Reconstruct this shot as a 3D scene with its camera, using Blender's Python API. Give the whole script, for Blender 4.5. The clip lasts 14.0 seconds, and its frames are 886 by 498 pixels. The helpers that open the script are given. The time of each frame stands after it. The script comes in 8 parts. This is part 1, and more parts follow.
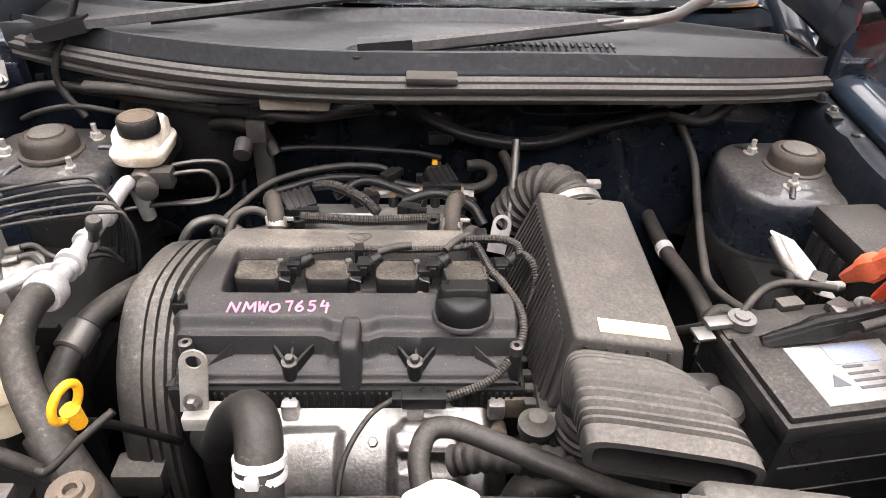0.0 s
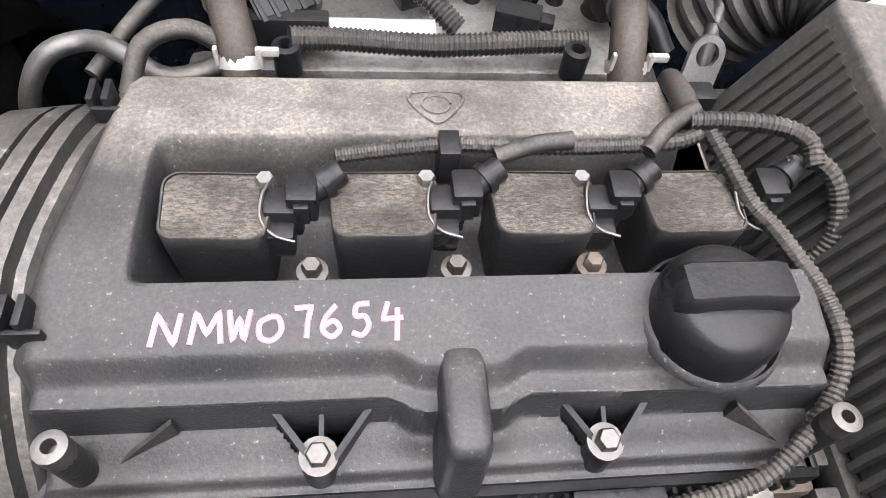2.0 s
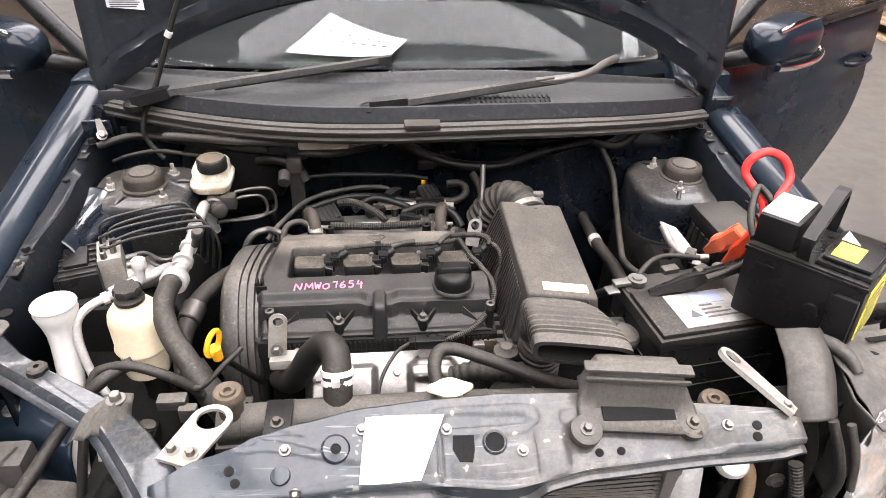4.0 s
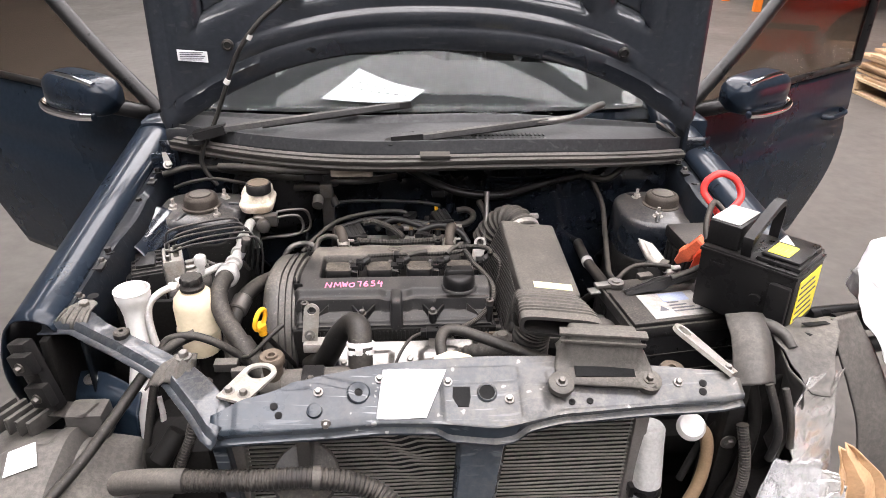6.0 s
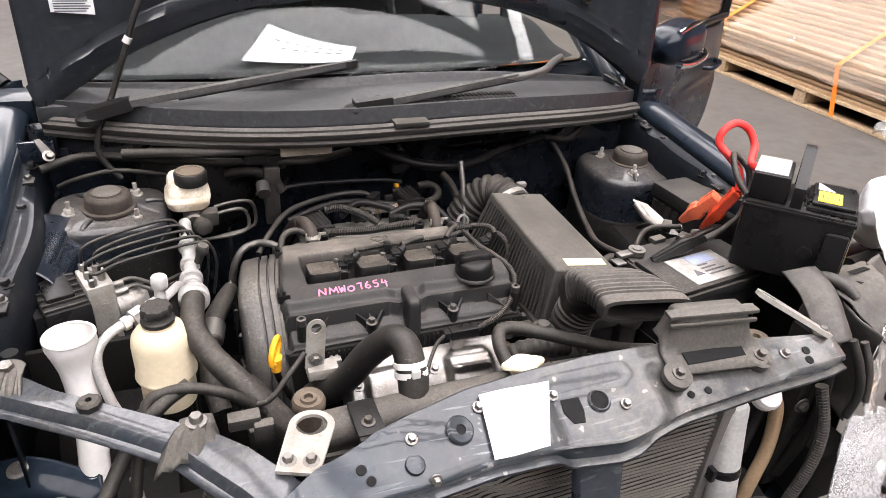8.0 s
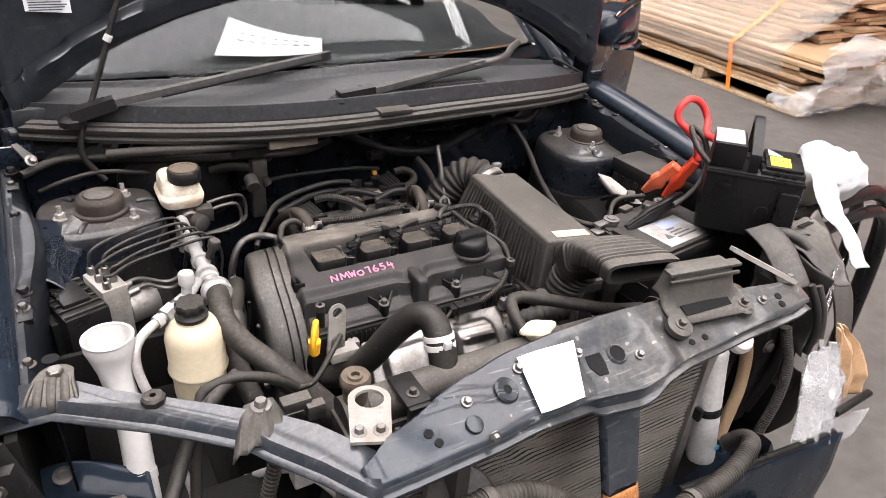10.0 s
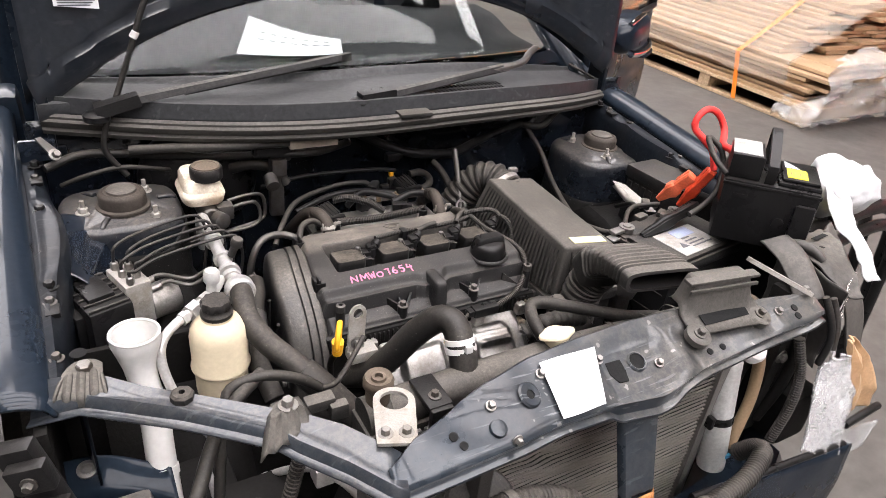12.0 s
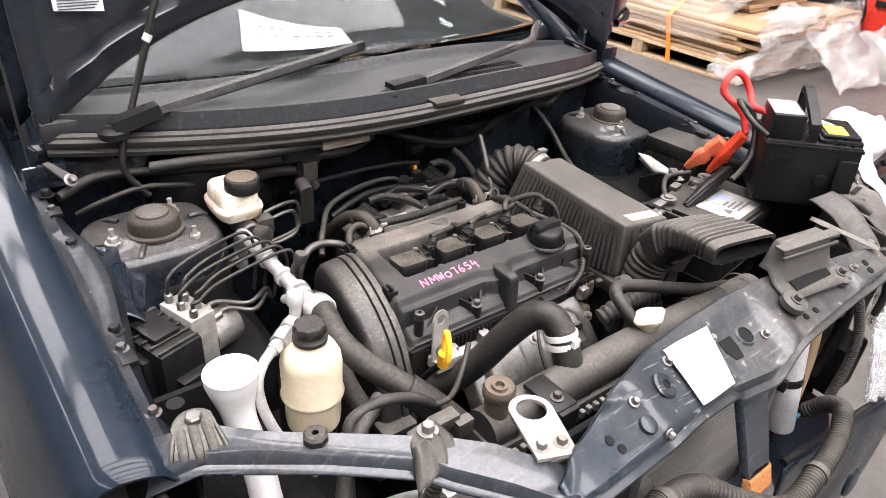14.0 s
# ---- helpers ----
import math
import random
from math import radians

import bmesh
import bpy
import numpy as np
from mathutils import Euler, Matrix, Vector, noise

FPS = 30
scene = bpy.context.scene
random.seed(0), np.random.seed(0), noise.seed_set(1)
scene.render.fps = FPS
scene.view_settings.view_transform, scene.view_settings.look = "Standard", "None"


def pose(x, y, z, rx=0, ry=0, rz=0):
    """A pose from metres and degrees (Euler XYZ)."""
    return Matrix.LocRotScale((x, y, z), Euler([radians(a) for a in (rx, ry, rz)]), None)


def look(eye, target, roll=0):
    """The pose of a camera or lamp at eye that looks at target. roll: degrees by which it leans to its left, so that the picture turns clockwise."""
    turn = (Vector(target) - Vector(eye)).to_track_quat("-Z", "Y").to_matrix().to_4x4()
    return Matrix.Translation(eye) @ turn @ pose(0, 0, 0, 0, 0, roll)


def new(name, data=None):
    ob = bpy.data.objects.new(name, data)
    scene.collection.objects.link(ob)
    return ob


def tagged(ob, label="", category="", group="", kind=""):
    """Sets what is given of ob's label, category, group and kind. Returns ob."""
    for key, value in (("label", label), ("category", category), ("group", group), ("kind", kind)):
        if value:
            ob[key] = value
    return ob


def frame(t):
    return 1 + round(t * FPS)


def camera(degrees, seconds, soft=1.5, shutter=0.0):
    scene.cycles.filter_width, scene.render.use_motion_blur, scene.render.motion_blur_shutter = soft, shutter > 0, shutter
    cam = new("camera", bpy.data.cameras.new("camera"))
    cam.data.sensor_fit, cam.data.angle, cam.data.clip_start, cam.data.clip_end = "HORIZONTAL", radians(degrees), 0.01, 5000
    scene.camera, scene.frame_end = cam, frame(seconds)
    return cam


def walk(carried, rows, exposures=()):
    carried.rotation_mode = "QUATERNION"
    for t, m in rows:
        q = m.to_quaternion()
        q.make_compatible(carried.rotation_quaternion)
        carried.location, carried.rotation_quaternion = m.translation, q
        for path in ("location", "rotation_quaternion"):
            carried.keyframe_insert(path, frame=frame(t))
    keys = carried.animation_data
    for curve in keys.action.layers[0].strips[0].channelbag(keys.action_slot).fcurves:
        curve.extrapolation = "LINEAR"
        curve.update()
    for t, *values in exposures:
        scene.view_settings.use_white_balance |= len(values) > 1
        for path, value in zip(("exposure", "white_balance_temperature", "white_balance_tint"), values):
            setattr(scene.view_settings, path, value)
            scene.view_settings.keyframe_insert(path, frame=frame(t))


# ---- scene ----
cam = camera(66.5, 14.0, soft=0.56)
PATH = [
    (0, (0.019, -0.008, 1.264), (0.102, 1.627, 0.115), 2.1),
    (0.5, (-0.02, 0.276, 1.158), (0.054, 1.685, -0.259), 3.2),
    (1, (-0.086, 0.443, 1.054), (0.092, 1.582, -0.581), 5.4),
    (1.5, (-0.098, 0.466, 1.039), (0.119, 1.517, -0.648), 8.6),
    (2, (-0.099, 0.462, 1.044), (0.13, 1.515, -0.641), 9.4),
    (2.5, (-0.081, 0.403, 1.105), (0.112, 1.6, -0.486), 6.4),
    (3, (-0.004, 0.139, 1.234), (0.003, 1.633, -0.096), 0.3),
    (3.5, (0.015, -0.106, 1.357), (0.063, 1.547, 0.232), 0.2),
    (4, (-0.051, -0.342, 1.455), (0.137, 1.309, 0.342), 1.7),
    (4.2, (-0.053, -0.413, 1.479), (0.118, 1.277, 0.423), 1.0),
    (6.3, (-0.047, -0.594, 1.469), (0.083, 1.165, 0.526), 1.1),
    (6.5, (-0.103, -0.576, 1.453), (0.099, 1.178, 0.514), 1.7),
    (7, (-0.285, -0.524, 1.426), (0.129, 1.181, 0.467), -0.1),
    (7.5, (-0.338, -0.444, 1.412), (0.227, 1.222, 0.461), 2.6),
    (8, (-0.371, -0.31, 1.372), (0.303, 1.287, 0.373), 4.2),
    (8.5, (-0.464, -0.289, 1.382), (0.378, 1.201, 0.348), 4.1),
    (8.7, (-0.504, -0.286, 1.382), (0.363, 1.186, 0.342), 3.7),
    (10.8, (-0.551, -0.301, 1.388), (0.372, 1.159, 0.38), 5.3),
    (11, (-0.556, -0.298, 1.39), (0.364, 1.163, 0.38), 5.4),
    (11.5, (-0.569, -0.287, 1.392), (0.343, 1.179, 0.383), 5.8),
    (12, (-0.578, -0.281, 1.389), (0.338, 1.179, 0.375), 6.4),
    (12.5, (-0.592, -0.281, 1.387), (0.319, 1.178, 0.366), 6.4),
    (13, (-0.612, -0.279, 1.381), (0.307, 1.169, 0.353), 6.3),
    (13.5, (-0.669, -0.246, 1.357), (0.295, 1.144, 0.291), 6.7),
    (14, (-0.738, -0.098, 1.353), (0.349, 1.222, 0.316), 4.2),
]
EXPOSURES = [(0.0, 0.66, 6400, 14), (0.5, 0.78, 6400, 14), (1.0, 0.84, 6200, 13), (1.5, 0.92, 5950, 12), (2.0, 0.97, 5950, 12), (2.5, 1.12, 5950, 12), (3.0, 1.32, 5950, 12), (3.5, 1.03, 6100, 13), (4.0, 0.58, 6400, 14), (6.5, 0.42, 6400, 14), (8.0, 0.32, 6400, 14), (11.0, 0.20, 6400, 14), (13.0, 0.26, 6400, 14), (14.0, 0.58, 6300, 14)]
walk(cam, [(t, look(eye, target, roll)) for t, eye, target, roll in PATH], EXPOSURES)

# ---- world and light ----
world = bpy.data.worlds.new("sky")
scene.world = world
world.use_nodes = True
wn = world.node_tree.nodes
sky = wn.new("ShaderNodeTexSky")
sky.sky_type, sky.sun_disc, sky.sun_elevation, sky.sun_rotation = "NISHITA", False, radians(50), radians(200)
world.node_tree.links.new(sky.outputs[0], wn["Background"].inputs[0])
wn["Background"].inputs[1].default_value = 0.07
sun = new("sun", bpy.data.lights.new("sun", "SUN"))
sun.data.energy, sun.data.angle, sun.data.color = 2.0, radians(0.5), (1.0, 0.95, 0.88)
sun.matrix_world = look((0, 0, 20), (4.0, 12.0, 0))
SKYLIGHT = 8.3
SIDELIGHT = 11.0


# ---- materials ----
def material(name, col, rough=0.5, metal=0.0, dust=0.0, dust_col=(0.21, 0.182, 0.15), grain=0.12, scale=60.0,
             bump=0.15, spec=0.28, fleck=0.0, coat=0.0, alpha=1.0, trans=0.0, dark=0.0, dark_col=(0.02, 0.018, 0.016), stretch=None, ior=1.45, scratch=0.0, coat_rough=0.06, coat_ior=1.33, clean=None, clean_axis=1, mott=0.8):
    """A surface with colour variation at two scales, fine relief, dust on what faces up, which also paints tops lit and
    sides dark, and grime.
    """
    m = bpy.data.materials.new(name)
    m.use_nodes = True
    nt = m.node_tree
    n, l = nt.nodes, nt.links
    b = n["Principled BSDF"]
    tc = n.new("ShaderNodeTexCoord")
    src = tc.outputs["Object"]
    if stretch:
        mp = n.new("ShaderNodeMapping")
        mp.inputs["Scale"].default_value = stretch
        l.new(src, mp.inputs["Vector"])
        src = mp.outputs[0]

    def noise_tex(sc, detail=4.0, r=0.6):
        t = n.new("ShaderNodeTexNoise")
        t.inputs["Scale"].default_value, t.inputs["Detail"].default_value, t.inputs["Roughness"].default_value = sc, detail, r
        l.new(src, t.inputs["Vector"])
        return t.outputs["Fac"]

    def ramp(val, lo, hi, a=0.0, c=1.0):
        t = n.new("ShaderNodeMapRange")
        t.inputs[1].default_value, t.inputs[2].default_value, t.inputs[3].default_value, t.inputs[4].default_value = lo, hi, a, c
        l.new(val, t.inputs[0])
        return t.outputs[0]

    def mul(a, c):
        t = n.new("ShaderNodeMath")
        t.operation = "MULTIPLY"
        for k, v in ((0, a), (1, c)):
            if isinstance(v, float):
                t.inputs[k].default_value = v
            else:
                l.new(v, t.inputs[k])
        return t.outputs[0]

    def mix(fac, a, c):
        t = n.new("ShaderNodeMix")
        t.data_type = "RGBA"
        if isinstance(fac, float):
            t.inputs[0].default_value = fac
        else:
            l.new(fac, t.inputs[0])
        for k, v in ((6, a), (7, c)):
            if isinstance(v, tuple):
                t.inputs[k].default_value = (*v, 1)
            else:
                l.new(v, t.inputs[k])
        return t.outputs[2]

    fine, broad = noise_tex(scale * 6), noise_tex(scale * 0.25, 5.0, 0.65)
    lo, hi = tuple(c * (1 - grain) for c in col), tuple(min(1, c * (1 + grain) + 0.004) for c in col)
    out = mix(ramp(fine, 0.3, 0.7), lo, hi)
    rough_out = ramp(broad, 0.3, 0.7, max(0.03, rough - 0.1), min(1, rough + 0.1))
    if dark > 0:
        out = mix(mul(ramp(noise_tex(scale * 0.4, 6.0, 0.7), 0.48, 0.62), dark), out, dark_col)
    if dust > 0:
        geo = n.new("ShaderNodeNewGeometry")
        sep = n.new("ShaderNodeSeparateXYZ")
        l.new(geo.outputs["Normal"], sep.inputs[0])
        # dust mask doubles as painted light: tops paler, sides almost bare
        up = ramp(sep.outputs[2], 0.0, 0.95, 0.04, 1.0)
        patch = ramp(broad, 0.36, 0.62, 1 - 0.78 * mott, 1.0)
        speck = ramp(noise_tex(scale * 5.0, 5.0, 0.8), 0.42, 0.60, 1 - 0.7 * mott, 1.0)
        if clean:
            so = n.new("ShaderNodeSeparateXYZ")
            l.new(tc.outputs["Object"], so.inputs[0])
            up = mul(up, ramp(so.outputs[clean_axis], clean[0], clean[1], clean[2], 1.0))
        d = mul(mul(mul(up, patch), speck), dust)
        out = mix(d, out, dust_col)
        rr = n.new("ShaderNodeMix")
        l.new(d, rr.inputs[0])
        l.new(rough_out, rr.inputs[2])
        rr.inputs[3].default_value = 0.9
        rough_out = rr.outputs[0]
        if metal > 0:
            l.new(ramp(d, 0.0, 1.0, metal, 0.0), b.inputs["Metallic"])
    if fleck > 0:
        out = mix(mul(ramp(noise_tex(scale * 5.0, 2.0, 0.5), 0.70, 0.73), fleck), out, (0.55, 0.53, 0.5))
    if scratch > 0:
        sm = n.new("ShaderNodeMapping")
        sm.inputs["Scale"].default_value, sm.inputs["Rotation"].default_value = (14, 210, 60), (0.1, 0.2, 0.5)
        l.new(tc.outputs["Object"], sm.inputs["Vector"])
        st = n.new("ShaderNodeTexNoise")
        st.inputs["Scale"].default_value, st.inputs["Detail"].default_value = 1.0, 3.0
        l.new(sm.outputs[0], st.inputs["Vector"])
        out = mix(mul(mul(ramp(st.outputs["Fac"], 0.61, 0.67), scratch), ramp(broad, 0.4, 0.6)), out, (0.36, 0.37, 0.38))
    l.new(out, b.inputs["Base Color"])
    l.new(rough_out, b.inputs["Roughness"])
    if metal > 0 and dust == 0:
        b.inputs["Metallic"].default_value = metal
    b.inputs["Specular IOR Level"].default_value, b.inputs["Coat Weight"].default_value = spec, coat
    b.inputs["Coat Roughness"].default_value, b.inputs["Coat IOR"].default_value = coat_rough, coat_ior
    b.inputs["Alpha"].default_value, b.inputs["Transmission Weight"].default_value, b.inputs["IOR"].default_value = alpha, trans, ior
    if bump > 0:
        bp = n.new("ShaderNodeBump")
        bp.inputs["Strength"].default_value, bp.inputs["Distance"].default_value = bump, 0.002
        l.new(fine, bp.inputs["Height"])
        l.new(bp.outputs[0], b.inputs["Normal"])
    return m


def glow(name, col, strength):
    m = bpy.data.materials.new(name)
    m.use_nodes = True
    b = m.node_tree.nodes["Principled BSDF"]
    b.inputs["Base Color"].default_value, b.inputs["Emission Color"].default_value = (*col, 1), (*col, 1)
    b.inputs["Emission Strength"].default_value, b.inputs["Roughness"].default_value = strength, 0.6
    return m


# dust ends at the ridge: wiped shelf, and painted shade in the coil trough
M_COVER = material("moulded_cover_plastic", (0.014, 0.0142, 0.015), 0.40, dust=0.78, mott=0.72, dust_col=(0.28, 0.245, 0.205), scale=80, bump=0.25, fleck=0.14, clean=(0.030, 0.062, 0.20))
M_PLAST = material("black_plastic", (0.009, 0.009, 0.0095), 0.40, dust=0.36, scale=50, bump=0.18, mott=0.9, fleck=0.10)
M_CLEAN = material("clean_black_plastic", (0.006, 0.006, 0.0065), 0.32, dust=0.07, scale=50, bump=0.14, spec=0.22)
M_GREY = material("dusty_grey_plastic", (0.019, 0.0185, 0.018), 0.46, dust=0.62, dust_col=(0.205, 0.183, 0.157), scale=48, bump=0.25, mott=0.6, dark=0.4, dark_col=(0.010, 0.010, 0.009), fleck=0.05)
# light dust, raised so the pale tone also paints the cover's sheen
M_TIMING = material("dusty_sheen_belt_cover", (0.012, 0.012, 0.012), 0.38, dust=0.55, dust_col=(0.27, 0.24, 0.20), scale=34, bump=0.3, mott=0.85, fleck=0.12, spec=0.5)
M_COWL = material("faded_cowl_plastic", (0.017, 0.018, 0.020), 0.42, dust=0.42, mott=0.55, dust_col=(0.16, 0.158, 0.156), scale=18, bump=0.2, grain=0.25, scratch=0.06)
M_COIL = material("dust_caked_coil_top", (0.022, 0.019, 0.016), 0.85, dust=0.55, mott=1.0, dust_col=(0.26, 0.225, 0.18), scale=70, bump=1.0, dark=0.9, dark_col=(0.012, 0.010, 0.009), stretch=(0.8, 1.7, 1.0))
M_RUB = material("rubber", (0.0095, 0.0093, 0.0092), 0.46, dust=0.34, scale=34, bump=0.14, mott=0.75, dark=0.3, dark_col=(0.005, 0.005, 0.005), fleck=0.08)
M_RUBC = material("dusty_rubber_seal", (0.035, 0.033, 0.03), 0.75, dust=0.75, dust_col=(0.15, 0.14, 0.128), scale=30, bump=0.2, mott=0.6)
M_ARM = material("weathered_wiper_arm", (0.035, 0.035, 0.036), 0.6, dust=0.75, dust_col=(0.20, 0.19, 0.175), scale=30, bump=0.3, mott=0.9, dark=0.5, dark_col=(0.012, 0.012, 0.012))
M_LOOM = material("loom_tape", (0.008, 0.008, 0.008), 0.45, dust=0.42, scale=90, bump=0.2)
M_ALU = material("cast_aluminium", (0.33, 0.315, 0.295), 0.45, metal=0.8, dust=0.35, scale=70, bump=0.35, dark=0.6, dark_col=(0.09, 0.08, 0.07))
M_ALUP = material("aluminium_pipe", (0.52, 0.51, 0.495), 0.36, metal=0.5, dust=0.14, scale=50, bump=0.15, dark=0.4, dark_col=(0.30, 0.28, 0.25))
M_SHIELD = material("heat_shield_metal", (0.30, 0.29, 0.277), 0.34, metal=1.0, dust=0.22, scale=40, bump=0.35, dark=0.6, dark_col=(0.12, 0.10, 0.085))
M_ZINC = material("zinc_plated_steel", (0.24, 0.232, 0.22), 0.38, metal=0.9, dust=0.2, scale=80, bump=0.25, dark=0.45, dark_col=(0.14, 0.11, 0.085))
M_STEEL = material("dull_steel", (0.11, 0.105, 0.10), 0.42, metal=0.85, dust=0.3, scale=60, bump=0.2, dark=0.45, dark_col=(0.07, 0.05, 0.035))
M_PAINT = material("dark_blue_paint", (0.0062, 0.0110, 0.0185), 0.30, dust=0.04, scale=14, bump=0.0, coat=0.40, coat_ior=1.5, coat_rough=0.07, spec=0.1, dust_col=(0.12, 0.13, 0.14))
# body blue again, coat cut to imitate dark reflections on doors and lamp panel
M_DOOR = material("dark_blue_paint_low_reflection", (0.0070, 0.0130, 0.0215), 0.3, dust=0.03, scale=10, bump=0.0, coat=0.28, coat_ior=1.45, coat_rough=0.06, spec=0.05, dust_col=(0.10, 0.10, 0.10))
M_BAY = material("dusty_bay_paint", (0.0050, 0.0075, 0.0115), 0.32, dust=0.10, scale=20, bump=0.05, coat=0.25, coat_rough=0.10, coat_ior=1.42, spec=0.08, dust_col=(0.17, 0.16, 0.15), dark=0.3, scratch=0.05)
M_GLOSS = material("glossy_inner_paint", (0.0050, 0.0085, 0.0150), 0.28, dust=0.05, scale=20, bump=0.03, coat=0.9, coat_ior=1.5, coat_rough=0.06, spec=0.15, fleck=0.05, dust_col=(0.14, 0.13, 0.12))
# pale flecks paint the small glints on the glossy bulkhead
M_BULK = material("bulkhead_paint_glints", (0.0038, 0.0058, 0.0095), 0.25, dust=0.03, scale=40, bump=0.12, coat=0.7, coat_ior=1.5, coat_rough=0.08, spec=0.15, fleck=0.12, dust_col=(0.12, 0.11, 0.10))
M_TOWER = material("dusty_tower_paint", (0.0055, 0.0085, 0.0135), 0.28, dust=0.55, mott=0.85, scale=26, bump=0.06, coat=0.55, coat_rough=0.07, coat_ior=1.5, spec=0.15, dust_col=(0.185, 0.160, 0.132), scratch=0.06, fleck=0.10)
M_TAN = material("dusty_tan_plastic", (0.27, 0.235, 0.19), 0.6, dust=0.4, dust_col=(0.30, 0.265, 0.22), scale=30, bump=0.15, dark=0.3, dark_col=(0.10, 0.085, 0.07))
M_UNDER = material("speckled_underseal", (0.0075, 0.0073, 0.0070), 0.55, dust=0.12, scale=60, bump=0.6, fleck=0.26, mott=0.8)
M_SLAM = material("scuffed_panel_paint", (0.014, 0.022, 0.032), 0.28, metal=0.2, dust=0.62, mott=0.7, scale=10, bump=0.06, coat=0.5, coat_rough=0.09, coat_ior=1.5, spec=0.2, dust_col=(0.20, 0.176, 0.142), fleck=0.24, dark=0.65, dark_col=(0.009, 0.012, 0.018), scratch=0.26, clean=(-0.14, 0.14, 0.22), clean_axis=0)
M_STRUT = material("dusty_strut_paint", (0.016, 0.024, 0.034), 0.28, metal=0.15, dust=0.42, mott=0.9, scale=22, bump=0.06, coat=0.75, coat_rough=0.09, coat_ior=1.5, spec=0.2, dust_col=(0.17, 0.152, 0.13), dark=0.45, dark_col=(0.008, 0.010, 0.014), scratch=0.12)
M_DUCT = material("chalky_grey_plastic", (0.052, 0.049, 0.045), 0.5, dust=0.55, dust_col=(0.205, 0.185, 0.158), scale=40, bump=0.25, mott=0.8, dark=0.5, dark_col=(0.018, 0.017, 0.016))
M_HOOD = material("hood_inner_paint", (0.010, 0.013, 0.018), 0.32, dust=0.16, scale=12, bump=0.04, coat=0.9, coat_rough=0.07, coat_ior=1.5, spec=0.3, dust_col=(0.12, 0.12, 0.12), scratch=0.04)
# grime plus painted shade: near-black so the bay's depths stay dark
M_DARK = material("grimy_shaded_metal", (0.0060, 0.0056, 0.0052), 0.65, dust=0.05, dust_col=(0.08, 0.07, 0.06), scale=25, bump=0.3, spec=0.15)
M_CREAM = material("yellowed_plastic", (0.56, 0.485, 0.345), 0.38, dust=0.12, scale=20, bump=0.05, grain=0.06)
M_DRIER = material("pale_aluminium_can", (0.56, 0.555, 0.54), 0.42, metal=0.3, dust=0.1, scale=30, bump=0.08, dark=0.2, dark_col=(0.3, 0.29, 0.27))
M_WHITE = material("white_plastic", (0.54, 0.53, 0.51), 0.4, dust=0.15, scale=25, bump=0.05, grain=0.04)
M_BRAKE = material("stained_white_plastic", (0.72, 0.66, 0.55), 0.45, dust=0.25, scale=45, bump=0.1, dark=0.6, dark_col=(0.30, 0.19, 0.09))
M_CAPBR = material("dusty_brown_cap", (0.075, 0.058, 0.043), 0.7, dust=0.6, dust_col=(0.22, 0.175, 0.13), scale=60, bump=0.3, dark=0.4, dark_col=(0.03, 0.022, 0.016))
M_PERISH = material("perished_rubber", (0.030, 0.024, 0.020), 0.6, dust=0.35, dust_col=(0.18, 0.15, 0.12), scale=60, bump=0.4, dark=0.5, dark_col=(0.010, 0.009, 0.008))
M_YEL = material("yellow_plastic", (0.76, 0.37, 0.015), 0.4, dust=0.05, scale=40, bump=0.05)
M_LABY = material("yellow_label", (0.82, 0.68, 0.06), 0.45, scale=40, bump=0.0, grain=0.05)
M_LABW = material("cream_label", (0.66, 0.61, 0.34), 0.5, scale=40, bump=0.0, grain=0.05)
M_LABGREY = material("pale_grey_label", (0.42, 0.415, 0.40), 0.45, dust=0.4, scale=40, bump=0.0, grain=0.08, dark=0.6, dark_col=(0.18, 0.165, 0.15), dust_col=(0.20, 0.15, 0.09))
M_PAPER = material("white_paper", (0.66, 0.67, 0.68), 0.7, scale=30, bump=0.05, grain=0.03)
M_INK = material("printed_ink", (0.10, 0.10, 0.11), 0.6, scale=60, bump=0.0)
M_FAINT = material("faint_print", (0.30, 0.30, 0.31), 0.7, bump=0.0)
M_CHALK = material("pink_marker", (0.74, 0.20, 0.32), 0.6, scale=300, bump=0.0, grain=0.2)
M_RED = material("red_plastic", (0.72, 0.07, 0.025), 0.4, dust=0.06, scale=40, bump=0.1)
M_REDC = material("red_cable", (0.70, 0.045, 0.04), 0.4, scale=40, bump=0.05)
M_RUST = material("rusted_steel", (0.34, 0.14, 0.045), 0.85, dust=0.1, scale=60, bump=0.6, grain=0.5)
M_COPPER = material("brown_hose", (0.22, 0.15, 0.09), 0.55, dust=0.3, scale=40, bump=0.1)
M_FIN = material("condenser_fins", (0.17, 0.16, 0.15), 0.42, metal=0.5, dust=0.5, dust_col=(0.24, 0.215, 0.185), scale=60, bump=0.2)
M_CHROME = material("chrome", (0.85, 0.86, 0.88), 0.08, metal=1.0, scale=30, bump=0.0, grain=0.02)
M_CONC = material("stained_concrete", (0.078, 0.072, 0.065), 0.42, scale=2.2, bump=0.2, grain=0.18, dark=0.55, dark_col=(0.040, 0.036, 0.032), dust=0.22, dust_col=(0.145, 0.132, 0.118))
M_WALL = material("painted_wall", (0.10, 0.095, 0.09), 0.8, scale=3, bump=0.1, grain=0.1)
M_ROOF = material("corrugated_roof", (0.10, 0.10, 0.10), 0.6, scale=3, bump=0.1)
M_WOOD = material("weathered_timber", (0.34, 0.225, 0.13), 0.7, scale=9, bump=0.4, grain=0.35, dark=0.3, dark_col=(0.22, 0.14, 0.08), stretch=(8, 0.6, 8))
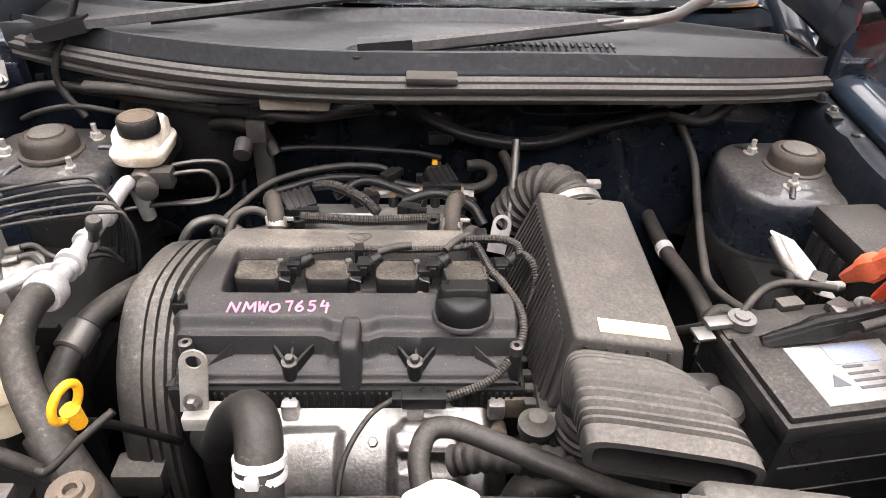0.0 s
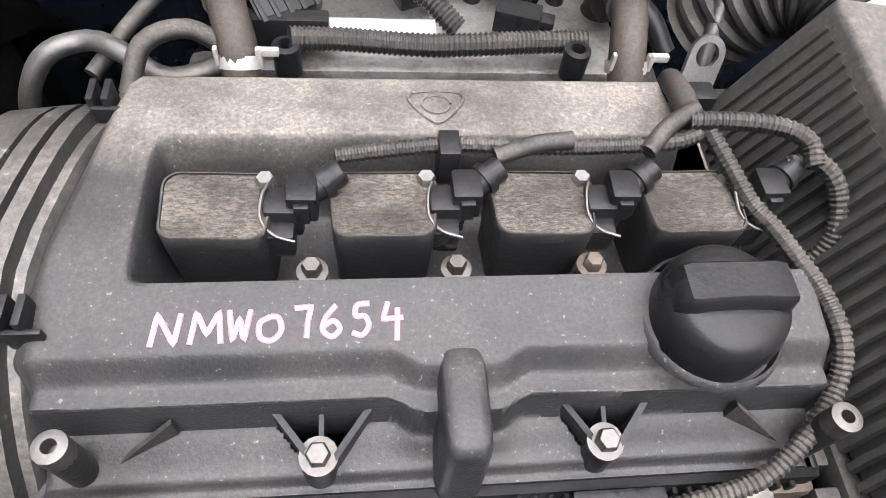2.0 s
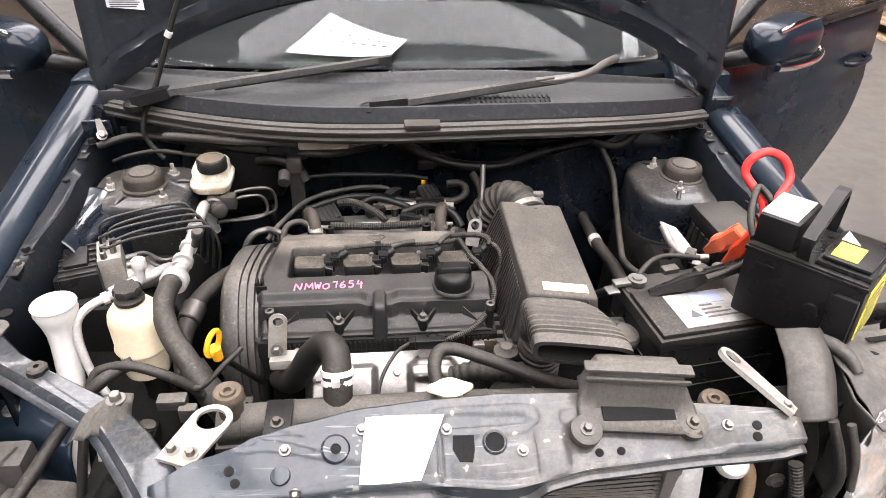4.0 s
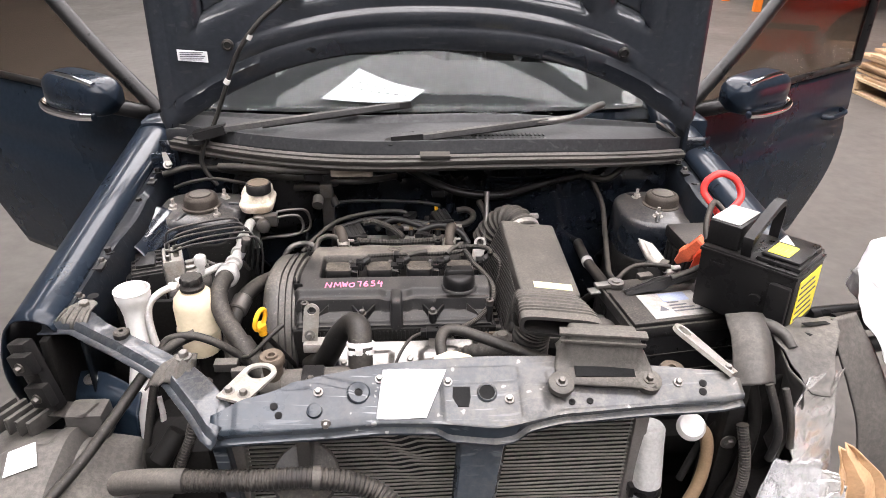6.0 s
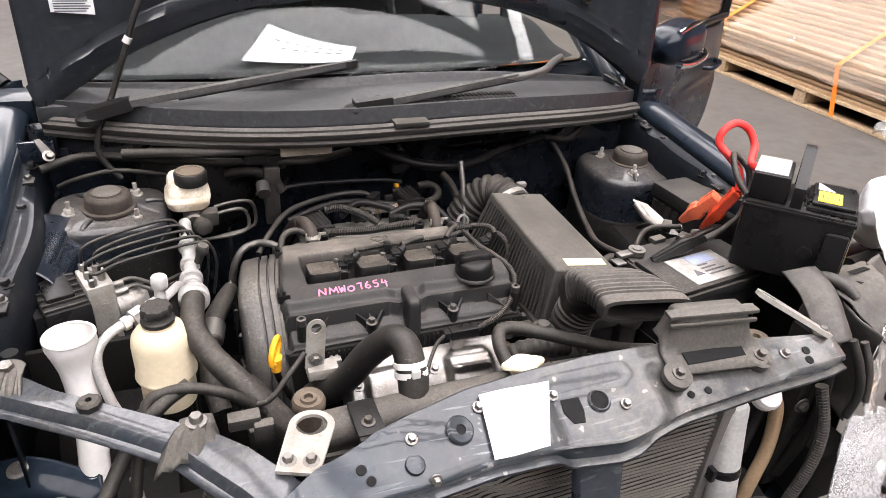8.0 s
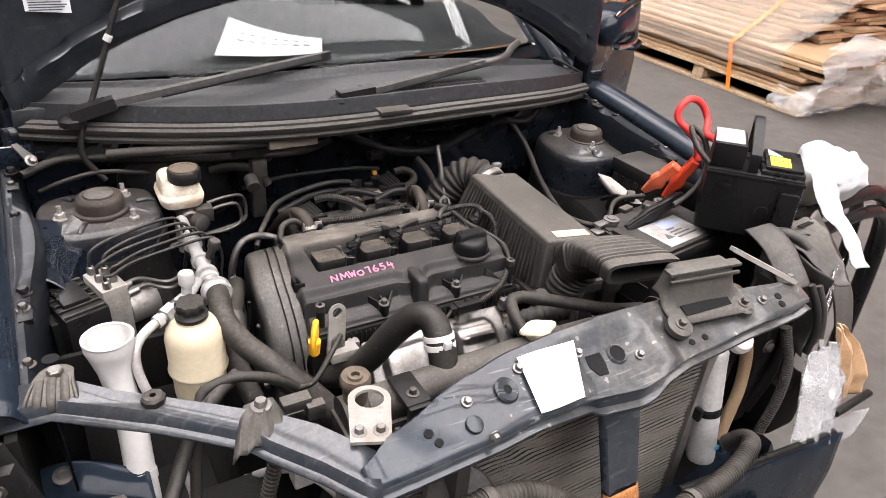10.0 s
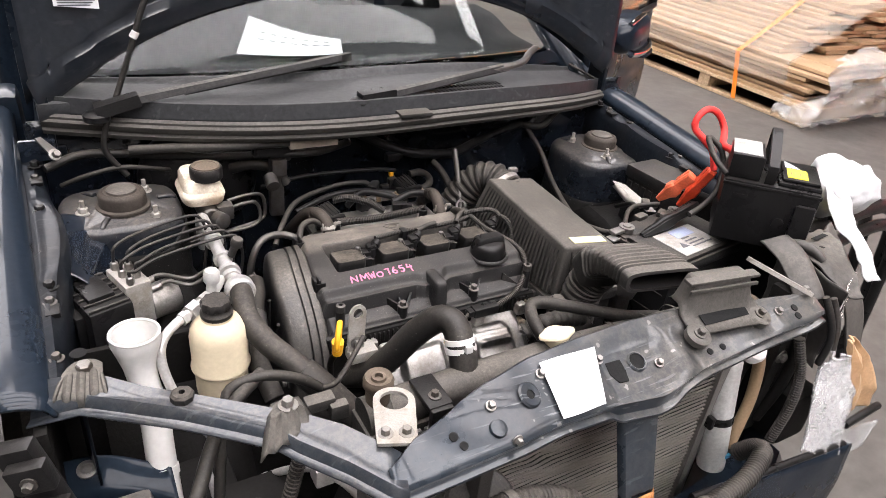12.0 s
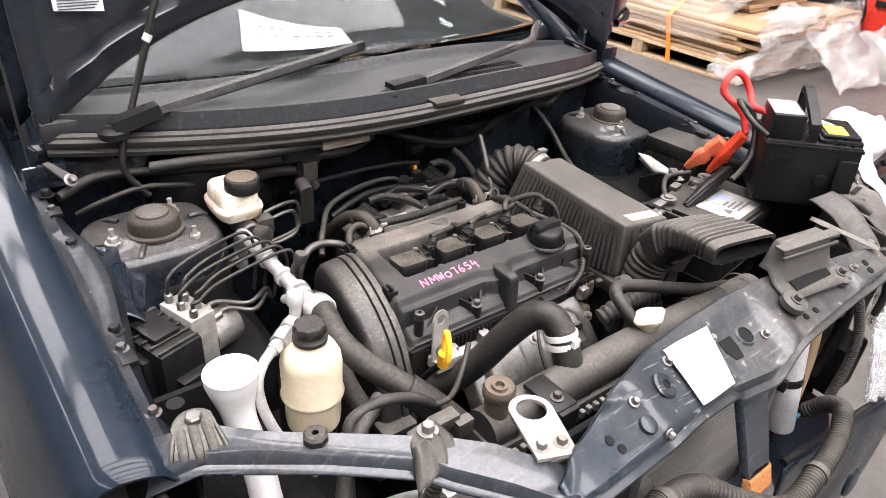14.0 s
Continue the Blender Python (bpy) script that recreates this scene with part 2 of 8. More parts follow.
M_PALLET = material("pallet_wood", (0.40, 0.29, 0.18), 0.75, scale=9, bump=0.4, grain=0.3, dark=0.4, dark_col=(0.2, 0.13, 0.08))
M_ORANGE = material("orange_strap", (0.75, 0.20, 0.02), 0.5, scale=50, bump=0.05)
M_FILM = material("stretch_film", (0.74, 0.72, 0.69), 0.08, alpha=0.20, scale=14, bump=0.7, spec=1.0)
M_BAG = material("white_polythene", (0.50, 0.50, 0.505), 0.4, scale=20, bump=0.3, grain=0.05)
M_REDCAR = material("red_paint", (0.55, 0.035, 0.02), 0.25, scale=10, bump=0.0, coat=1.0)
M_LENS = material("broken_clear_lens", (0.55, 0.555, 0.56), 0.07, alpha=0.42, scale=30, bump=0.25, spec=1.0, dark=0.5, dark_col=(0.10, 0.095, 0.09), coat=1.0, coat_ior=1.6)
M_REFL = material("lamp_reflector", (0.88, 0.87, 0.85), 0.20, metal=0.75, dust=0.1, scale=25, bump=0.15, dark=0.4, dark_col=(0.30, 0.28, 0.26))
M_AMBER = material("dirty_amber_plastic", (0.46, 0.29, 0.16), 0.4, dust=0.3, scale=25, bump=0.2)
M_TORN = material("torn_grey_plastic", (0.040, 0.038, 0.036), 0.45, dust=0.62, dust_col=(0.21, 0.19, 0.165), scale=20, bump=0.2)
M_SEAT = material("dark_interior", (0.017, 0.017, 0.018), 0.8, scale=20, bump=0.2)
M_GLASS = bpy.data.materials.new("tinted_glass")
M_GLASS.use_nodes = True
_b = M_GLASS.node_tree.nodes["Principled BSDF"]
_b.inputs["Base Color"].default_value, _b.inputs["Roughness"].default_value = (0.92, 0.965, 0.955, 1), 0.02
_b.inputs["Transmission Weight"].default_value, _b.inputs["IOR"].default_value = 1.0, 1.19
M_PALEZ = material("pale_zinc_strap", (0.34, 0.322, 0.295), 0.48, metal=0.4, dust=0.25, scale=70, bump=0.3, dark=0.55, dark_col=(0.20, 0.17, 0.13), fleck=0.3)
# brown tint paints the reflections and darkness seen in the door windows
M_DGLASS = M_GLASS.copy()
M_DGLASS.node_tree.nodes["Principled BSDF"].inputs["Base Color"].default_value = (0.30, 0.25, 0.21, 1)
M_SKYL = glow("translucent_roof_sheet", (1.0, 0.96, 0.945), SKYLIGHT)
M_SKYS = glow("clear_roof_sheet", (1.0, 0.97, 0.96), SIDELIGHT)


# ---- building helpers ----
def thing(name, at, label, category, group="", kind=""):
    """An empty at the thing's base, under which its parts hang."""
    ob = new(name)
    ob.empty_display_size = 0.05
    ob.location = at
    return tagged(ob, label, category, group, kind)


def base_of(ob):
    p = Vector((0, 0, 0))
    while ob is not None:
        p += ob.location
        ob = ob.parent
    return p


def part(name, bm, mat, parent=None, label="", smooth=41.0, kind=""):
    """Links a bmesh, built at its true place, as one mesh under a thing or a part."""
    bmesh.ops.recalc_face_normals(bm, faces=bm.faces)
    if parent is not None:
        bmesh.ops.translate(bm, verts=bm.verts, vec=-base_of(parent))
    me = bpy.data.meshes.new(name)
    bm.to_mesh(me)
    bm.free()
    mats = mat if isinstance(mat, (list, tuple)) else [mat]
    for k in mats:
        me.materials.append(k)
    if smooth:
        me.shade_smooth()
        me.set_sharp_from_angle(angle=radians(smooth))
    ob = new(name, me)
    ob.parent = parent
    if label:
        ob["label"] = label
    if kind:
        ob["kind"] = kind
    return ob


def B():
    return bmesh.new()


def bev(bm, geom, w, seg=2):
    if w > 0:
        bmesh.ops.bevel(bm, geom=geom, offset=w, segments=seg, profile=0.6, affect="EDGES", clamp_overlap=True)


def box(bm, x0, x1, y0, y1, z0, z1, w=0.003, m=None, seg=2):
    t = bmesh.new()
    vs = [t.verts.new((x, y, z)) for z in (z0, z1) for y in (y0, y1) for x in (x0, x1)]
    for f in ((0, 1, 3, 2), (4, 5, 7, 6), (0, 1, 5, 4), (2, 3, 7, 6), (0, 2, 6, 4), (1, 3, 7, 5)):
        t.faces.new([vs[i] for i in f])
    bmesh.ops.recalc_face_normals(t, faces=t.faces)
    bev(t, t.edges[:], w, seg)
    return join(bm, t, m)


def join(bm, t, m=None):
    if m is not None:
        bmesh.ops.transform(t, matrix=m, verts=t.verts)
    me = bpy.data.meshes.new("t")
    t.to_mesh(me)
    t.free()
    bm.from_mesh(me)
    bpy.data.meshes.remove(me)
    return bm


def loft(bm, rings, caps=True, closed=True):
    rows = [[bm.verts.new(p) for p in r] for r in rings]
    n = len(rows[0])
    for a, b in zip(rows, rows[1:]):
        for i in range(n if closed else n - 1):
            j = (i + 1) % n
            bm.faces.new((a[i], a[j], b[j], b[i]))
    if caps and closed:
        bm.faces.new(rows[0][::-1])
        bm.faces.new(rows[-1])
    return bm


def lathe(bm, profile, at=(0, 0, 0), axis=(0, 0, 1), seg=28, caps=True):
    """Turns a profile of (radius, height) round an axis that stands at a place."""
    q = Vector((0, 0, 1)).rotation_difference(Vector(axis).normalized()).to_matrix()
    rings = []
    for r, h in profile:
        rings.append([Vector(at) + q @ Vector((r * math.cos(2 * math.pi * i / seg), r * math.sin(2 * math.pi * i / seg), h)) for i in range(seg)])
    return loft(bm, rings, caps)


def cyl(bm, a, b, r, r2=None, seg=18, w=0.0):
    a, b = Vector(a), Vector(b)
    h = (b - a).length
    r2 = r if r2 is None else r2
    prof = [(r, 0), (r2, h)] if w <= 0 else [(r - w, 0), (r, w), (r2, h - w), (r2 - w, h)]
    return lathe(bm, prof, a, b - a, seg)


def smooth_path(pts, step=0.006):
    """A Catmull-Rom curve through the points, in even steps."""
    p = [Vector(v) for v in pts]
    p = [2 * p[0] - p[1]] + p + [2 * p[-1] - p[-2]]
    out = []
    for a, b, c, d in zip(p, p[1:], p[2:], p[3:]):
        n = max(2, int((c - b).length / step))
        for k in range(n):
            t = k / n
            out.append(0.5 * (2 * b + (c - a) * t + (2 * a - 5 * b + 4 * c - d) * t * t + (3 * b - a - 3 * c + d) * t ** 3))
    out.append(p[-2])
    return out


def tube(bm, pts, r, seg=10, step=0.006, ribs=0.0, depth=0.16, hollow=False, r_end=None, straight=False):
    """A pipe, hose or cable along a smooth path; ribs: the pitch of a corrugated one."""
    seg = max(seg, 10) if r > 0.002 else seg
    path = [Vector(v) for v in pts] if straight else smooth_path(pts, ribs / 4 if ribs else step)
    ups, rings = Vector((0.12, 0.3, 1)).normalized(), []
    for i, p in enumerate(path):
        d = (path[min(i + 1, len(path) - 1)] - path[max(i - 1, 0)]).normalized()
        side = ups.cross(d)
        if side.length < 1e-4:
            side = Vector((1, 0, 0)).cross(d)
        side.normalize()
        ups = d.cross(side)
        rr = r if r_end is None else r + (r_end - r) * i / (len(path) - 1)
        if ribs:
            rr *= 1.0 if i % 4 in (0, 1) else 1 - depth
        rings.append([p + rr * (math.cos(2 * math.pi * k / seg) * side + math.sin(2 * math.pi * k / seg) * ups) for k in range(seg)])
    return loft(bm, rings)


def plate(bm, outline, up, thick, w=0.0, holes=()):
    """A sheet from an outline of points, with thickness along up."""
    t = bmesh.new()
    f = t.faces.new([t.verts.new(p) for p in outline])
    r = bmesh.ops.extrude_face_region(t, geom=[f])
    vs = [v for v in r["geom"] if isinstance(v, bmesh.types.BMVert)]
    bmesh.ops.translate(t, verts=vs, vec=Vector(up).normalized() * thick)
    bmesh.ops.recalc_face_normals(t, faces=t.faces)
    if w:
        bev(t, t.edges[:], w, 1)
    return join(bm, t)


def field(bm, x0, x1, y0, y1, nx, ny, fn, skirt=None):
    """A sheet over a grid: fn(x, y) gives its height, or a whole point; skirt: the height its rim drops to."""
    rows = []
    for j in range(ny + 1):
        row = []
        for i in range(nx + 1):
            x, y = x0 + (x1 - x0) * i / nx, y0 + (y1 - y0) * j / ny
            v = fn(x, y)
            row.append(bm.verts.new(v if isinstance(v, (tuple, Vector)) else (x, y, v)))
        rows.append(row)
    for a, b in zip(rows, rows[1:]):
        for i in range(nx):
            bm.faces.new((a[i], a[i + 1], b[i + 1], b[i]))
    if skirt is not None:
        rim = rows[0] + [r[-1] for r in rows[1:]] + rows[-1][-2::-1] + [r[0] for r in rows[-2:0:-1]]
        low = [bm.verts.new((v.co.x, v.co.y, skirt)) for v in rim]
        for i in range(len(rim)):
            j = (i + 1) % len(rim)
            bm.faces.new((rim[i], rim[j], low[j], low[i]))
    return bm


def ss(a, b, x):
    t = min(1, max(0, (x - a) / (b - a)))
    return t * t * (3 - 2 * t)


def solid(ob, thick, offset=-1.0):
    m = ob.modifiers.new("thickness", "SOLIDIFY")
    m.thickness, m.offset = thick, offset
    return ob


def hexbolt(bm, at, axis=(0, 0, 1), r=0.007, h=0.006, washer=1.55):
    axis = Vector(axis).normalized()
    lathe(bm, [(r * washer, 0), (r * washer, 0.002), (r, 0.0025)], at, axis, 18)
    lathe(bm, [(r, 0.0), (r, h), (r * 0.82, h + 0.0015)], Vector(at) + axis * 0.002, axis, 6)
    return bm


def ring_outline(c, u, v, r, n=20, a0=0.0, a1=2 * math.pi):
    c, u, v = Vector(c), Vector(u), Vector(v)
    return [c + r * (math.cos(a0 + (a1 - a0) * k / n) * u + math.sin(a0 + (a1 - a0) * k / n) * v) for k in range(n)]


def eye_plate(bm, base, tip, width, hole_r, nrm, thick=0.004, w0=None):
    """A flat lug: a strap from base to a rounded end with a round hole at tip."""
    base, tip, nrm = Vector(base), Vector(tip), Vector(nrm).normalized()
    d = (tip - base).normalized()
    nrm = (nrm - nrm.dot(d) * d).normalized()
    s = d.cross(nrm)
    h, w0 = width / 2, (w0 or width) / 2
    n = 24
    out, inn = [], []
    for k in range(n):
        a = 2 * math.pi * k / n
        v = math.cos(a) * d + math.sin(a) * s
        inn.append(tip + hole_r * v)
        if math.cos(a) >= -0.15:
            out.append(tip + h * v)
        else:
            sgn = 1 if math.sin(a) >= 0 else -1
            f = min(1, (-math.cos(a) - 0.15) / 0.6)
            if abs(math.sin(a)) < 0.5:
                out.append(base + s * w0 * math.sin(a) / 0.5)
            else:
                out.append(tip + s * sgn * (h + (w0 - h) * f) + (base - tip) * f)
    rows = []
    for o in (0, thick):
        rows.append(([bm.verts.new(p + nrm * o) for p in out], [bm.verts.new(p + nrm * o) for p in inn]))
    for i in range(n):
        j = (i + 1) % n
        (o0, i0), (o1, i1) = rows
        for q in ((o0[i], o0[j], i0[j], i0[i]), (o1[i], i1[i], i1[j], o1[j]), (o0[i], o1[i], o1[j], o0[j]), (i0[i], i0[j], i1[j], i1[i])):
            bm.faces.new(q)
    return bm


# ---- workshop ----
floor = part("floor", field(B(), -9, 13, -9, 15, 8, 8, lambda x, y: 0.0), M_CONC, None, smooth=0)
tagged(floor, "stained grey concrete workshop floor", "floor", kind="structure")
for nm, (x0, x1, y0, y1) in (("wall_west", (-9.2, -9, -9, 15)), ("wall_east", (13, 13.2, -9, 15)), ("wall_north", (-9, 13, 15, 15.2))):
    tagged(part(nm, box(B(), x0, x1, y0, y1, 0, 6, 0), M_WALL, None, smooth=0), "plain painted workshop wall", "wall", kind="structure")
# unseen closed wall, added to shut daylight out of the door reflections
tagged(part("wall_south", box(B(), -9, 13, -9.2, -9, 0, 6, 0), M_WALL, None, smooth=0), "plain painted workshop wall", "wall", kind="structure")
# roof with daylight sheets: a broad one over the car, narrow ones beside it
STRIPS = ((-5.7, -5.2), (-3.1, 4.0), (5.3, 5.9))
bm = B()
xs = [-9.2] + [v for s in STRIPS for v in s] + [13.2]
for a, c in zip(xs[::2], xs[1::2]):
    box(bm, a, c, -9.2, 15.2, 6.0, 6.1, 0)
for a, c in STRIPS:
    for k in range(13):
        box(bm, a, c, -9.2 + 2 * k, -8.8 + 2 * k, 6.0, 6.015, 0)
tagged(part("ceiling", bm, M_ROOF, None, smooth=0), "grey sheet metal workshop roof", "ceiling", kind="structure")
for k, (a, c) in enumerate(STRIPS):
    tagged(part("skylight", box(B(), a, c, -9.2, 15.2, 6.02, 6.06, 0), M_SKYL if k == 1 else M_SKYS, None, smooth=0), "translucent daylight roof sheet", "skylight", kind="structure")


# ---- car body ----
CX = 0.05
car = thing("car", (CX, 1.9, 0.0), "dark blue crash-damaged car with open hood and doors", "car")


def arc_u(x, half=0.66):
    return (x - CX) / half


def fender(sgn, inner, y_front, y_back, z0, z1):
    """A wing: from its inner flange over the crest and down the side."""
    prof = [(0.0, -0.020), (0.010, -0.004), (0.03, 0.004), (0.055, 0.0), (0.075, -0.020), (0.092, -0.07), (0.108, -0.16), (0.122, -0.27), (0.125, -0.42)]
    prof = [(p.x, p.z) for p in smooth_path([(a, 0, c) for a, c in prof], 0.012)]
    b = B()
    n = 28
    rows = []
    for j in range(n + 1):
        f = j / n
        row = []
        for dx, dz in prof:
            w = dx * ((1.15 if sgn < 0 else 1.15) + 0.12 * f)
            yf = y_front + 0.18 * max(0, dx - 0.02) + 0.11 * ss(0.08, 0.42, -dz)
            y = yf + (y_back - yf) * f
            z = z0 + (z1 - z0) * (y - y_front) / (y_back - y_front)
            row.append((inner + sgn * w - 0.018 * f * (sgn < 0), y, z + dz))
        rows.append(row)
    return loft(b, rows, False, False)


solid(part("fender", fender(-1, -0.645, 0.412, 1.26, 0.798, 0.885), M_PAINT, car, "glossy dark blue front wing"), 0.004, 1)
solid(part("fender", fender(1, 0.718, 0.60, 1.26, 0.815, 0.885), M_PAINT, car, "glossy dark blue front wing"), 0.004, 1)


def rail(sgn, x_in, x_out, y0, y1, z0, z1):
    """The bolted flange inside a wing with its upright inner side."""
    b = B()
    rows = []
    n = 24
    for j in range(n + 1):
        f = j / n
        y = y0 + (y1 - y0) * f
        z = z0 + (z1 - z0) * f
        wob = 0.012 * math.sin(f * 9.0) * sgn
        step = 0.012 * ss(0.28, 0.36, f) * (1 - ss(0.62, 0.7, f))
        rows.append([(x_in + wob, y, z - 0.20), (x_in + wob, y, z - 0.035 + step), (x_in + wob - sgn * -0.008, y, z - 0.018 + step),
                     (0.4 * x_in + 0.6 * x_out, y, z - 0.012 + step * 0.5), (x_out + sgn * 0.004, y, z - 0.018), (x_out + sgn * 0.012, y, z + 0.0)])
    return loft(b, rows, False, False)


RL = solid(part("wing_rail", rail(-1, -0.617, -0.652, 0.43, 1.1, 0.80, 0.86), M_BAY, car), 0.003)
RR = solid(part("wing_rail", rail(1, 0.672, 0.715, 0.55, 1.12, 0.80, 0.86), M_BAY, car), 0.003)
for ob, xs_, y0, y1, z0, z1 in ((RL, -0.636, 0.47, 1.04, 0.796, 0.848), (RR, 0.695, 0.62, 1.06, 0.80, 0.848)):
    for k in range(5):
        f = (k + 0.3) / 5
        part("bolt", hexbolt(B(), (xs_, y0 + (y1 - y0) * f, z0 + (z1 - z0) * f - 0.006), r=0.006), M_STEEL, ob)


# black blocks that paint the shade of slots, and black screws along both rails
for ob, sg, pts in ((RL, -1, ((-0.634, 0.60, 0.804), (-0.634, 0.80, 0.824), (-0.634, 0.95, 0.838))), (RR, 1, ((0.681, 0.70, 0.802), (0.685, 0.86, 0.822), (0.688, 0.98, 0.836)))):
    for x, y, z in pts:
        part("slot_shade", box(B(), x - 0.009, x + 0.009, y - 0.013, y + 0.013, z - 0.006, z + 0.0015, 0.001), M_CLEAN, ob)
        part("screw", hexbolt(B(), (x, y + 0.05, z + 0.004), r=0.0075, h=0.008), M_CLEAN, ob)


def round_box(cx, cy, hx, hy, p, z, n=56):
    """A ring in the plane z: a box with rounded corners, or with p = 2 an ellipse."""
    out = []
    for k in range(n):
        a = 2 * math.pi * k / n
        c, q = math.cos(a), math.sin(a)
        out.append((cx + hx * math.copysign(abs(c) ** (2 / p), c), cy + hy * math.copysign(abs(q) ** (2 / p), q), z))
    return out


def strut_tower(cx, cy, top, hx, hy, p, skirt, kx, ky, k_cap):
    """A pressed tower: raised seat, flat dusty top, rounded shoulder, painted side and undersealed lower skirt."""
    prof = [(0.30, 0.004), (0.52, 0.004), (0.58, -0.001), (0.86, -0.003), (0.93, -0.006), (0.975, -0.013), (0.995, -0.024), (1.0, -0.040), (1.01, -0.075), (1.04, -0.20), (1.10, -0.42)]
    t = part("strut_tower", loft(B(), [round_box(cx, cy, hx * k, hy * k, p if k > 0.7 else 2.0, top + dz) for k, dz in prof]), M_TOWER, car, "glossy dark blue suspension tower, dusty on top", smooth=50)
    rows = []
    for k, dz in ((1.000, skirt), (1.022, skirt - 0.003), (1.028, skirt - 0.010), (1.045, -0.16), (1.065, -0.24), (1.12, -0.42)):
        ring = round_box(cx, cy, hx * k, hy * k, p, top + dz)
        rows.append([(x, y, z + (0.030 * ss(cx + hx * 0.55, cx + hx * 0.95, x) if dz > -0.12 else 0.0)) for x, y, z in ring])
    part("underseal_skirt", loft(B(), rows, False), M_UNDER, t, "black speckled underseal below the seam", smooth=40)
    b = B()
    lathe(b, [(r * k_cap, z) for r, z in ((0.054, -0.002), (0.053, 0.002), (0.047, 0.004), (0.046, 0.020), (0.043, 0.026), (0.036, 0.029), (0.034, 0.0275), (0.030, 0.0275), (0.028, 0.0305), (0.010, 0.031))], (kx, ky, top + 0.004), seg=36)
    sc_ = part("strut_cap", b, M_PERISH, t, "dusty round rubber cap")
    part("cap_disc", lathe(B(), [(0.0285 * k_cap, 0.0), (0.0285 * k_cap, 0.0022), (0.027 * k_cap, 0.0032), (0.006, 0.0034)], (kx, ky, top + 0.0325), seg=32), M_GREY, sc_, "dusty grey disc")
    for k in range(3):
        a = 2.2 + 2.1 * k
        part("swage", tube(B(), [(cx + r * hx * math.cos(a), cy + r * hy * math.sin(a), top + d) for r, d in ((0.62, 0.0), (0.80, -0.001), (0.92, -0.006))], 0.005, 8), M_TOWER, t)
    return t


TL = strut_tower(-0.514, 0.908, 0.795, 0.102, 0.090, 3.6, -0.058, -0.510, 0.896, 0.84)
TR = strut_tower(0.617, 0.927, 0.770, 0.112, 0.108, 2.9, -0.100, 0.617, 0.927, 0.88)


# pressed apron between the wing rail and the front of the tower
def apron(u, v):
    a = v * 1.45
    w = 0.060 + 0.045 * ss(0.2, 0.9, u)
    bead = 0.004 * (math.exp(-((v - 0.30) / 0.05) ** 2) + math.exp(-((v - 0.55) / 0.06) ** 2) + math.exp(-((v - 0.80) / 0.05) ** 2)) * ss(0.15, 0.35, u)
    return (-0.620 + w * math.sin(a) + bead, 0.715 + 0.175 * u - 0.035 * v * (1 - u), 0.792 + 0.010 * u - 0.085 * (1 - math.cos(a)) - 0.012 * v - 0.09 * ss(0.7, 1.0, v) + bead)


solid(part("apron", field(B(), 0, 1, 0, 1, 30, 26, apron), M_GLOSS, car, "glossy pressed inner wing apron", smooth=60), 0.003)


def stud(at, parent):
    b = B()
    hexbolt(b, at, r=0.0085, h=0.008, washer=1.5)
    cyl(b, (at[0], at[1], at[2] + 0.008), (at[0], at[1], at[2] + 0.024), 0.004, seg=10)
    part("strut_nut", b, M_PALEZ, parent, "zinc plated nut and stud")


for at in ((-0.464, 0.848, 0.789), (-0.574, 0.892, 0.794), (-0.468, 0.950, 0.793)):
    stud(at, TL)
for at in ((0.588, 0.866, 0.768), (0.688, 0.938, 0.769), (0.572, 0.980, 0.768)):
    stud(at, TR)
# wheel housings that run on from the towers
for sgn, xa, xb, yc, z, par in ((-1, -0.40, -0.60, 0.80, 0.66, TL), (1, 0.505, 0.70, 0.84, 0.64, TR)):
    b = B()
    rows = []
    for j in range(17):
        a = math.pi * j / 16
        yy, zz = yc - 0.36 * math.cos(a), z - 0.34 + 0.36 * math.sin(a)
        rows.append([(xa, yy, zz - 0.03), (xa + (xb - xa) * 0.15, yy, zz), (xb, yy, zz + 0.01)])
    loft(b, rows, False, False)
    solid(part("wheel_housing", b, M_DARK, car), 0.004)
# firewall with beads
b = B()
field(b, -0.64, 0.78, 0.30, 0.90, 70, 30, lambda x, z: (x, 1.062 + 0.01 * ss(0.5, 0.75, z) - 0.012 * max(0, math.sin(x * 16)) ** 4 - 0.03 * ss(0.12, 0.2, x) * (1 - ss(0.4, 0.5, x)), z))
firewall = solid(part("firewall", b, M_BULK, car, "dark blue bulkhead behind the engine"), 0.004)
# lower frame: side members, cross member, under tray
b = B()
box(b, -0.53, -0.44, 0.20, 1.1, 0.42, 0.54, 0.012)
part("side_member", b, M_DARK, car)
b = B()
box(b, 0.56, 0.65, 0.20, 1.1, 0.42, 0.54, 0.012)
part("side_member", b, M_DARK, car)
# tray kept near-black, the shade under the bay put into its colour
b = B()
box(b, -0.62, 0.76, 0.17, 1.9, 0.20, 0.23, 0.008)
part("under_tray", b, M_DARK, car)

# cowl
def seal_y(x):
    return 0.872 + 0.19 * abs(arc_u(x)) ** 2.1


def seal_z(x):
    return 0.918 - 0.034 * abs(arc_u(x)) ** 2 - 0.020 * arc_u(x) * abs(arc_u(x)) + 0.003 * math.sin(x * 7)


b = B()
rows = []
for i in range(61):
    x = -0.612 + 1.324 * i / 60
    y, z = seal_y(x), seal_z(x)
    prof = [(0.0, -0.028), (-0.008, -0.026), (-0.012, -0.018), (-0.008, -0.013), (-0.014, -0.009), (-0.016, 0.0), (-0.010, 0.004), (-0.010, 0.008), (-0.003, 0.012), (0.006, 0.009), (0.010, -0.004)]
    rows.append([(x, y + a, z + c) for a, c in prof])
loft(b, rows)
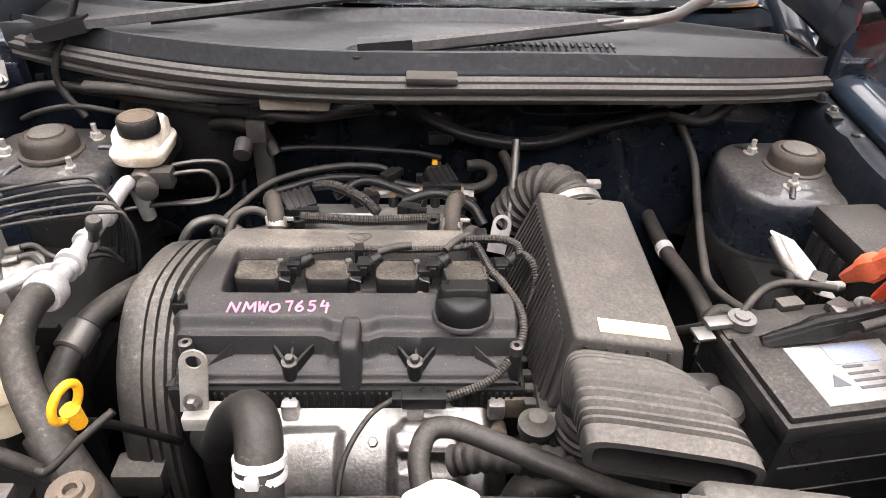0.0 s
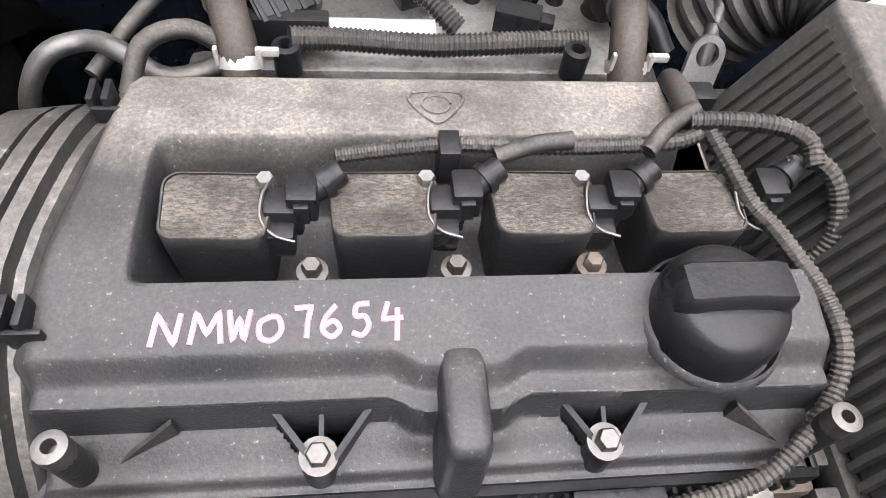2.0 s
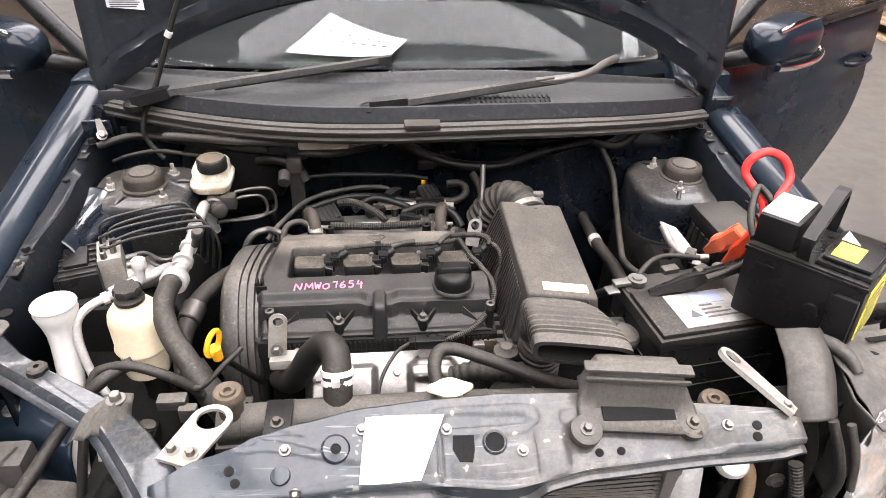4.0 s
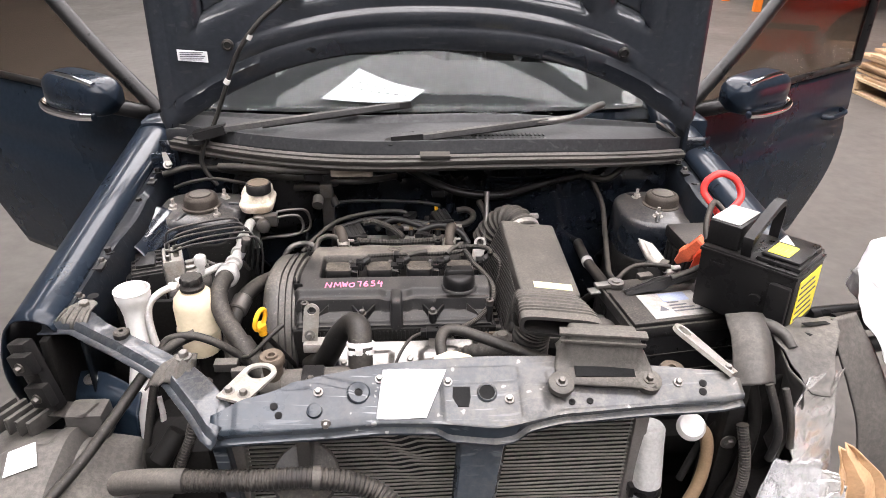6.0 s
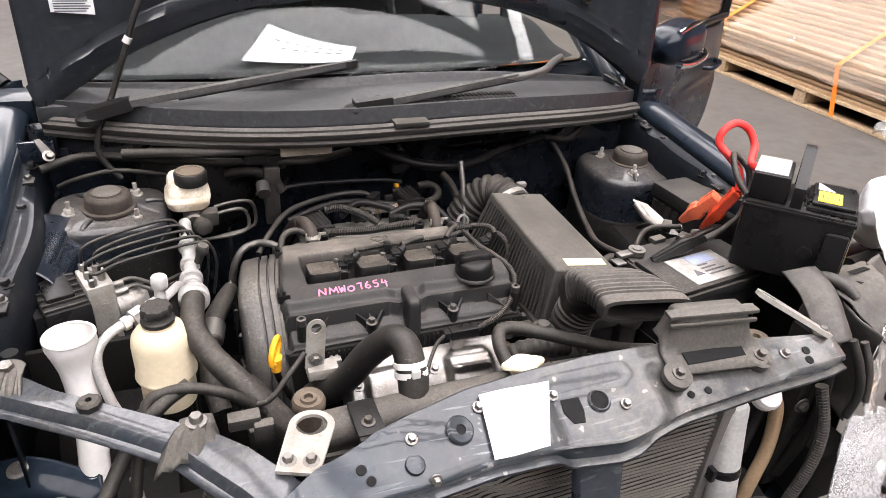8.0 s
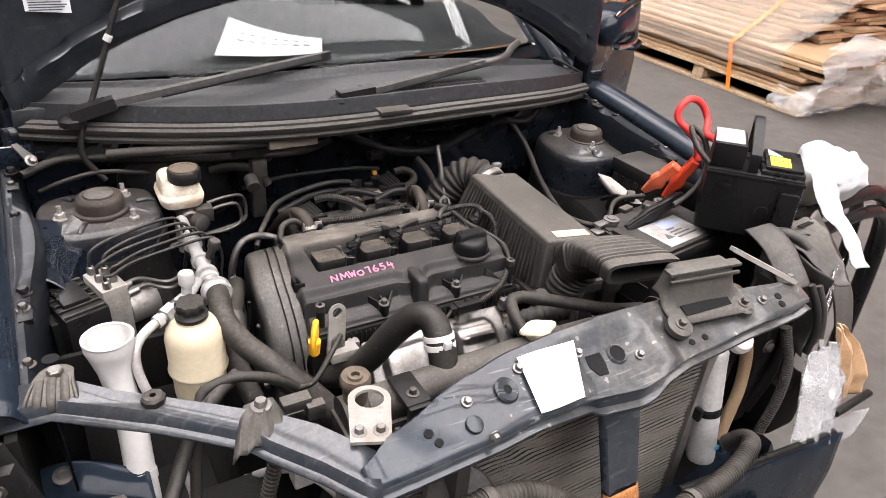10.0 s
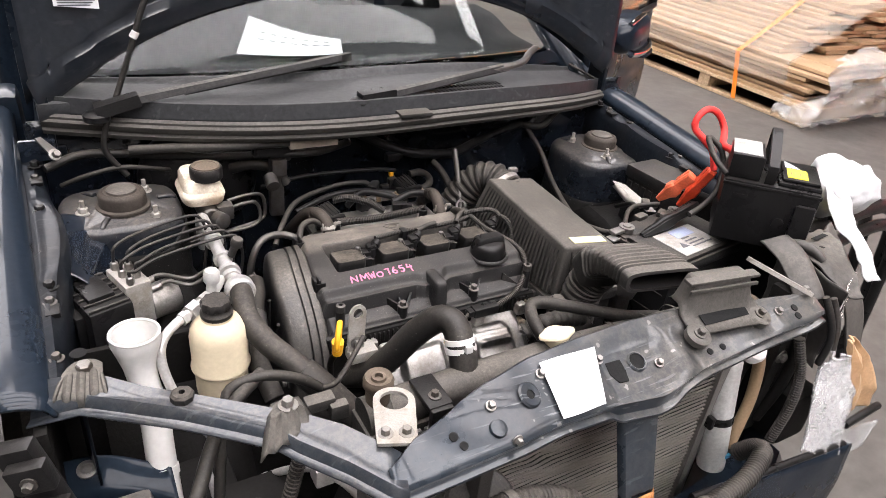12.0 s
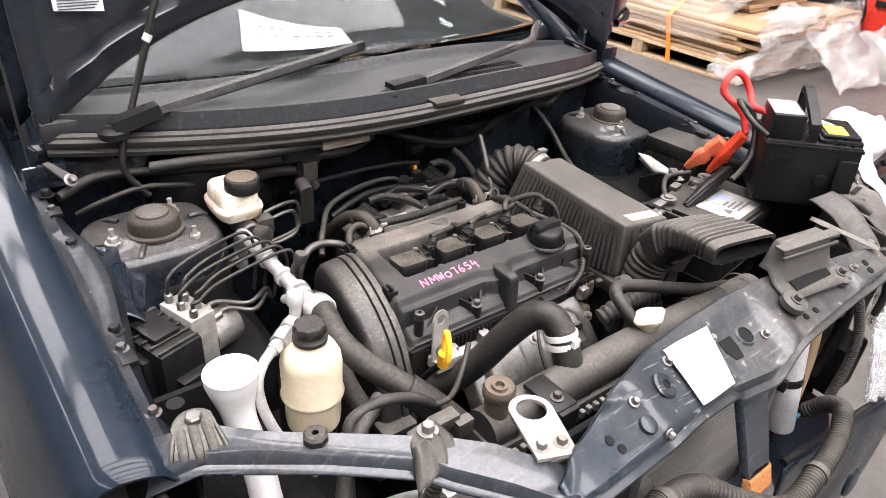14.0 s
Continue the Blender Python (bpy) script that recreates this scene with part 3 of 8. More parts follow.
seal = part("hood_seal", b, M_RUBC, car, "dusty ribbed rubber hood seal", smooth=50)
part("clip", box(B(), 0.005, 0.075, 0.853, 0.885, 0.924, 0.934, 0.003), M_GREY, seal)


def cowl_z(x, f):
    """Height across the cowl from its lip (0) to the glass (1)."""
    z0 = seal_z(x) + 0.004
    lip = 0.034 * ss(0.0, 0.05, f)
    dip = -0.016 * ss(0.08, 0.13, f) * (1 - ss(0.9, 1.0, f)) * (0.4 + 0.6 * math.exp(-((x - 0.1) / 0.5) ** 4))
    return z0 + lip + dip + 0.012 * f * (1 - abs(arc_u(x)) ** 2)


def cowl_y(x, f):
    return seal_y(x) + 0.008 + f * (0.180 - 0.070 * abs(arc_u(x)) ** 2)


b = B()
field(b, -0.612, 0.712, 0, 1, 90, 64, lambda x, f: (x, cowl_y(x, f), cowl_z(x, f)))
cowl = solid(part("cowl_panel", b, M_COWL, car, "faded black plastic scuttle panel", smooth=50), 0.003)
b = B()
for k in range(20):
    x = 0.108 + 0.0105 * k
    for r in range(2):
        y = cowl_y(x, 0.22 + 0.15 * r)
        box(b, x, x + 0.0055, y, y + 0.021, cowl_z(x, 0.27 + 0.15 * r) + 0.001, cowl_z(x, 0.27 + 0.15 * r) + 0.0035, 0.001, seg=1)
part("air_grille", b, M_CLEAN, cowl, "slotted fresh air intake")
# light coloured seam strip at the far end of the cowl
part("seam_strip", plate(B(), [(0.655, 1.150, 0.915), (0.668, 1.156, 0.913), (0.702, 1.075, 0.893), (0.690, 1.07, 0.895)], (0, 0, 1), 0.005, 0.001), M_GREY, cowl)
part("end_cap", box(B(), -0.615, -0.545, 1.045, 1.12, 0.905, 0.938, 0.006), M_COWL, cowl)

# windscreen, pillars, roof, cabin
def screen(x, f):
    u = arc_u(x, 0.66)
    return (CX + u * (0.625 - 0.07 * f), 1.058 + 0.14 * abs(u) ** 2.2 + 0.797 * f, 0.950 - 0.035 * abs(u) ** 2 + 0.430 * f + 0.08 * f * (1 - f))


b = B()
field(b, CX - 0.66, CX + 0.66, 0, 1, 40, 16, screen)
glass = solid(part("windscreen", b, M_GLASS, car, "laminated windscreen glass"), 0.005)
glass.visible_shadow = False
for sgn in (-1, 1):
    b = B()
    tube(b, [screen(CX + sgn * 0.672, f) for f in (-0.12, 0.0, 0.3, 0.6, 1.0, 1.1)], 0.032, 10)
    part("a_pillar", b, M_PAINT, car)
b = B()
field(b, -1, 1, 0, 1, 16, 10, lambda u, f: (CX + u * 0.56, 1.84 + 1.3 * f + 0.13 * abs(u) ** 2 * (1 - f), 1.385 + 0.035 * (1 - u * u) + 0.03 * math.sin(f * 3)))
solid(part("roof", b, M_PAINT, car), 0.02, 1)
b = B()
field(b, -1, 1, 0, 1, 24, 10, lambda u, f: (CX + u * 0.64, 1.082 + 0.14 * abs(u) ** 2.2 + 0.49 * f, 0.935 - 0.03 * u * u + 0.02 * f + 0.03 * ss(0.5, 0.8, f) * (1 if u > 0 else 1.6)), skirt=0.6)
part("dashboard", b, M_SEAT, car, "dark grey moulded dashboard")
b = B()
tube(b, ring_outline((0.42, 1.66, 1.0), (1, 0, 0), (0, 0.45, 0.89), 0.185, 26) + ring_outline((0.42, 1.66, 1.0), (1, 0, 0), (0, 0.45, 0.89), 0.185, 26)[:2], 0.014, 8)
cyl(b, (0.42, 1.60, 0.96), (0.42, 1.68, 1.0), 0.07, 0.08)
part("steering_wheel", b, M_SEAT, car)
for x in (-0.26, 0.42):
    b = B()
    box(b, x - 0.25, x + 0.25, 1.95, 2.5, 0.42, 0.60, 0.05)
    box(b, x - 0.24, x + 0.24, 2.42, 2.58, 0.55, 1.15, 0.05)
    box(b, x - 0.13, x + 0.13, 2.46, 2.56, 1.16, 1.32, 0.035)
    part("seat", b, M_SEAT, car)
b = B()
box(b, CX - 0.62, CX + 0.62, 3.0, 3.2, 0.4, 1.05, 0.05)
part("rear_bench", b, M_SEAT, car)
b = B()
for sgn in (-1, 1):
    tube(b, [(CX + sgn * 0.74, 2.35, 0.3), (CX + sgn * 0.74, 2.35, 0.95), (CX + sgn * 0.58, 2.4, 1.4)], 0.045, 8)
    tube(b, [(CX + sgn * 0.70, 3.5, 0.95), (CX + sgn * 0.56, 3.1, 1.40)], 0.05, 8)
    box(b, CX + sgn * 0.76 - 0.05, CX + sgn * 0.76 + 0.05, 2.35, 3.9, 0.3, 0.92, 0.03)
    box(b, CX + sgn * 0.74 - 0.06, CX + sgn * 0.74 + 0.06, 1.25, 2.4, 0.22, 0.36, 0.02)
    box(b, CX + sgn * 0.745 - 0.05, CX + sgn * 0.745 + 0.05, 1.22, 1.32, 0.3, 0.9, 0.02)
box(b, CX - 0.8, CX + 0.8, 3.85, 3.95, 0.3, 0.95, 0.03)
box(b, CX - 0.7, CX + 0.7, 1.3, 3.9, 0.2, 0.26, 0.01)
part("body_shell", b, M_PAINT, car)
b = B()
field(b, -1, 1, 0, 1, 16, 8, lambda u, f: (CX + u * 0.72, 3.50 + 0.44 * f, 0.955 - 0.03 * f - 0.02 * u * u))
solid(part("boot_lid", b, M_PAINT, car), 0.012)
b = B()
field(b, -1, 1, 0, 1, 16, 8, lambda u, f: (CX + u * (0.55 + 0.12 * f), 3.12 + 0.40 * f - 0.05 * u * u, 1.405 - 0.45 * f - 0.02 * u * u))
rw = solid(part("rear_window", b, M_DGLASS, car, "rear window in darkened brown glass"), 0.005)
rw.visible_shadow = False
for sgn in (-1, 1):
    for y in (0.86, 3.2):
        b = B()
        cyl(b, (CX + sgn * 0.66, y, 0.29), (CX + sgn * 0.80, y, 0.29), 0.29, seg=32, w=0.03)
        part("wheel", b, M_RUB, car)


# open hood, seen from its inner side
def hood_arc(x):
    return 1.125 - 0.205 * abs((x - 0.048) / 0.665) ** 2.5


def hood_point(x, f):
    z0 = hood_arc(x)
    d = f * (1.98 - z0)
    z = z0 + d
    u = abs((x - 0.048) / 0.665)
    side = ss(0.83, 0.88, u)
    lip = 0.010 * ss(0.0, 0.022, d)
    bead = 0.009 * math.exp(-((d - 0.075) / 0.010) ** 2) * (1 - ss(0.72, 0.8, u))
    bead += 0.006 * math.exp(-((d - 0.035) / 0.006) ** 2)
    pocket = 0.0
    for c, w, d0 in ((-0.43, 0.10, 0.17), (-0.12, 0.15, 0.125), (0.27, 0.16, 0.12), (0.525, 0.060, 0.15)):
        pocket = max(pocket, ss(d0, d0 + 0.022, d) * (1 - ss(w - 0.022, w, abs(x - c))))
    bead2 = 0.006 * max(math.exp(-((abs(x - c) - w - 0.012) / 0.007) ** 2) * ss(d0, d0 + 0.03, d) for c, w, d0 in ((-0.43, 0.10, 0.17), (-0.12, 0.15, 0.125), (0.27, 0.16, 0.12), (0.525, 0.060, 0.15)))
    edge = 0.010 * ss(0.955, 0.985, u)
    y = 1.095 + 0.06 * (z - 0.92) - lip - bead - bead2 + 0.026 * pocket - 0.008 * side - edge
    return (x, y, z)


b = B()
field(b, -0.617, 0.713, 0, 1, 150, 110, hood_point)
hood = solid(part("hood", b, M_HOOD, car, "raised dark blue hood, stiffened inner side", smooth=60), 0.022, -1)
b = B()
field(b, -0.632, 0.728, 0, 1, 40, 20, lambda x, f: (x, hood_point(x, f)[1] + 0.055 + 0.02 * abs(arc_u(x)), hood_arc(x) - 0.004 + f * (1.99 - hood_arc(x))))
solid(part("hood_skin", b, M_PAINT, hood), 0.003)
lab = B()
plate(lab, [(-0.558, 1.058, 1.126), (-0.489, 1.058, 1.121), (-0.489, 1.057, 1.096), (-0.558, 1.057, 1.101)], (0, -1, 0), 0.0015)
lab = part("label", lab, M_PAPER, hood, "white printed sticker")
b = B()
for k in range(5):
    box(b, -0.552, -0.502 + 0.004 * (k % 3), 1.0545, 1.0553, 1.1015 + 0.0042 * k, 1.1033 + 0.0042 * k, 0)
part("print_bars", b, M_INK, lab)
for x, z in ((-0.440, 1.136), (0.512, 1.120)):
    b = B()
    lathe(b, [(0.014, 0), (0.014, 0.006), (0.009, 0.009), (0.008, 0.004)], (x, 1.062, z), (0, -1, 0), 20)
    part("rubber_plug", b, M_RUB, hood)
# hinges and stay
for x in (-0.600, 0.705):
    b = B()
    box(b, x - 0.006, x + 0.006, 1.05, 1.115, 0.84, 0.97, 0.003)
    box(b, x - 0.02, x + 0.02, 1.06, 1.12, 0.835, 0.85, 0.003)
    part("hood_hinge", b, M_BAY, car)
b = B()
tube(b, [(-0.30, 1.05, 1.24), (-0.36, 1.035, 1.19), (-0.415, 1.03, 1.12), (-0.45, 1.02, 1.04), (-0.485, 1.01, 0.96), (-0.515, 0.99, 0.90), (-0.518, 0.985, 0.86), (-0.49, 0.98, 0.815)], 0.0055, 8)
tube(b, [(0.9, 1.06, 1.35), (0.5, 1.06, 1.27), (0.15, 1.06, 1.265), (-0.12, 1.06, 1.275), (-0.30, 1.05, 1.24)], 0.0055, 8)
wash = part("washer_hose", b, M_RUB, hood)
for p in ((-0.38, 1.033, 1.165), (-0.44, 1.02, 1.065)):
    part("clip", cyl(B(), p, (p[0] - 0.006, p[1], p[2] - 0.010), 0.007, seg=10), M_WHITE, wash)


# front doors, both swung open
def car_door(hx, hy, dx, dy, sgn):
    d, nrm = Vector((dx, dy, 0)).normalized(), Vector((sgn * dy, -abs(dx), 0)).normalized()

    def P(s, z, o=0.0):
        q = Vector((hx, hy, 0)) + d * s + nrm * o
        return (q.x, q.y, z)

    def section(z):
        return 0.05 * math.sin(math.pi * (z - 0.22) / 0.75) - 0.012 * ss(0.66, 0.70, z) + 0.010 * ss(0.70, 0.73, z)

    def back(z):
        return 1.06 - 0.09 * ss(0.55, 0.2, z) if z < 0.55 else 1.06 + 0.02 * ss(0.55, 0.9, z)

    b = B()
    rows = []
    for j in range(25):
        z = 0.24 + 0.66 * j / 24
        e = back(z) - 0.06 * max(0, (0.6 - z) / 0.36) ** 2
        rows.append([P(0.0, z, section(z) * 0.6 - 0.04)] + [P(0.02 + (e - 0.02) * k / 20, z, section(z) * (1 - 0.3 * (k / 20) ** 4)) for k in range(21)] + [P(e, z, -0.05)])
    loft(b, rows, False, False)
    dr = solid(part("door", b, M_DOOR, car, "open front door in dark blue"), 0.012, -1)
    b = B()
    rim = [P(0.02, 0.89), P(0.24, 1.04), P(0.50, 1.24), P(0.72, 1.34), P(0.98, 1.33), P(1.07, 1.15), P(1.08, 0.90)]
    tube(b, rim, 0.022, 8)
    tube(b, [P(0.03, 0.895, 0.015), P(0.5, 0.905, 0.015), P(1.07, 0.905, 0.015)], 0.012, 8)
    part("window_frame", b, M_CLEAN, dr)
    g = plate(B(), [P(0.08, 0.90), P(1.05, 0.90), P(1.05, 1.15), P(0.97, 1.32), P(0.73, 1.33), P(0.50, 1.23), P(0.24, 1.03)], nrm, 0.004)
    gl = part("door_window", g, M_DGLASS, dr)
    gl.visible_shadow = False
    part("inner_trim", box(B(), 0, 1, 0, 0.05, 0.26, 0.88, 0.02, Matrix.Translation((hx, hy, 0)) @ Matrix((( d.x, -nrm.x, 0, 0), (d.y, -nrm.y, 0, 0), (0, 0, 1, 0), (0, 0, 0, 1))) @ Matrix.Translation((0.02, 0.02, 0))), M_SEAT, dr)
    b = B()
    tube(b, [P(0.86, 0.735, 0.03), P(0.88, 0.737, 0.062), P(0.97, 0.742, 0.062), P(1.0, 0.742, 0.03)], 0.010, 10)
    part("door_handle", b, M_PAINT, dr)
    # mirror: housing, lower chrome strip, foot
    def egg(s0, s1, z0, z1, o0, o1, n=20, taper=0.8):
        rows = []
        for j in range(13):
            f = j / 12
            r = (1 - abs(2 * f - 1) ** 5) ** 0.5 * (0.86 + 0.14 * f) + 0.02
            sc = s0 + (s1 - s0) * f
            zc = (z0 + z1) / 2
            rows.append([P(sc, zc + r * (z1 - z0) / 2 * math.copysign(abs(math.sin(2 * math.pi * k / n)) ** 0.6, math.sin(2 * math.pi * k / n)),
                           (o0 + o1) / 2 + r * (o1 - o0) / 2 * math.copysign(abs(math.cos(2 * math.pi * k / n)) ** 0.7, math.cos(2 * math.pi * k / n))) for k in range(n)])
        return rows
    mir = part("door_mirror", loft(B(), egg(0.05, 0.31, 0.89, 1.01, 0.05, 0.18)), M_PAINT, dr, "dark blue mirror housing")
    b = B()
    tube(b, [P(0.075, 0.912, 0.172), P(0.14, 0.908, 0.186), P(0.24, 0.908, 0.186), P(0.302, 0.914, 0.165), P(0.312, 0.918, 0.12)], 0.0115, 8)
    part("mirror_strip", b, M_CHROME, mir, "chrome mirror strip; the upper one stands for a highlight")
    # upper strip is added to model the highlight along the housing's top
    part("mirror_strip", tube(B(), [P(0.08, 0.992, 0.150), P(0.14, 1.002, 0.155), P(0.24, 1.002, 0.150), P(0.295, 0.985, 0.14)], 0.008, 8), M_CHROME, mir, "chrome mirror strip; the upper one stands for a highlight")
    b = B()
    tube(b, [P(0.05, 0.88, 0.0), P(0.06, 0.90, 0.05), P(0.10, 0.92, 0.10)], 0.022, 10)
    part("mirror_foot", b, M_CLEAN, dr)
    return dr


car_door(0.80, 1.33, 0.84, 0.54, 1)
car_door(-0.70, 1.33, -0.84, 0.54, -1)


# wipers
def wiper(pivot, elbow, tip, n):
    w = thing("wiper", pivot, "grey weathered windscreen wiper resting on the glass", "wiper", "windscreen wipers")
    b = B()
    lathe(b, [(0.022, 0), (0.022, 0.010), (0.014, 0.016)], Vector(pivot) - Vector((0, 0, 0.004)))
    part("pivot_cap", b, M_CLEAN, w)
    p, e, t = Vector(pivot) + Vector((0, 0, 0.012)), Vector(elbow), Vector(tip)
    def bar(a, c, w0, w1, h):
        d = (c - a).normalized()
        s = d.cross(Vector((0, 0, 1))).normalized()
        u = s.cross(d)
        return [[a + s * k * w0 + u * q * h for k, q in ((-1, -1), (1, -1), (0.8, 1), (-0.8, 1))], [c + s * k * w1 + u * q * h for k, q in ((-1, -1), (1, -1), (0.8, 1), (-0.8, 1))]]
    part("arm_root", loft(B(), bar(p, e, 0.019, 0.015, 0.010)), M_CLEAN, w)
    part("arm", loft(B(), bar(e - (t - e) * 0.02, t, 0.011, 0.006, 0.006)), M_ARM, w, "dusty weathered wiper arm")
    bb = B()
    d = (t - e).normalized()
    a, c = t - d * 0.34, t + d * 0.03
    for off in (-0.006,):
        loft(bb, bar(a + Vector((0, 0.012, off)), c + Vector((0, 0.012, off)), 0.007, 0.007, 0.008))
    part("blade", bb, M_RUB, w)
    return w


wiper((-0.525, 0.985, 0.928), (-0.452, 0.985, 0.958), (-0.040, 1.068, 0.990), 0)
wiper((-0.060, 0.912, 0.942), (0.014, 0.912, 0.960), (0.320, 0.985, 0.974), 1)
pw = thing("wiper_linkage_arm", (0.36, 0.99, 0.955), "bent light grey wiper arm end", "wiper arm")
part("bent_arm", tube(B(), [(0.28, 0.978, 0.972), (0.36, 0.997, 0.973), (0.41, 1.025, 0.974), (0.45, 1.062, 0.980), (0.485, 1.088, 0.984)], 0.0085, 8), M_ZINC, pw)


# ---- engine ----
engine = thing("engine", (-0.06, 0.66, 0.22), "dusty four-cylinder engine with black plastic valve cover", "engine")
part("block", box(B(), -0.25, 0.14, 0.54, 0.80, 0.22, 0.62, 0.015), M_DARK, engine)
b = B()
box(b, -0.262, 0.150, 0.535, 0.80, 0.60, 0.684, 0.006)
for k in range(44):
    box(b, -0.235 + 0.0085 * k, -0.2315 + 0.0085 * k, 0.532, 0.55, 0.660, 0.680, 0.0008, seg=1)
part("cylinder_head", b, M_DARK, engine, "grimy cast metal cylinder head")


def cover_height(x, y):
    """The moulded valve cover: rear ridge, coil trough, front shelf, rolled crest, ledge and flange."""
    mid = 0.698
    rear = ss(0.700, 0.722, y) * (1 - ss(0.088, 0.100, x))
    front = 1 - ss(0.628, 0.640, y)
    left = 1 - ss(-0.214, -0.200, x)
    top = 0.7545 - 0.010 * ss(0.66, 0.575, y) - 0.004 * ss(0.735, 0.765, y) - 0.014 * ss(0.764, 0.778, y) ** 2
    top -= 0.012 * ss(-0.246, -0.264, x) ** 2
    body = 1 - (1 - rear) * (1 - front) * (1 - left)
    z = mid + (top - mid) * body
    z -= 0.028 * ss(0.096, 0.108, x) * ss(0.64, 0.655, y)
    jog = 0.008 * (ss(-0.090, -0.072, x) - ss(-0.036, -0.018, x))
    edge = 0.5825 - 0.003 * ss(-0.1, 0.1, x) - jog
    z -= 0.013 * (1 - ss(edge, edge + 0.013, y))
    z -= 0.026 * (1 - ss(edge - 0.0115, edge - 0.0080, y))
    z -= 0.009 * (1 - ss(0.550, edge - 0.0115, y)) + 0.008 * (1 - ss(0.5445, 0.549, y))
    z -= 0.018 * ss(0.136, 0.148, x) * front + 0.016 * ss(-0.250, -0.264, x) * ss(0.60, 0.58, y)
    for xb in (-0.123, 0.020):
        if 0.5515 < y < edge - 0.0115 and abs(x - xb) < 0.003 + (y - 0.549) * 0.80:
            z -= 0.022
    return max(z, 0.684)


def cover_point(x, y):
    return (x + 0.022 * ss(0.61, 0.775, y) * ss(-0.200, -0.264, x), y, cover_height(x, y))


b = B()
field(b, -0.264, 0.146, 0.541, 0.778, 240, 160, cover_point, skirt=0.678)
vc = part("valve_cover", b, M_COVER, engine, "dusty black moulded valve cover", smooth=60)
b = B()
loft(b, [round_box(-0.0535, 0.568, 0.0122 * k, 0.027 * k + 0.002, 5.0, z, 40) for k, z in ((1.12, 0.680), (1.08, 0.700), (1.0, 0.730), (0.97, 0.738), (0.90, 0.7435), (0.78, 0.7465), (0.4, 0.7475))])
part("centre_boss", b, M_COVER, vc, "rounded moulded block", smooth=60)
b = B()
tube(b, [(x, 0.5825 - 0.003 * ss(-0.1, 0.1, x) - 0.008 * (ss(-0.090, -0.072, x) - ss(-0.036, -0.018, x)) - 0.0068, 0.7300 - 0.006 * ss(-0.236, -0.252, x)) for x in [-0.250 + 0.385 * k / 60 for k in range(61)]], 0.0016, 8, straight=True)
part("ledge_bead", b, M_COVER, vc, "thin moulded lip", smooth=60)
# badge outline moulded into the ridge
b = B()
sh = [(-0.070, 0.755), (-0.056, 0.757), (-0.042, 0.755), (-0.040, 0.747), (-0.047, 0.735), (-0.056, 0.728), (-0.065, 0.735), (-0.072, 0.747)]
tube(b, [(x, y, cover_height(x, y) + 0.0006) for x, y in sh + sh[:1]], 0.0011, 6, 0.002)
tube(b, [(x, y, cover_height(x, y) + 0.0004) for x, y in ((p.x, p.y) for p in ring_outline((-0.056, 0.744, 0), (1, 0, 0), (0, 1, 0), 0.0085, 14))] , 0.0009, 6, 0.002)
part("moulded_badge", b, M_COVER, vc, "blank shield-shaped moulded emblem")
# hand-written marker strokes
GLYPHS = {
    "N": [[(0, 0), (0.15, 1), (0.7, 0.05), (0.85, 1)]], "M": [[(0, 0), (0.15, 1), (0.5, 0.3), (0.85, 1), (0.95, 0)]],
    "W": [[(0, 1), (0.18, 0.05), (0.42, 0.75), (0.62, 0.05), (0.85, 1)]], "0": [[(0.4, 0.75), (0.05, 0.55), (0.08, 0.1), (0.45, 0.0), (0.75, 0.3), (0.65, 0.7), (0.4, 0.75)]],
    "7": [[(0.0, 0.95), (0.75, 1.0), (0.6, 0.5), (0.55, 0.0)]], "6": [[(0.6, 1.0), (0.2, 0.6), (0.1, 0.2), (0.45, 0.0), (0.75, 0.25), (0.5, 0.5), (0.15, 0.35)]],
    "5": [[(0.75, 1.0), (0.25, 0.95), (0.2, 0.6), (0.55, 0.6), (0.72, 0.3), (0.45, 0.0), (0.05, 0.08)]], "4": [[(0.3, 1.0), (0.1, 0.45), (0.85, 0.5)], [(0.65, 0.8), (0.6, -0.25)]]}
b = B()
x = -0.1985
for ch, w in (("N", 0.0190), ("M", 0.0185), ("W", 0.0145), ("0", 0.0180), ("7", 0.0130), ("6", 0.0155), ("5", 0.0150), ("4", 0.0165)):
    for stroke in GLYPHS[ch]:
        pts = []
        for u, v in stroke:
            px, py = x + u * w * 0.80, 0.5975 + 0.0155 * v + (x + 0.2) * 0.03
            pts.append((px, py, 0))
        pth = smooth_path(pts, 0.0012) if ch in "065" else [Vector(p) for p in pts]
        if ch not in "065":
            fine = []
            for p, q in zip(pth, pth[1:]):
                fine += [p.lerp(q, k / 8) for k in range(8)]
            pth = fine + [pth[-1]]
        tube(b, [(p.x, p.y, cover_height(p.x, p.y) - 0.0004) for p in pth], 0.00155, 8, straight=True)
    x += w * 0.935
part("marker_writing", b, M_CHALK, vc, "hand-written pink marker number", smooth=60)
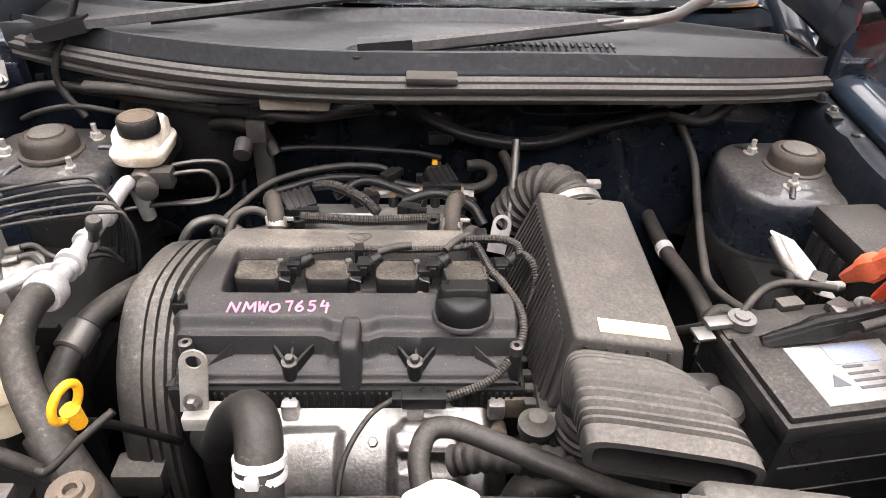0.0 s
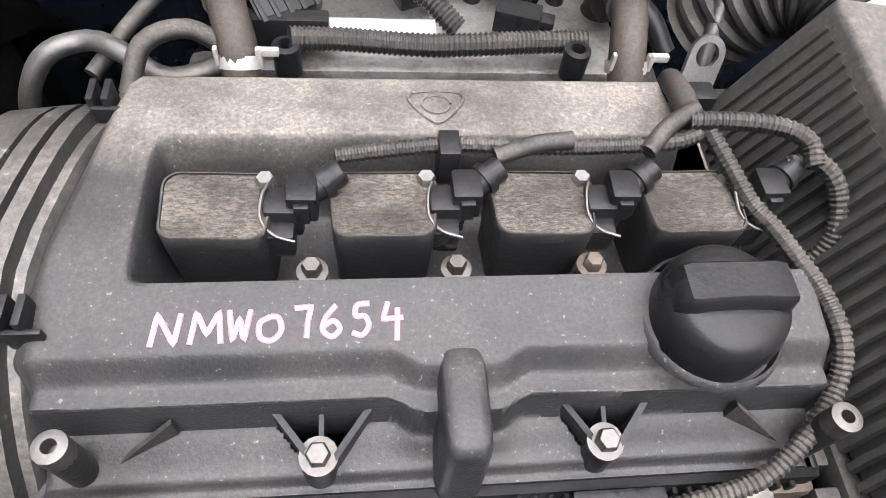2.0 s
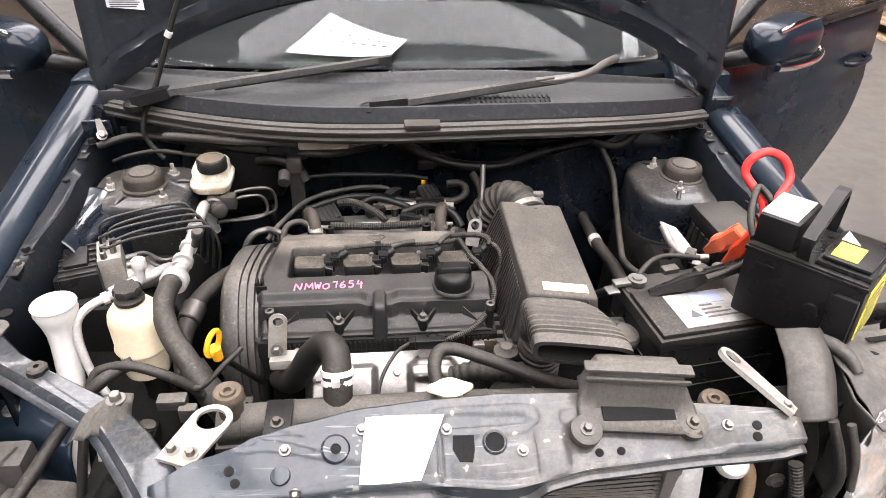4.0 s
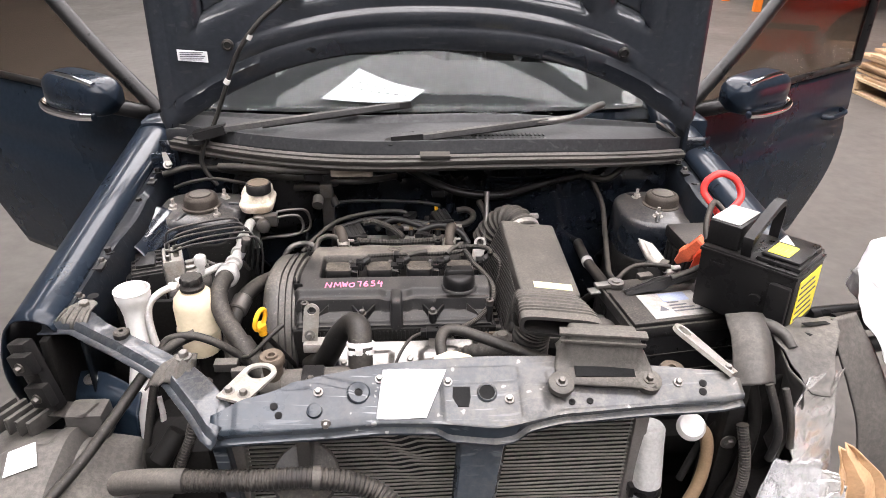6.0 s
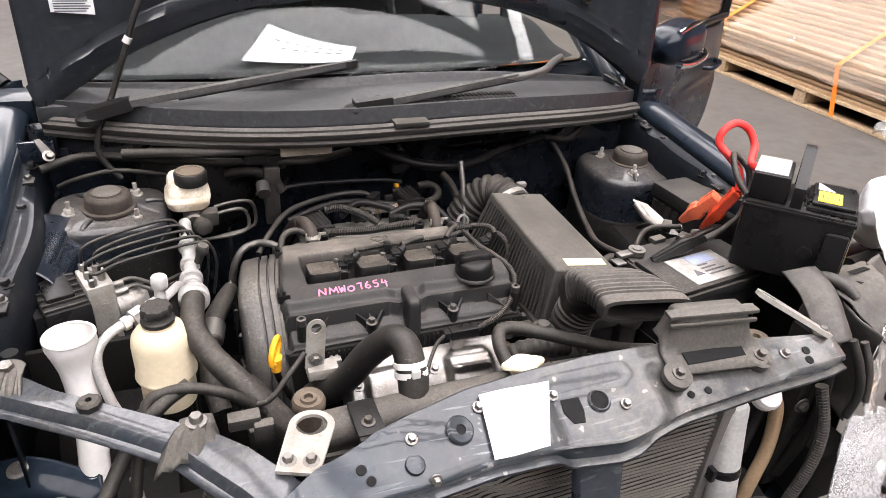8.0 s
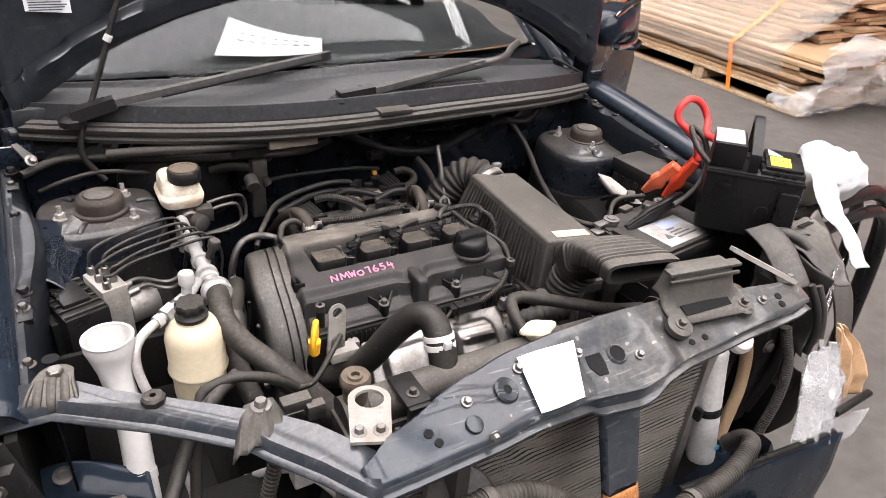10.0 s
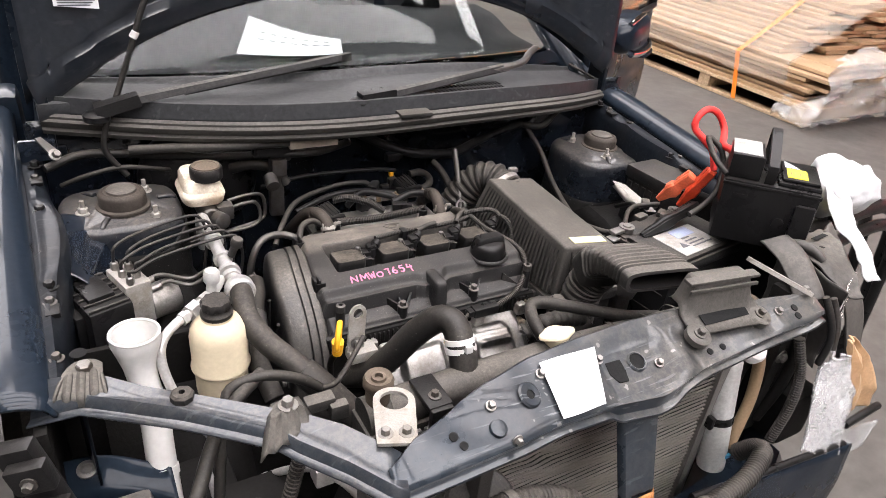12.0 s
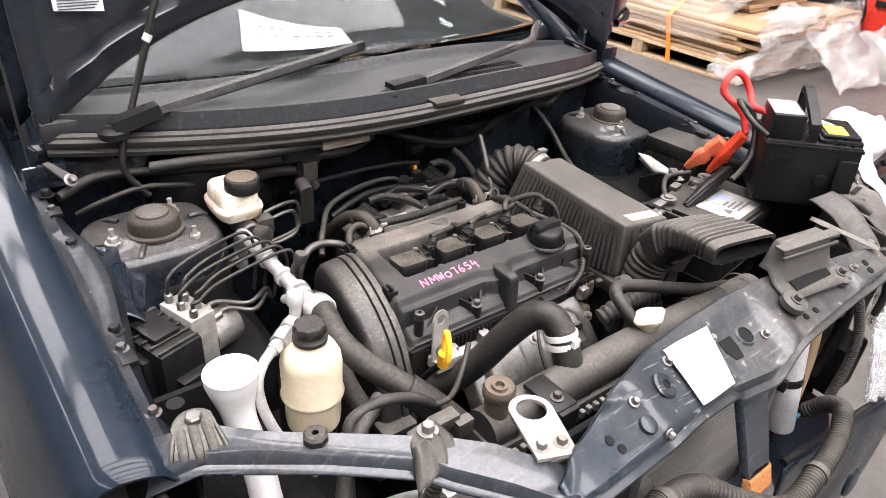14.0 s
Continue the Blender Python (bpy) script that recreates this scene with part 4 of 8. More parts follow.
# cover fixings: bolts in v-shaped webs, tall studs at the corners
for x in (-0.123, 0.020):
    b = B()
    for s in (-1, 1):
        plate(b, [(x + s * 0.003, 0.5485, 0.684), (x + s * 0.0235, 0.5745, 0.684), (x + s * 0.0235, 0.5745, 0.7195), (x + s * 0.003, 0.5485, 0.7105)], (0.026, -s * 0.0205, 0), 0.0032)
    plate(b, [(x, 0.552, 0.684), (x, 0.5735, 0.684), (x, 0.5735, 0.716), (x, 0.552, 0.709)], (1, 0, 0), 0.0024)
    cyl(b, (x, 0.5515, 0.672), (x, 0.5535, 0.710), 0.0092)
    v = part("bolt_boss", b, M_CLEAN, vc)
    part("bolt", hexbolt(B(), (x, 0.5535, 0.710), (0, -0.1, 1), r=0.0062), M_STEEL, v)
for x, y, s in ((-0.236, 0.556, 1), (0.135, 0.552, -1)):
    b = B()
    cyl(b, (x, y, 0.680), (x, y, 0.728), 0.0078, seg=16, w=0.001)
    plate(b, [(x + s * 0.006, y, 0.69), (x + s * 0.045, y + 0.016, 0.722), (x + s * 0.045, y + 0.016, 0.70), (x + s * 0.01, y - 0.005, 0.682)], (0, -1, 0), 0.003)
    v = part("corner_boss", b, M_PLAST, vc)
    part("sleeve", lathe(B(), [(0.0078, 0), (0.0078, 0.012), (0.006, 0.0128), (0.0035, 0.0128), (0.0033, 0.004)], (x, y, 0.726), seg=18), M_STEEL, v)
for x, y in ((-0.243, 0.748), (-0.256, 0.612)):
    b = B()
    box(b, x - 0.007, x - 0.003, y - 0.008, y + 0.008, 0.738, 0.760, 0.001)
    box(b, x + 0.001, x + 0.005, y - 0.008, y + 0.008, 0.738, 0.760, 0.001)
    box(b, x - 0.006, x + 0.012, y - 0.010, y - 0.007, 0.738, 0.754, 0.001)
    part("loom_clip", b, M_CLEAN, vc)


# oil filler cap
cap = B()
lathe(cap, [(0.033, 0), (0.033, 0.012), (0.0325, 0.020), (0.0305, 0.027), (0.026, 0.0305), (0.018, 0.0320), (0.008, 0.0325)], (0.076, 0.604, 0.741), seg=40)
oc = part("oil_cap", cap, M_CLEAN, engine, "black oil filler cap with a grip bar")
b = B()
rows = []
for k in range(15):
    f = k / 14 * 2 - 1
    x = 0.0765 + 0.0305 * f
    half = (0.0120 + 0.0015 * f * f) * (1 - 0.35 * max(0.0, abs(f) - 0.8) / 0.2)
    h = 0.7830 - 0.002 * f * f - 0.006 * max(0.0, abs(f) - 0.85) / 0.15
    yc = 0.606
    rows.append([(x, yc - half, 0.766), (x, yc - half * 0.9, h - 0.002), (x, yc - half * 0.75, h), (x, yc + half * 0.75, h), (x, yc + half * 0.9, h - 0.002), (x, yc + half, 0.766)])
loft(b, rows)
part("grip_bar", b, M_CLEAN, oc)
lathe_ring = lathe(B(), [(0.039, 0), (0.038, 0.004), (0.036, 0.0055), (0.035, 0.0)], (0.076, 0.604, 0.742), seg=36, caps=False)
part("filler_collar", lathe_ring, M_COVER, vc)


# ignition coils
def coil(x0, tilt):
    """One coil pack: body with rounded corners, dust-caked top, rim, plug and spring clip."""
    c = B()
    w, d = 0.0285, 0.0215
    out = []
    for (cx, cy, a0) in ((w - 0.008, d - 0.008, 0), (-w + 0.008, d - 0.008, 90), (-w + 0.010, -d + 0.010, 180), (w - 0.010, -d + 0.010, 270)):
        for k in range(6):
            a = radians(a0 + 18 * k)
            out.append((cx + 0.009 * math.cos(a), cy + 0.009 * math.sin(a)))
    m = Matrix.Translation((x0, 0.672, 0)) @ Matrix.Rotation(tilt, 4, "Z")
    def at(s, z):
        return [m @ Vector((px * s, py * s, z)) for px, py in out]
    loft(c, [at(0.93, 0.690), at(0.95, 0.712), at(1.0, 0.742), at(1.0, 0.7525), at(0.97, 0.7535), at(0.945, 0.7535), at(0.94, 0.7515)])
    body = part("ignition_coil", c, M_PLAST, engine, "black ignition coil with dust on top")
    part("coil_top", loft(B(), [at(0.938, 0.7500), at(0.938, 0.7522)]), M_COIL, body)
    b = B()
    box(b, 0.024, 0.044, -0.006, 0.012, 0.734, 0.756, 0.003, m)
    box(b, 0.026, 0.040, -0.016, -0.004, 0.730, 0.748, 0.002, m)
    sock = part("plug_socket", b, M_CLEAN, body)
    b = B()
    p0, p1 = m @ Vector((0.040, 0.004, 0.752)), m @ Vector((0.064, 0.020, 0.760))
    cyl(b, p0, p1, 0.0075, seg=14, w=0.001)
    cyl(b, p0.lerp(p1, 0.55), p0.lerp(p1, 0.7), 0.0095, seg=14)
    box(b, 0.036, 0.052, -0.003, 0.016, 0.744, 0.7635, 0.002, m)
    box(b, 0.040, 0.048, -0.006, -0.002, 0.746, 0.760, 0.001, m)
    part("plug", b, M_CLEAN, body)
    b = B()
    tube(b, [m @ Vector(v) for v in ((0.026, 0.012, 0.757), (0.0235, 0.004, 0.757), (0.0235, -0.008, 0.754), (0.030, -0.015, 0.750), (0.041, -0.018, 0.748))], 0.0009, 6, 0.002)
    part("spring_clip", b, M_STEEL, body)
    part("bolt", hexbolt(B(), m @ Vector((0.0235, 0.017, 0.748)), r=0.0052, h=0.005, washer=1.1), M_ZINC, body)
    return body


for k, tl in enumerate((-0.03, 0.0, -0.02, 0.01)):
    coil(-0.1750 + 0.0863 * k, tl)
for x in (-0.127, -0.050, 0.026):
    b = B()
    cyl(b, (x, 0.646, 0.697), (x, 0.646, 0.728), 0.0082, 0.0070)
    post = part("bolt_post", b, M_PERISH, vc, "dirty brown spacer")
    part("cover_bolt", hexbolt(B(), (x, 0.646, 0.728), r=0.0055), M_CAPBR if x > 0 else M_STEEL, post)

# timing belt cover with raised beads
prof = [(0.778, 0.50), (0.776, 0.66), (0.768, 0.715), (0.748, 0.742), (0.718, 0.756), (0.68, 0.760), (0.635, 0.757), (0.595, 0.738), (0.560, 0.706), (0.535, 0.665), (0.520, 0.61), (0.512, 0.55), (0.515, 0.48), (0.56, 0.42), (0.74, 0.42)]
cyc, czc = 0.66, 0.60
b = B()
rows = []
for x, o in ((-0.325, -0.030), (-0.325, -0.012), (-0.322, -0.004), (-0.316, 0.0), (-0.296, 0.0022), (-0.2925, 0.002), (-0.2915, -0.003), (-0.2895, -0.003), (-0.2885, 0.003), (-0.279, 0.0035), (-0.278, -0.0025), (-0.2755, -0.0025), (-0.2745, 0.004), (-0.266, 0.004), (-0.2645, -0.004), (-0.260, -0.005), (-0.256, -0.012), (-0.255, -0.03)):
    ring = []
    for y, z in smooth_path([(0, y, z) for y, z in prof + prof[:1]], 0.02) and [(p.y, p.z) for p in smooth_path([(0, y, z) for y, z in prof + prof[:1]], 0.02)][:-1]:
        v = Vector((y - cyc, z - czc))
        v *= 1 + o / v.length
        ring.append((x + 0.020 * ss(0.60, 0.775, cyc + v.x), cyc + v.x, czc + v.y))
    rows.append(ring)
loft(b, rows)
tc = part("timing_cover", b, M_TIMING, engine, "dark grey timing belt cover, dusty, with painted sheen", smooth=45)
b = B()
for k in range(4):
    a0 = 0.3 + 0.45 * k
    p = [(-0.3265, cyc + r * math.cos(a0 + 0.9), czc + r * math.sin(a0 + 0.9) * 0.9) for r in (0.03, 0.07, 0.12)]
    tube(b, p, 0.003, 6)
part("bead", b, M_GREY, tc)
for y, z in ((0.74, 0.70), (0.56, 0.60), (0.66, 0.48)):
    part("bolt", hexbolt(B(), (-0.3255, y, z), (-1, 0, 0), r=0.006), M_STEEL, tc)
part("foot_bracket", box(B(), -0.335, -0.275, 0.492, 0.53, 0.545, 0.585, 0.006), M_GREY, tc)

# exhaust heat shield: embossed sheet
def shield(u, f):
    x = -0.185 + 0.315 * u
    a = f * 1.15
    y = 0.548 - 0.150 * math.sin(a) * (0.94 + 0.06 * math.cos(u * 7))
    z = 0.660 - 0.15 * (1 - math.cos(a)) - 0.07 * f
    em = 0.012 * (ss(0.10, 0.14, u) - ss(0.36, 0.40, u) + ss(0.55, 0.59, u) - ss(0.80, 0.84, u)) * (ss(0.18, 0.25, f) - ss(0.75, 0.82, f))
    em += 0.007 * max(0, math.sin(f * 42)) * (ss(0.58, 0.62, u) - ss(0.78, 0.82, u)) * (1 - ss(0.4, 0.5, f))
    r = 0.03 * ss(0.90, 1.0, u) + 0.02 * (1 - ss(0, 0.05, u))
    return (x, y - em * 0.8 + r, z + em - r * 0.6)


b = B()
field(b, 0, 1, 0, 1, 90, 60, shield)
hs = solid(part("heat_shield", b, M_SHIELD, engine, "shiny embossed aluminium exhaust heat shield", smooth=60), 0.0015)
for u in (0.08, 0.5, 0.92):
    p = shield(u, 0.3)
    part("bolt", hexbolt(B(), p, (0, -0.5, 0.85), r=0.006), M_ZINC, hs)
b = B()
cyl(b, (-0.03, 0.47, 0.52), (-0.03, 0.44, 0.30), 0.05, 0.035)
part("exhaust_pipe", b, M_STEEL, engine)
# lifting eyes
b = B()
eye_plate(b, (-0.226, 0.516, 0.672), (-0.219, 0.527, 0.738), 0.030, 0.0085, (0.1, -1, 0.25), 0.0035)
box(b, -0.238, -0.190, 0.500, 0.528, 0.655, 0.675, 0.003)
ey = part("lifting_eye", b, M_PALEZ, engine, "zinc plated lifting eye")
part("bolt", hexbolt(B(), (-0.224, 0.512, 0.690), (0, -1, 0.2), r=0.007), M_ZINC, ey)
b = B()
eye_plate(b, (0.137, 0.800, 0.690), (0.146, 0.822, 0.726), 0.028, 0.009, (0.1, -0.8, 0.5), 0.0035)
part("lifting_eye", b, M_ZINC, engine, "zinc plated lifting eye")
# front sensor plug and its lead
b = B()
box(b, 0.005, 0.056, 0.515, 0.535, 0.672, 0.690, 0.003)
box(b, -0.006, 0.010, 0.518, 0.532, 0.675, 0.687, 0.002)
part("sensor_plug", b, M_CLEAN, engine)
b = B()
tube(b, [(-0.004, 0.524, 0.681), (-0.03, 0.500, 0.680), (-0.055, 0.465, 0.655), (-0.062, 0.43, 0.62), (-0.055, 0.40, 0.585)], 0.0032, 8)
part("sensor_lead", b, M_RUB, engine)
for x in (-0.123, 0.021, -0.19, 0.115):
    b = B()
    box(b, x - 0.010, x + 0.010, 0.520, 0.545, 0.648, 0.672, 0.004)
    part("head_lug", b, M_ALU, engine)
b = B()
box(b, 0.110, 0.150, 0.53, 0.56, 0.640, 0.672, 0.004)
lathe(b, [(0.012, 0), (0.012, 0.02), (0.008, 0.022)], (0.118, 0.535, 0.622), (0, -1, 0.2))
part("head_bracket", b, M_CAPBR, engine)
# dipstick
b = B()
ctr, uu, vv = Vector((-0.294, 0.419, 0.792)), Vector((0.45, 0.88, 0.0)).normalized(), Vector((0.15, 0.2, 1)).normalized()
tube(b, [ctr + 0.0180 * (math.cos(a) * uu * 0.8 + math.sin(a) * vv) for a in [2 * math.pi * k / 18 for k in range(20)]], 0.0043, 8, 0.003)
cyl(b, (-0.293, 0.425, 0.757), (-0.294, 0.421, 0.781), 0.0075, 0.009)
part("dipstick", b, M_YEL, engine, "yellow looped oil dipstick handle")
b = B()
tube(b, [(-0.293, 0.425, 0.76), (-0.285, 0.47, 0.70), (-0.26, 0.53, 0.60)], 0.005, 8)
part("dipstick_tube", b, M_DARK, engine)

# intake side behind the cover
b = B()
box(b, -0.22, 0.12, 0.80, 0.845, 0.60, 0.705, 0.01)
for k in range(4):
    tube(b, [(-0.165 + 0.083 * k, 0.835, 0.66), (-0.165 + 0.083 * k, 0.90, 0.665), (-0.165 + 0.083 * k, 0.95, 0.60), (-0.165 + 0.083 * k, 0.95, 0.45)], 0.028, 14, 0.015)
part("intake_manifold", b, M_PLAST, engine)
b = B()
box(b, -0.185, 0.09, 0.815, 0.90, 0.700, 0.712, 0.004)
part("manifold_plate", b, M_ALU, engine)
part("barcode_label", box(B(), -0.140, -0.045, 0.848, 0.868, 0.712, 0.7135, 0), M_PAPER, engine, "white strip label")
b = B()
tube(b, [(-0.06, 0.905, 0.728), (0.02, 0.905, 0.730), (0.11, 0.900, 0.728)], 0.0085, 12)
rail_ = part("fuel_rail", b, M_ALU, engine, "cast metal fuel rail")
for x in (-0.045, -0.015, 0.03, 0.05, 0.09):
    part("injector", cyl(B(), (x, 0.905, 0.729), (x, 0.89, 0.70), 0.0075), M_CLEAN, rail_)
    part("rail_collar", cyl(B(), (x - 0.005, 0.905, 0.729), (x + 0.004, 0.905, 0.729), 0.0105), M_COPPER, rail_)
for p in ((-0.15, 0.845, 0.735), (0.06, 0.92, 0.735)):
    b = B()
    box(b, p[0] - 0.032, p[0] + 0.032, p[1] - 0.012, p[1] + 0.035, p[2] - 0.015, p[2] + 0.022, 0.004, Matrix.Translation(p) @ Matrix.Rotation(0.5, 4, "Z") @ Matrix.Rotation(0.4, 4, "X") @ Matrix.Scale(0.72, 4) @ Matrix.Translation((-p[0], -p[1], -p[2])))
    box(b, p[0] - 0.03, p[0] + 0.03, p[1] - 0.022, p[1] - 0.010, p[2] - 0.012, p[2] + 0.012, 0.002)
    lc_ = part("loom_connector", b, M_CLEAN, engine)
    for k in range(5):
        part("rib", box(B(), p[0] - 0.029 + 0.013 * k, p[0] - 0.024 + 0.013 * k, p[1] - 0.014, p[1] + 0.036, p[2] + 0.020, p[2] + 0.0245, 0.001, Matrix.Translation(p) @ Matrix.Rotation(0.5, 4, "Z") @ Matrix.Rotation(0.4, 4, "X") @ Matrix.Scale(0.72, 4) @ Matrix.Translation((-p[0], -p[1], -p[2]))), M_CLEAN, lc_)
for x, y0, pts in ((-0.172, 0.780, ((-0.172, 0.776, 0.736), (-0.173, 0.788, 0.756), (-0.180, 0.812, 0.766), (-0.190, 0.850, 0.750), (-0.198, 0.89, 0.712), (-0.204, 0.924, 0.674))),
                   (0.071, 0.780, ((0.071, 0.774, 0.738), (0.070, 0.788, 0.757), (0.074, 0.812, 0.766), (0.080, 0.845, 0.757), (0.082, 0.872, 0.733), (0.080, 0.89, 0.70)))):
    h = part("breather_hose", tube(B(), pts, 0.0118, 14), M_PERISH, engine, "perished brown breather hose")
    part("hose_collar", tube(B(), [Vector(pts[2]).lerp(Vector(pts[3]), k) for k in (0.35, 0.55)], 0.0140, 14, straight=True), M_PERISH, h)
    b = B()
    lathe(b, [(0.0132, -0.004), (0.0138, 0.0), (0.0132, 0.004)], (x, y0 + 0.004, 0.748), (0, 0.6, 0.8), 20)
    for q in (-1, 1):
        box(b, x + q * 0.0125 - 0.0014, x + q * 0.0125 + 0.0014, y0 - 0.003, y0 + 0.001, 0.750, 0.763, 0.001)
    box(b, x + 0.010, x + 0.024, y0 - 0.001, y0 + 0.003, 0.756, 0.761, 0.001)
    part("hose_clamp", b, M_PALEZ, h, "pale spring hose clamp")
for x in (-0.147, 0.045):
    b = B()
    lathe(b, [(0.009, 0), (0.009, 0.022), (0.005, 0.023), (0.004, 0.01)], (x, 0.806, 0.72), seg=16)
    part("manifold_stud", b, M_CLEAN, engine)


# looms
def loom(pts, r, ribs=0.0034, parent=engine, mat=M_LOOM, nm="loom", seg=10):
    return part(nm, tube(B(), pts, r * 0.92, seg, ribs=ribs, depth=0.12), mat, parent, smooth=0 if ribs else 50)


loom([(-0.114, 0.696, 0.764), (-0.08, 0.702, 0.763), (-0.048, 0.706, 0.762), (0.0, 0.703, 0.763), (0.04, 0.703, 0.764), (0.075, 0.704, 0.766), (0.095, 0.712, 0.766)], 0.0052)
loom([(-0.028, 0.695, 0.764), (-0.005, 0.701, 0.768), (0.015, 0.703, 0.769)], 0.0058, 0)
loom([(0.058, 0.697, 0.766), (0.072, 0.711, 0.772), (0.090, 0.722, 0.774)], 0.0058, 0)
loom([(0.085, 0.715, 0.772), (0.11, 0.712, 0.775), (0.135, 0.707, 0.776), (0.150, 0.698, 0.774), (0.152, 0.685, 0.768)], 0.0062)
loom([(0.095, 0.716, 0.77), (0.105, 0.695, 0.762), (0.115, 0.670, 0.755), (0.125, 0.655, 0.752), (0.132, 0.640, 0.750), (0.142, 0.615, 0.747), (0.147, 0.590, 0.740), (0.143, 0.570, 0.726), (0.125, 0.548, 0.712), (0.10, 0.532, 0.698), (0.056, 0.524, 0.682)], 0.0060)
loom([(0.142, 0.692, 0.760), (0.157, 0.691, 0.765), (0.169, 0.678, 0.758), (0.172, 0.660, 0.738), (0.165, 0.650, 0.715)], 0.0062)
loom([(0.087, 0.718, 0.770), (0.092, 0.745, 0.762), (0.100, 0.775, 0.745), (0.115, 0.80, 0.72)], 0.0085, 0)
loom([(-0.145, 0.812, 0.742), (-0.11, 0.820, 0.735), (-0.05, 0.818, 0.733), (0.02, 0.822, 0.734), (0.055, 0.822, 0.735)], 0.0088)
loom([(-0.13, 0.87, 0.760), (-0.10, 0.862, 0.765), (-0.06, 0.845, 0.755), (-0.035, 0.825, 0.742)], 0.0085)
loom([(-0.235, 0.762, 0.742), (-0.225, 0.782, 0.762), (-0.20, 0.792, 0.765), (-0.175, 0.79, 0.748)], 0.0065, 0)
loom([(-0.27, 0.80, 0.72), (-0.24, 0.85, 0.735), (-0.19, 0.91, 0.748), (-0.10, 0.935, 0.758), (-0.03, 0.935, 0.755), (-0.02, 0.92, 0.735)], 0.006, 0, mat=M_RUB)
part("loom_bracket", box(B(), -0.0585, -0.0465, 0.694, 0.712, 0.742, 0.768, 0.002), M_CLEAN, engine)
part("loom_bracket", box(B(), 0.100, 0.116, 0.742, 0.758, 0.735, 0.762, 0.003), M_CLEAN, engine)
# more hoses and plugs between the manifold and the bulkhead
for pts, r in (([(-0.02, 1.03, 0.835), (0.05, 1.0, 0.805), (0.12, 0.985, 0.785), (0.22, 0.99, 0.775), (0.32, 1.02, 0.79), (0.44, 1.04, 0.81)], 0.011), ([(-0.20, 0.89, 0.735), (-0.12, 0.91, 0.750), (-0.05, 0.915, 0.748), (0.03, 0.91, 0.735)], 0.006),
               ([(-0.10, 0.865, 0.745), (-0.06, 0.89, 0.758), (-0.01, 0.885, 0.748), (0.03, 0.87, 0.735)], 0.007), ([(0.0, 0.86, 0.74), (0.05, 0.865, 0.752), (0.10, 0.85, 0.742), (0.12, 0.83, 0.72)], 0.0075), ([(-0.25, 0.96, 0.765), (-0.15, 0.975, 0.77), (0.0, 0.975, 0.765), (0.06, 0.975, 0.755)], 0.0045)):
    part("bulkhead_hose", tube(B(), pts, r, 10), M_CLEAN, engine)
for x, y, z, a in ((-0.06, 0.87, 0.738, 0.4), (0.01, 0.845, 0.735, -0.3), (0.085, 0.86, 0.738, 0.2), (-0.02, 0.915, 0.752, 0.9), (0.055, 0.985, 0.785, 0.1)):
    mm = Matrix.Translation((x, y, z)) @ Matrix.Rotation(a, 4, "Z")
    b = B()
    box(b, -0.016, 0.016, -0.009, 0.009, -0.009, 0.009, 0.002, mm)
    box(b, 0.012, 0.026, -0.006, 0.006, -0.006, 0.006, 0.002, mm)
    part("injector_plug", b, M_CLEAN, engine)
b = B()
tube(b, [(-0.325, 0.79, 0.62), (-0.318, 0.796, 0.69), (-0.298, 0.806, 0.728), (-0.27, 0.815, 0.735), (-0.245, 0.80, 0.738), (-0.22, 0.79, 0.728), (-0.19, 0.80, 0.728)], 0.0068, 12)
part("steel_pipe", b, M_STEEL, engine)
b = B()
tube(b, [(0.155, 0.83, 0.70), (0.165, 0.87, 0.76), (0.17, 0.91, 0.82)], 0.0062, 10)
part("dip_pipe", b, M_STEEL, engine)
# yellow connector and curled heater hoses near the bulkhead
b = B()
box(b, 0.046, 0.055, 0.972, 0.984, 0.742, 0.752, 0.002)
part("yellow_clip", b, M_YEL, engine)
b = B()
tube(b, [(0.052, 0.985, 0.74), (0.060, 0.970, 0.725), (0.080, 0.950, 0.715), (0.115, 0.945, 0.715), (0.140, 0.955, 0.722), (0.145, 0.975, 0.730), (0.130, 0.990, 0.735), (0.105, 0.990, 0.733)], 0.0085, 12)
tube(b, [(0.160, 0.985, 0.76), (0.172, 0.960, 0.745), (0.180, 0.925, 0.715), (0.178, 0.90, 0.68)], 0.0085, 12)
box(b, 0.038, 0.060, 0.955, 0.972, 0.700, 0.742, 0.003)
box(b, 0.020, 0.040, 0.958, 0.970, 0.712, 0.730, 0.003)
part("vacuum_hose", b, M_RUB, engine)


# ---- air filter box ----
air = thing("air_filter_box", (0.24, 0.66, 0.42), "dusty black air filter box with ribbed sides", "air filter")
corners_top = [(0.190, 0.520, 0.782), (0.309, 0.514, 0.769), (0.312, 0.802, 0.780), (0.188, 0.790, 0.802)]
corners_low = [(0.168, 0.500, 0.690), (0.318, 0.495, 0.682), (0.330, 0.82, 0.66), (0.145, 0.81, 0.66)]
b = B()
t = bmesh.new()
lo = [t.verts.new(p) for p in corners_low]
hi = [t.verts.new(p) for p in corners_top]
t.faces.new(lo[::-1])
t.faces.new(hi)
for i in range(4):
    j = (i + 1) % 4
    t.faces.new((lo[i], lo[j], hi[j], hi[i]))
bmesh.ops.recalc_face_normals(t, faces=t.faces)
bev(t, t.edges[:], 0.006, 3)
join(b, t)
lid = part("lid", b, M_GREY, air, "dusty smooth lid")
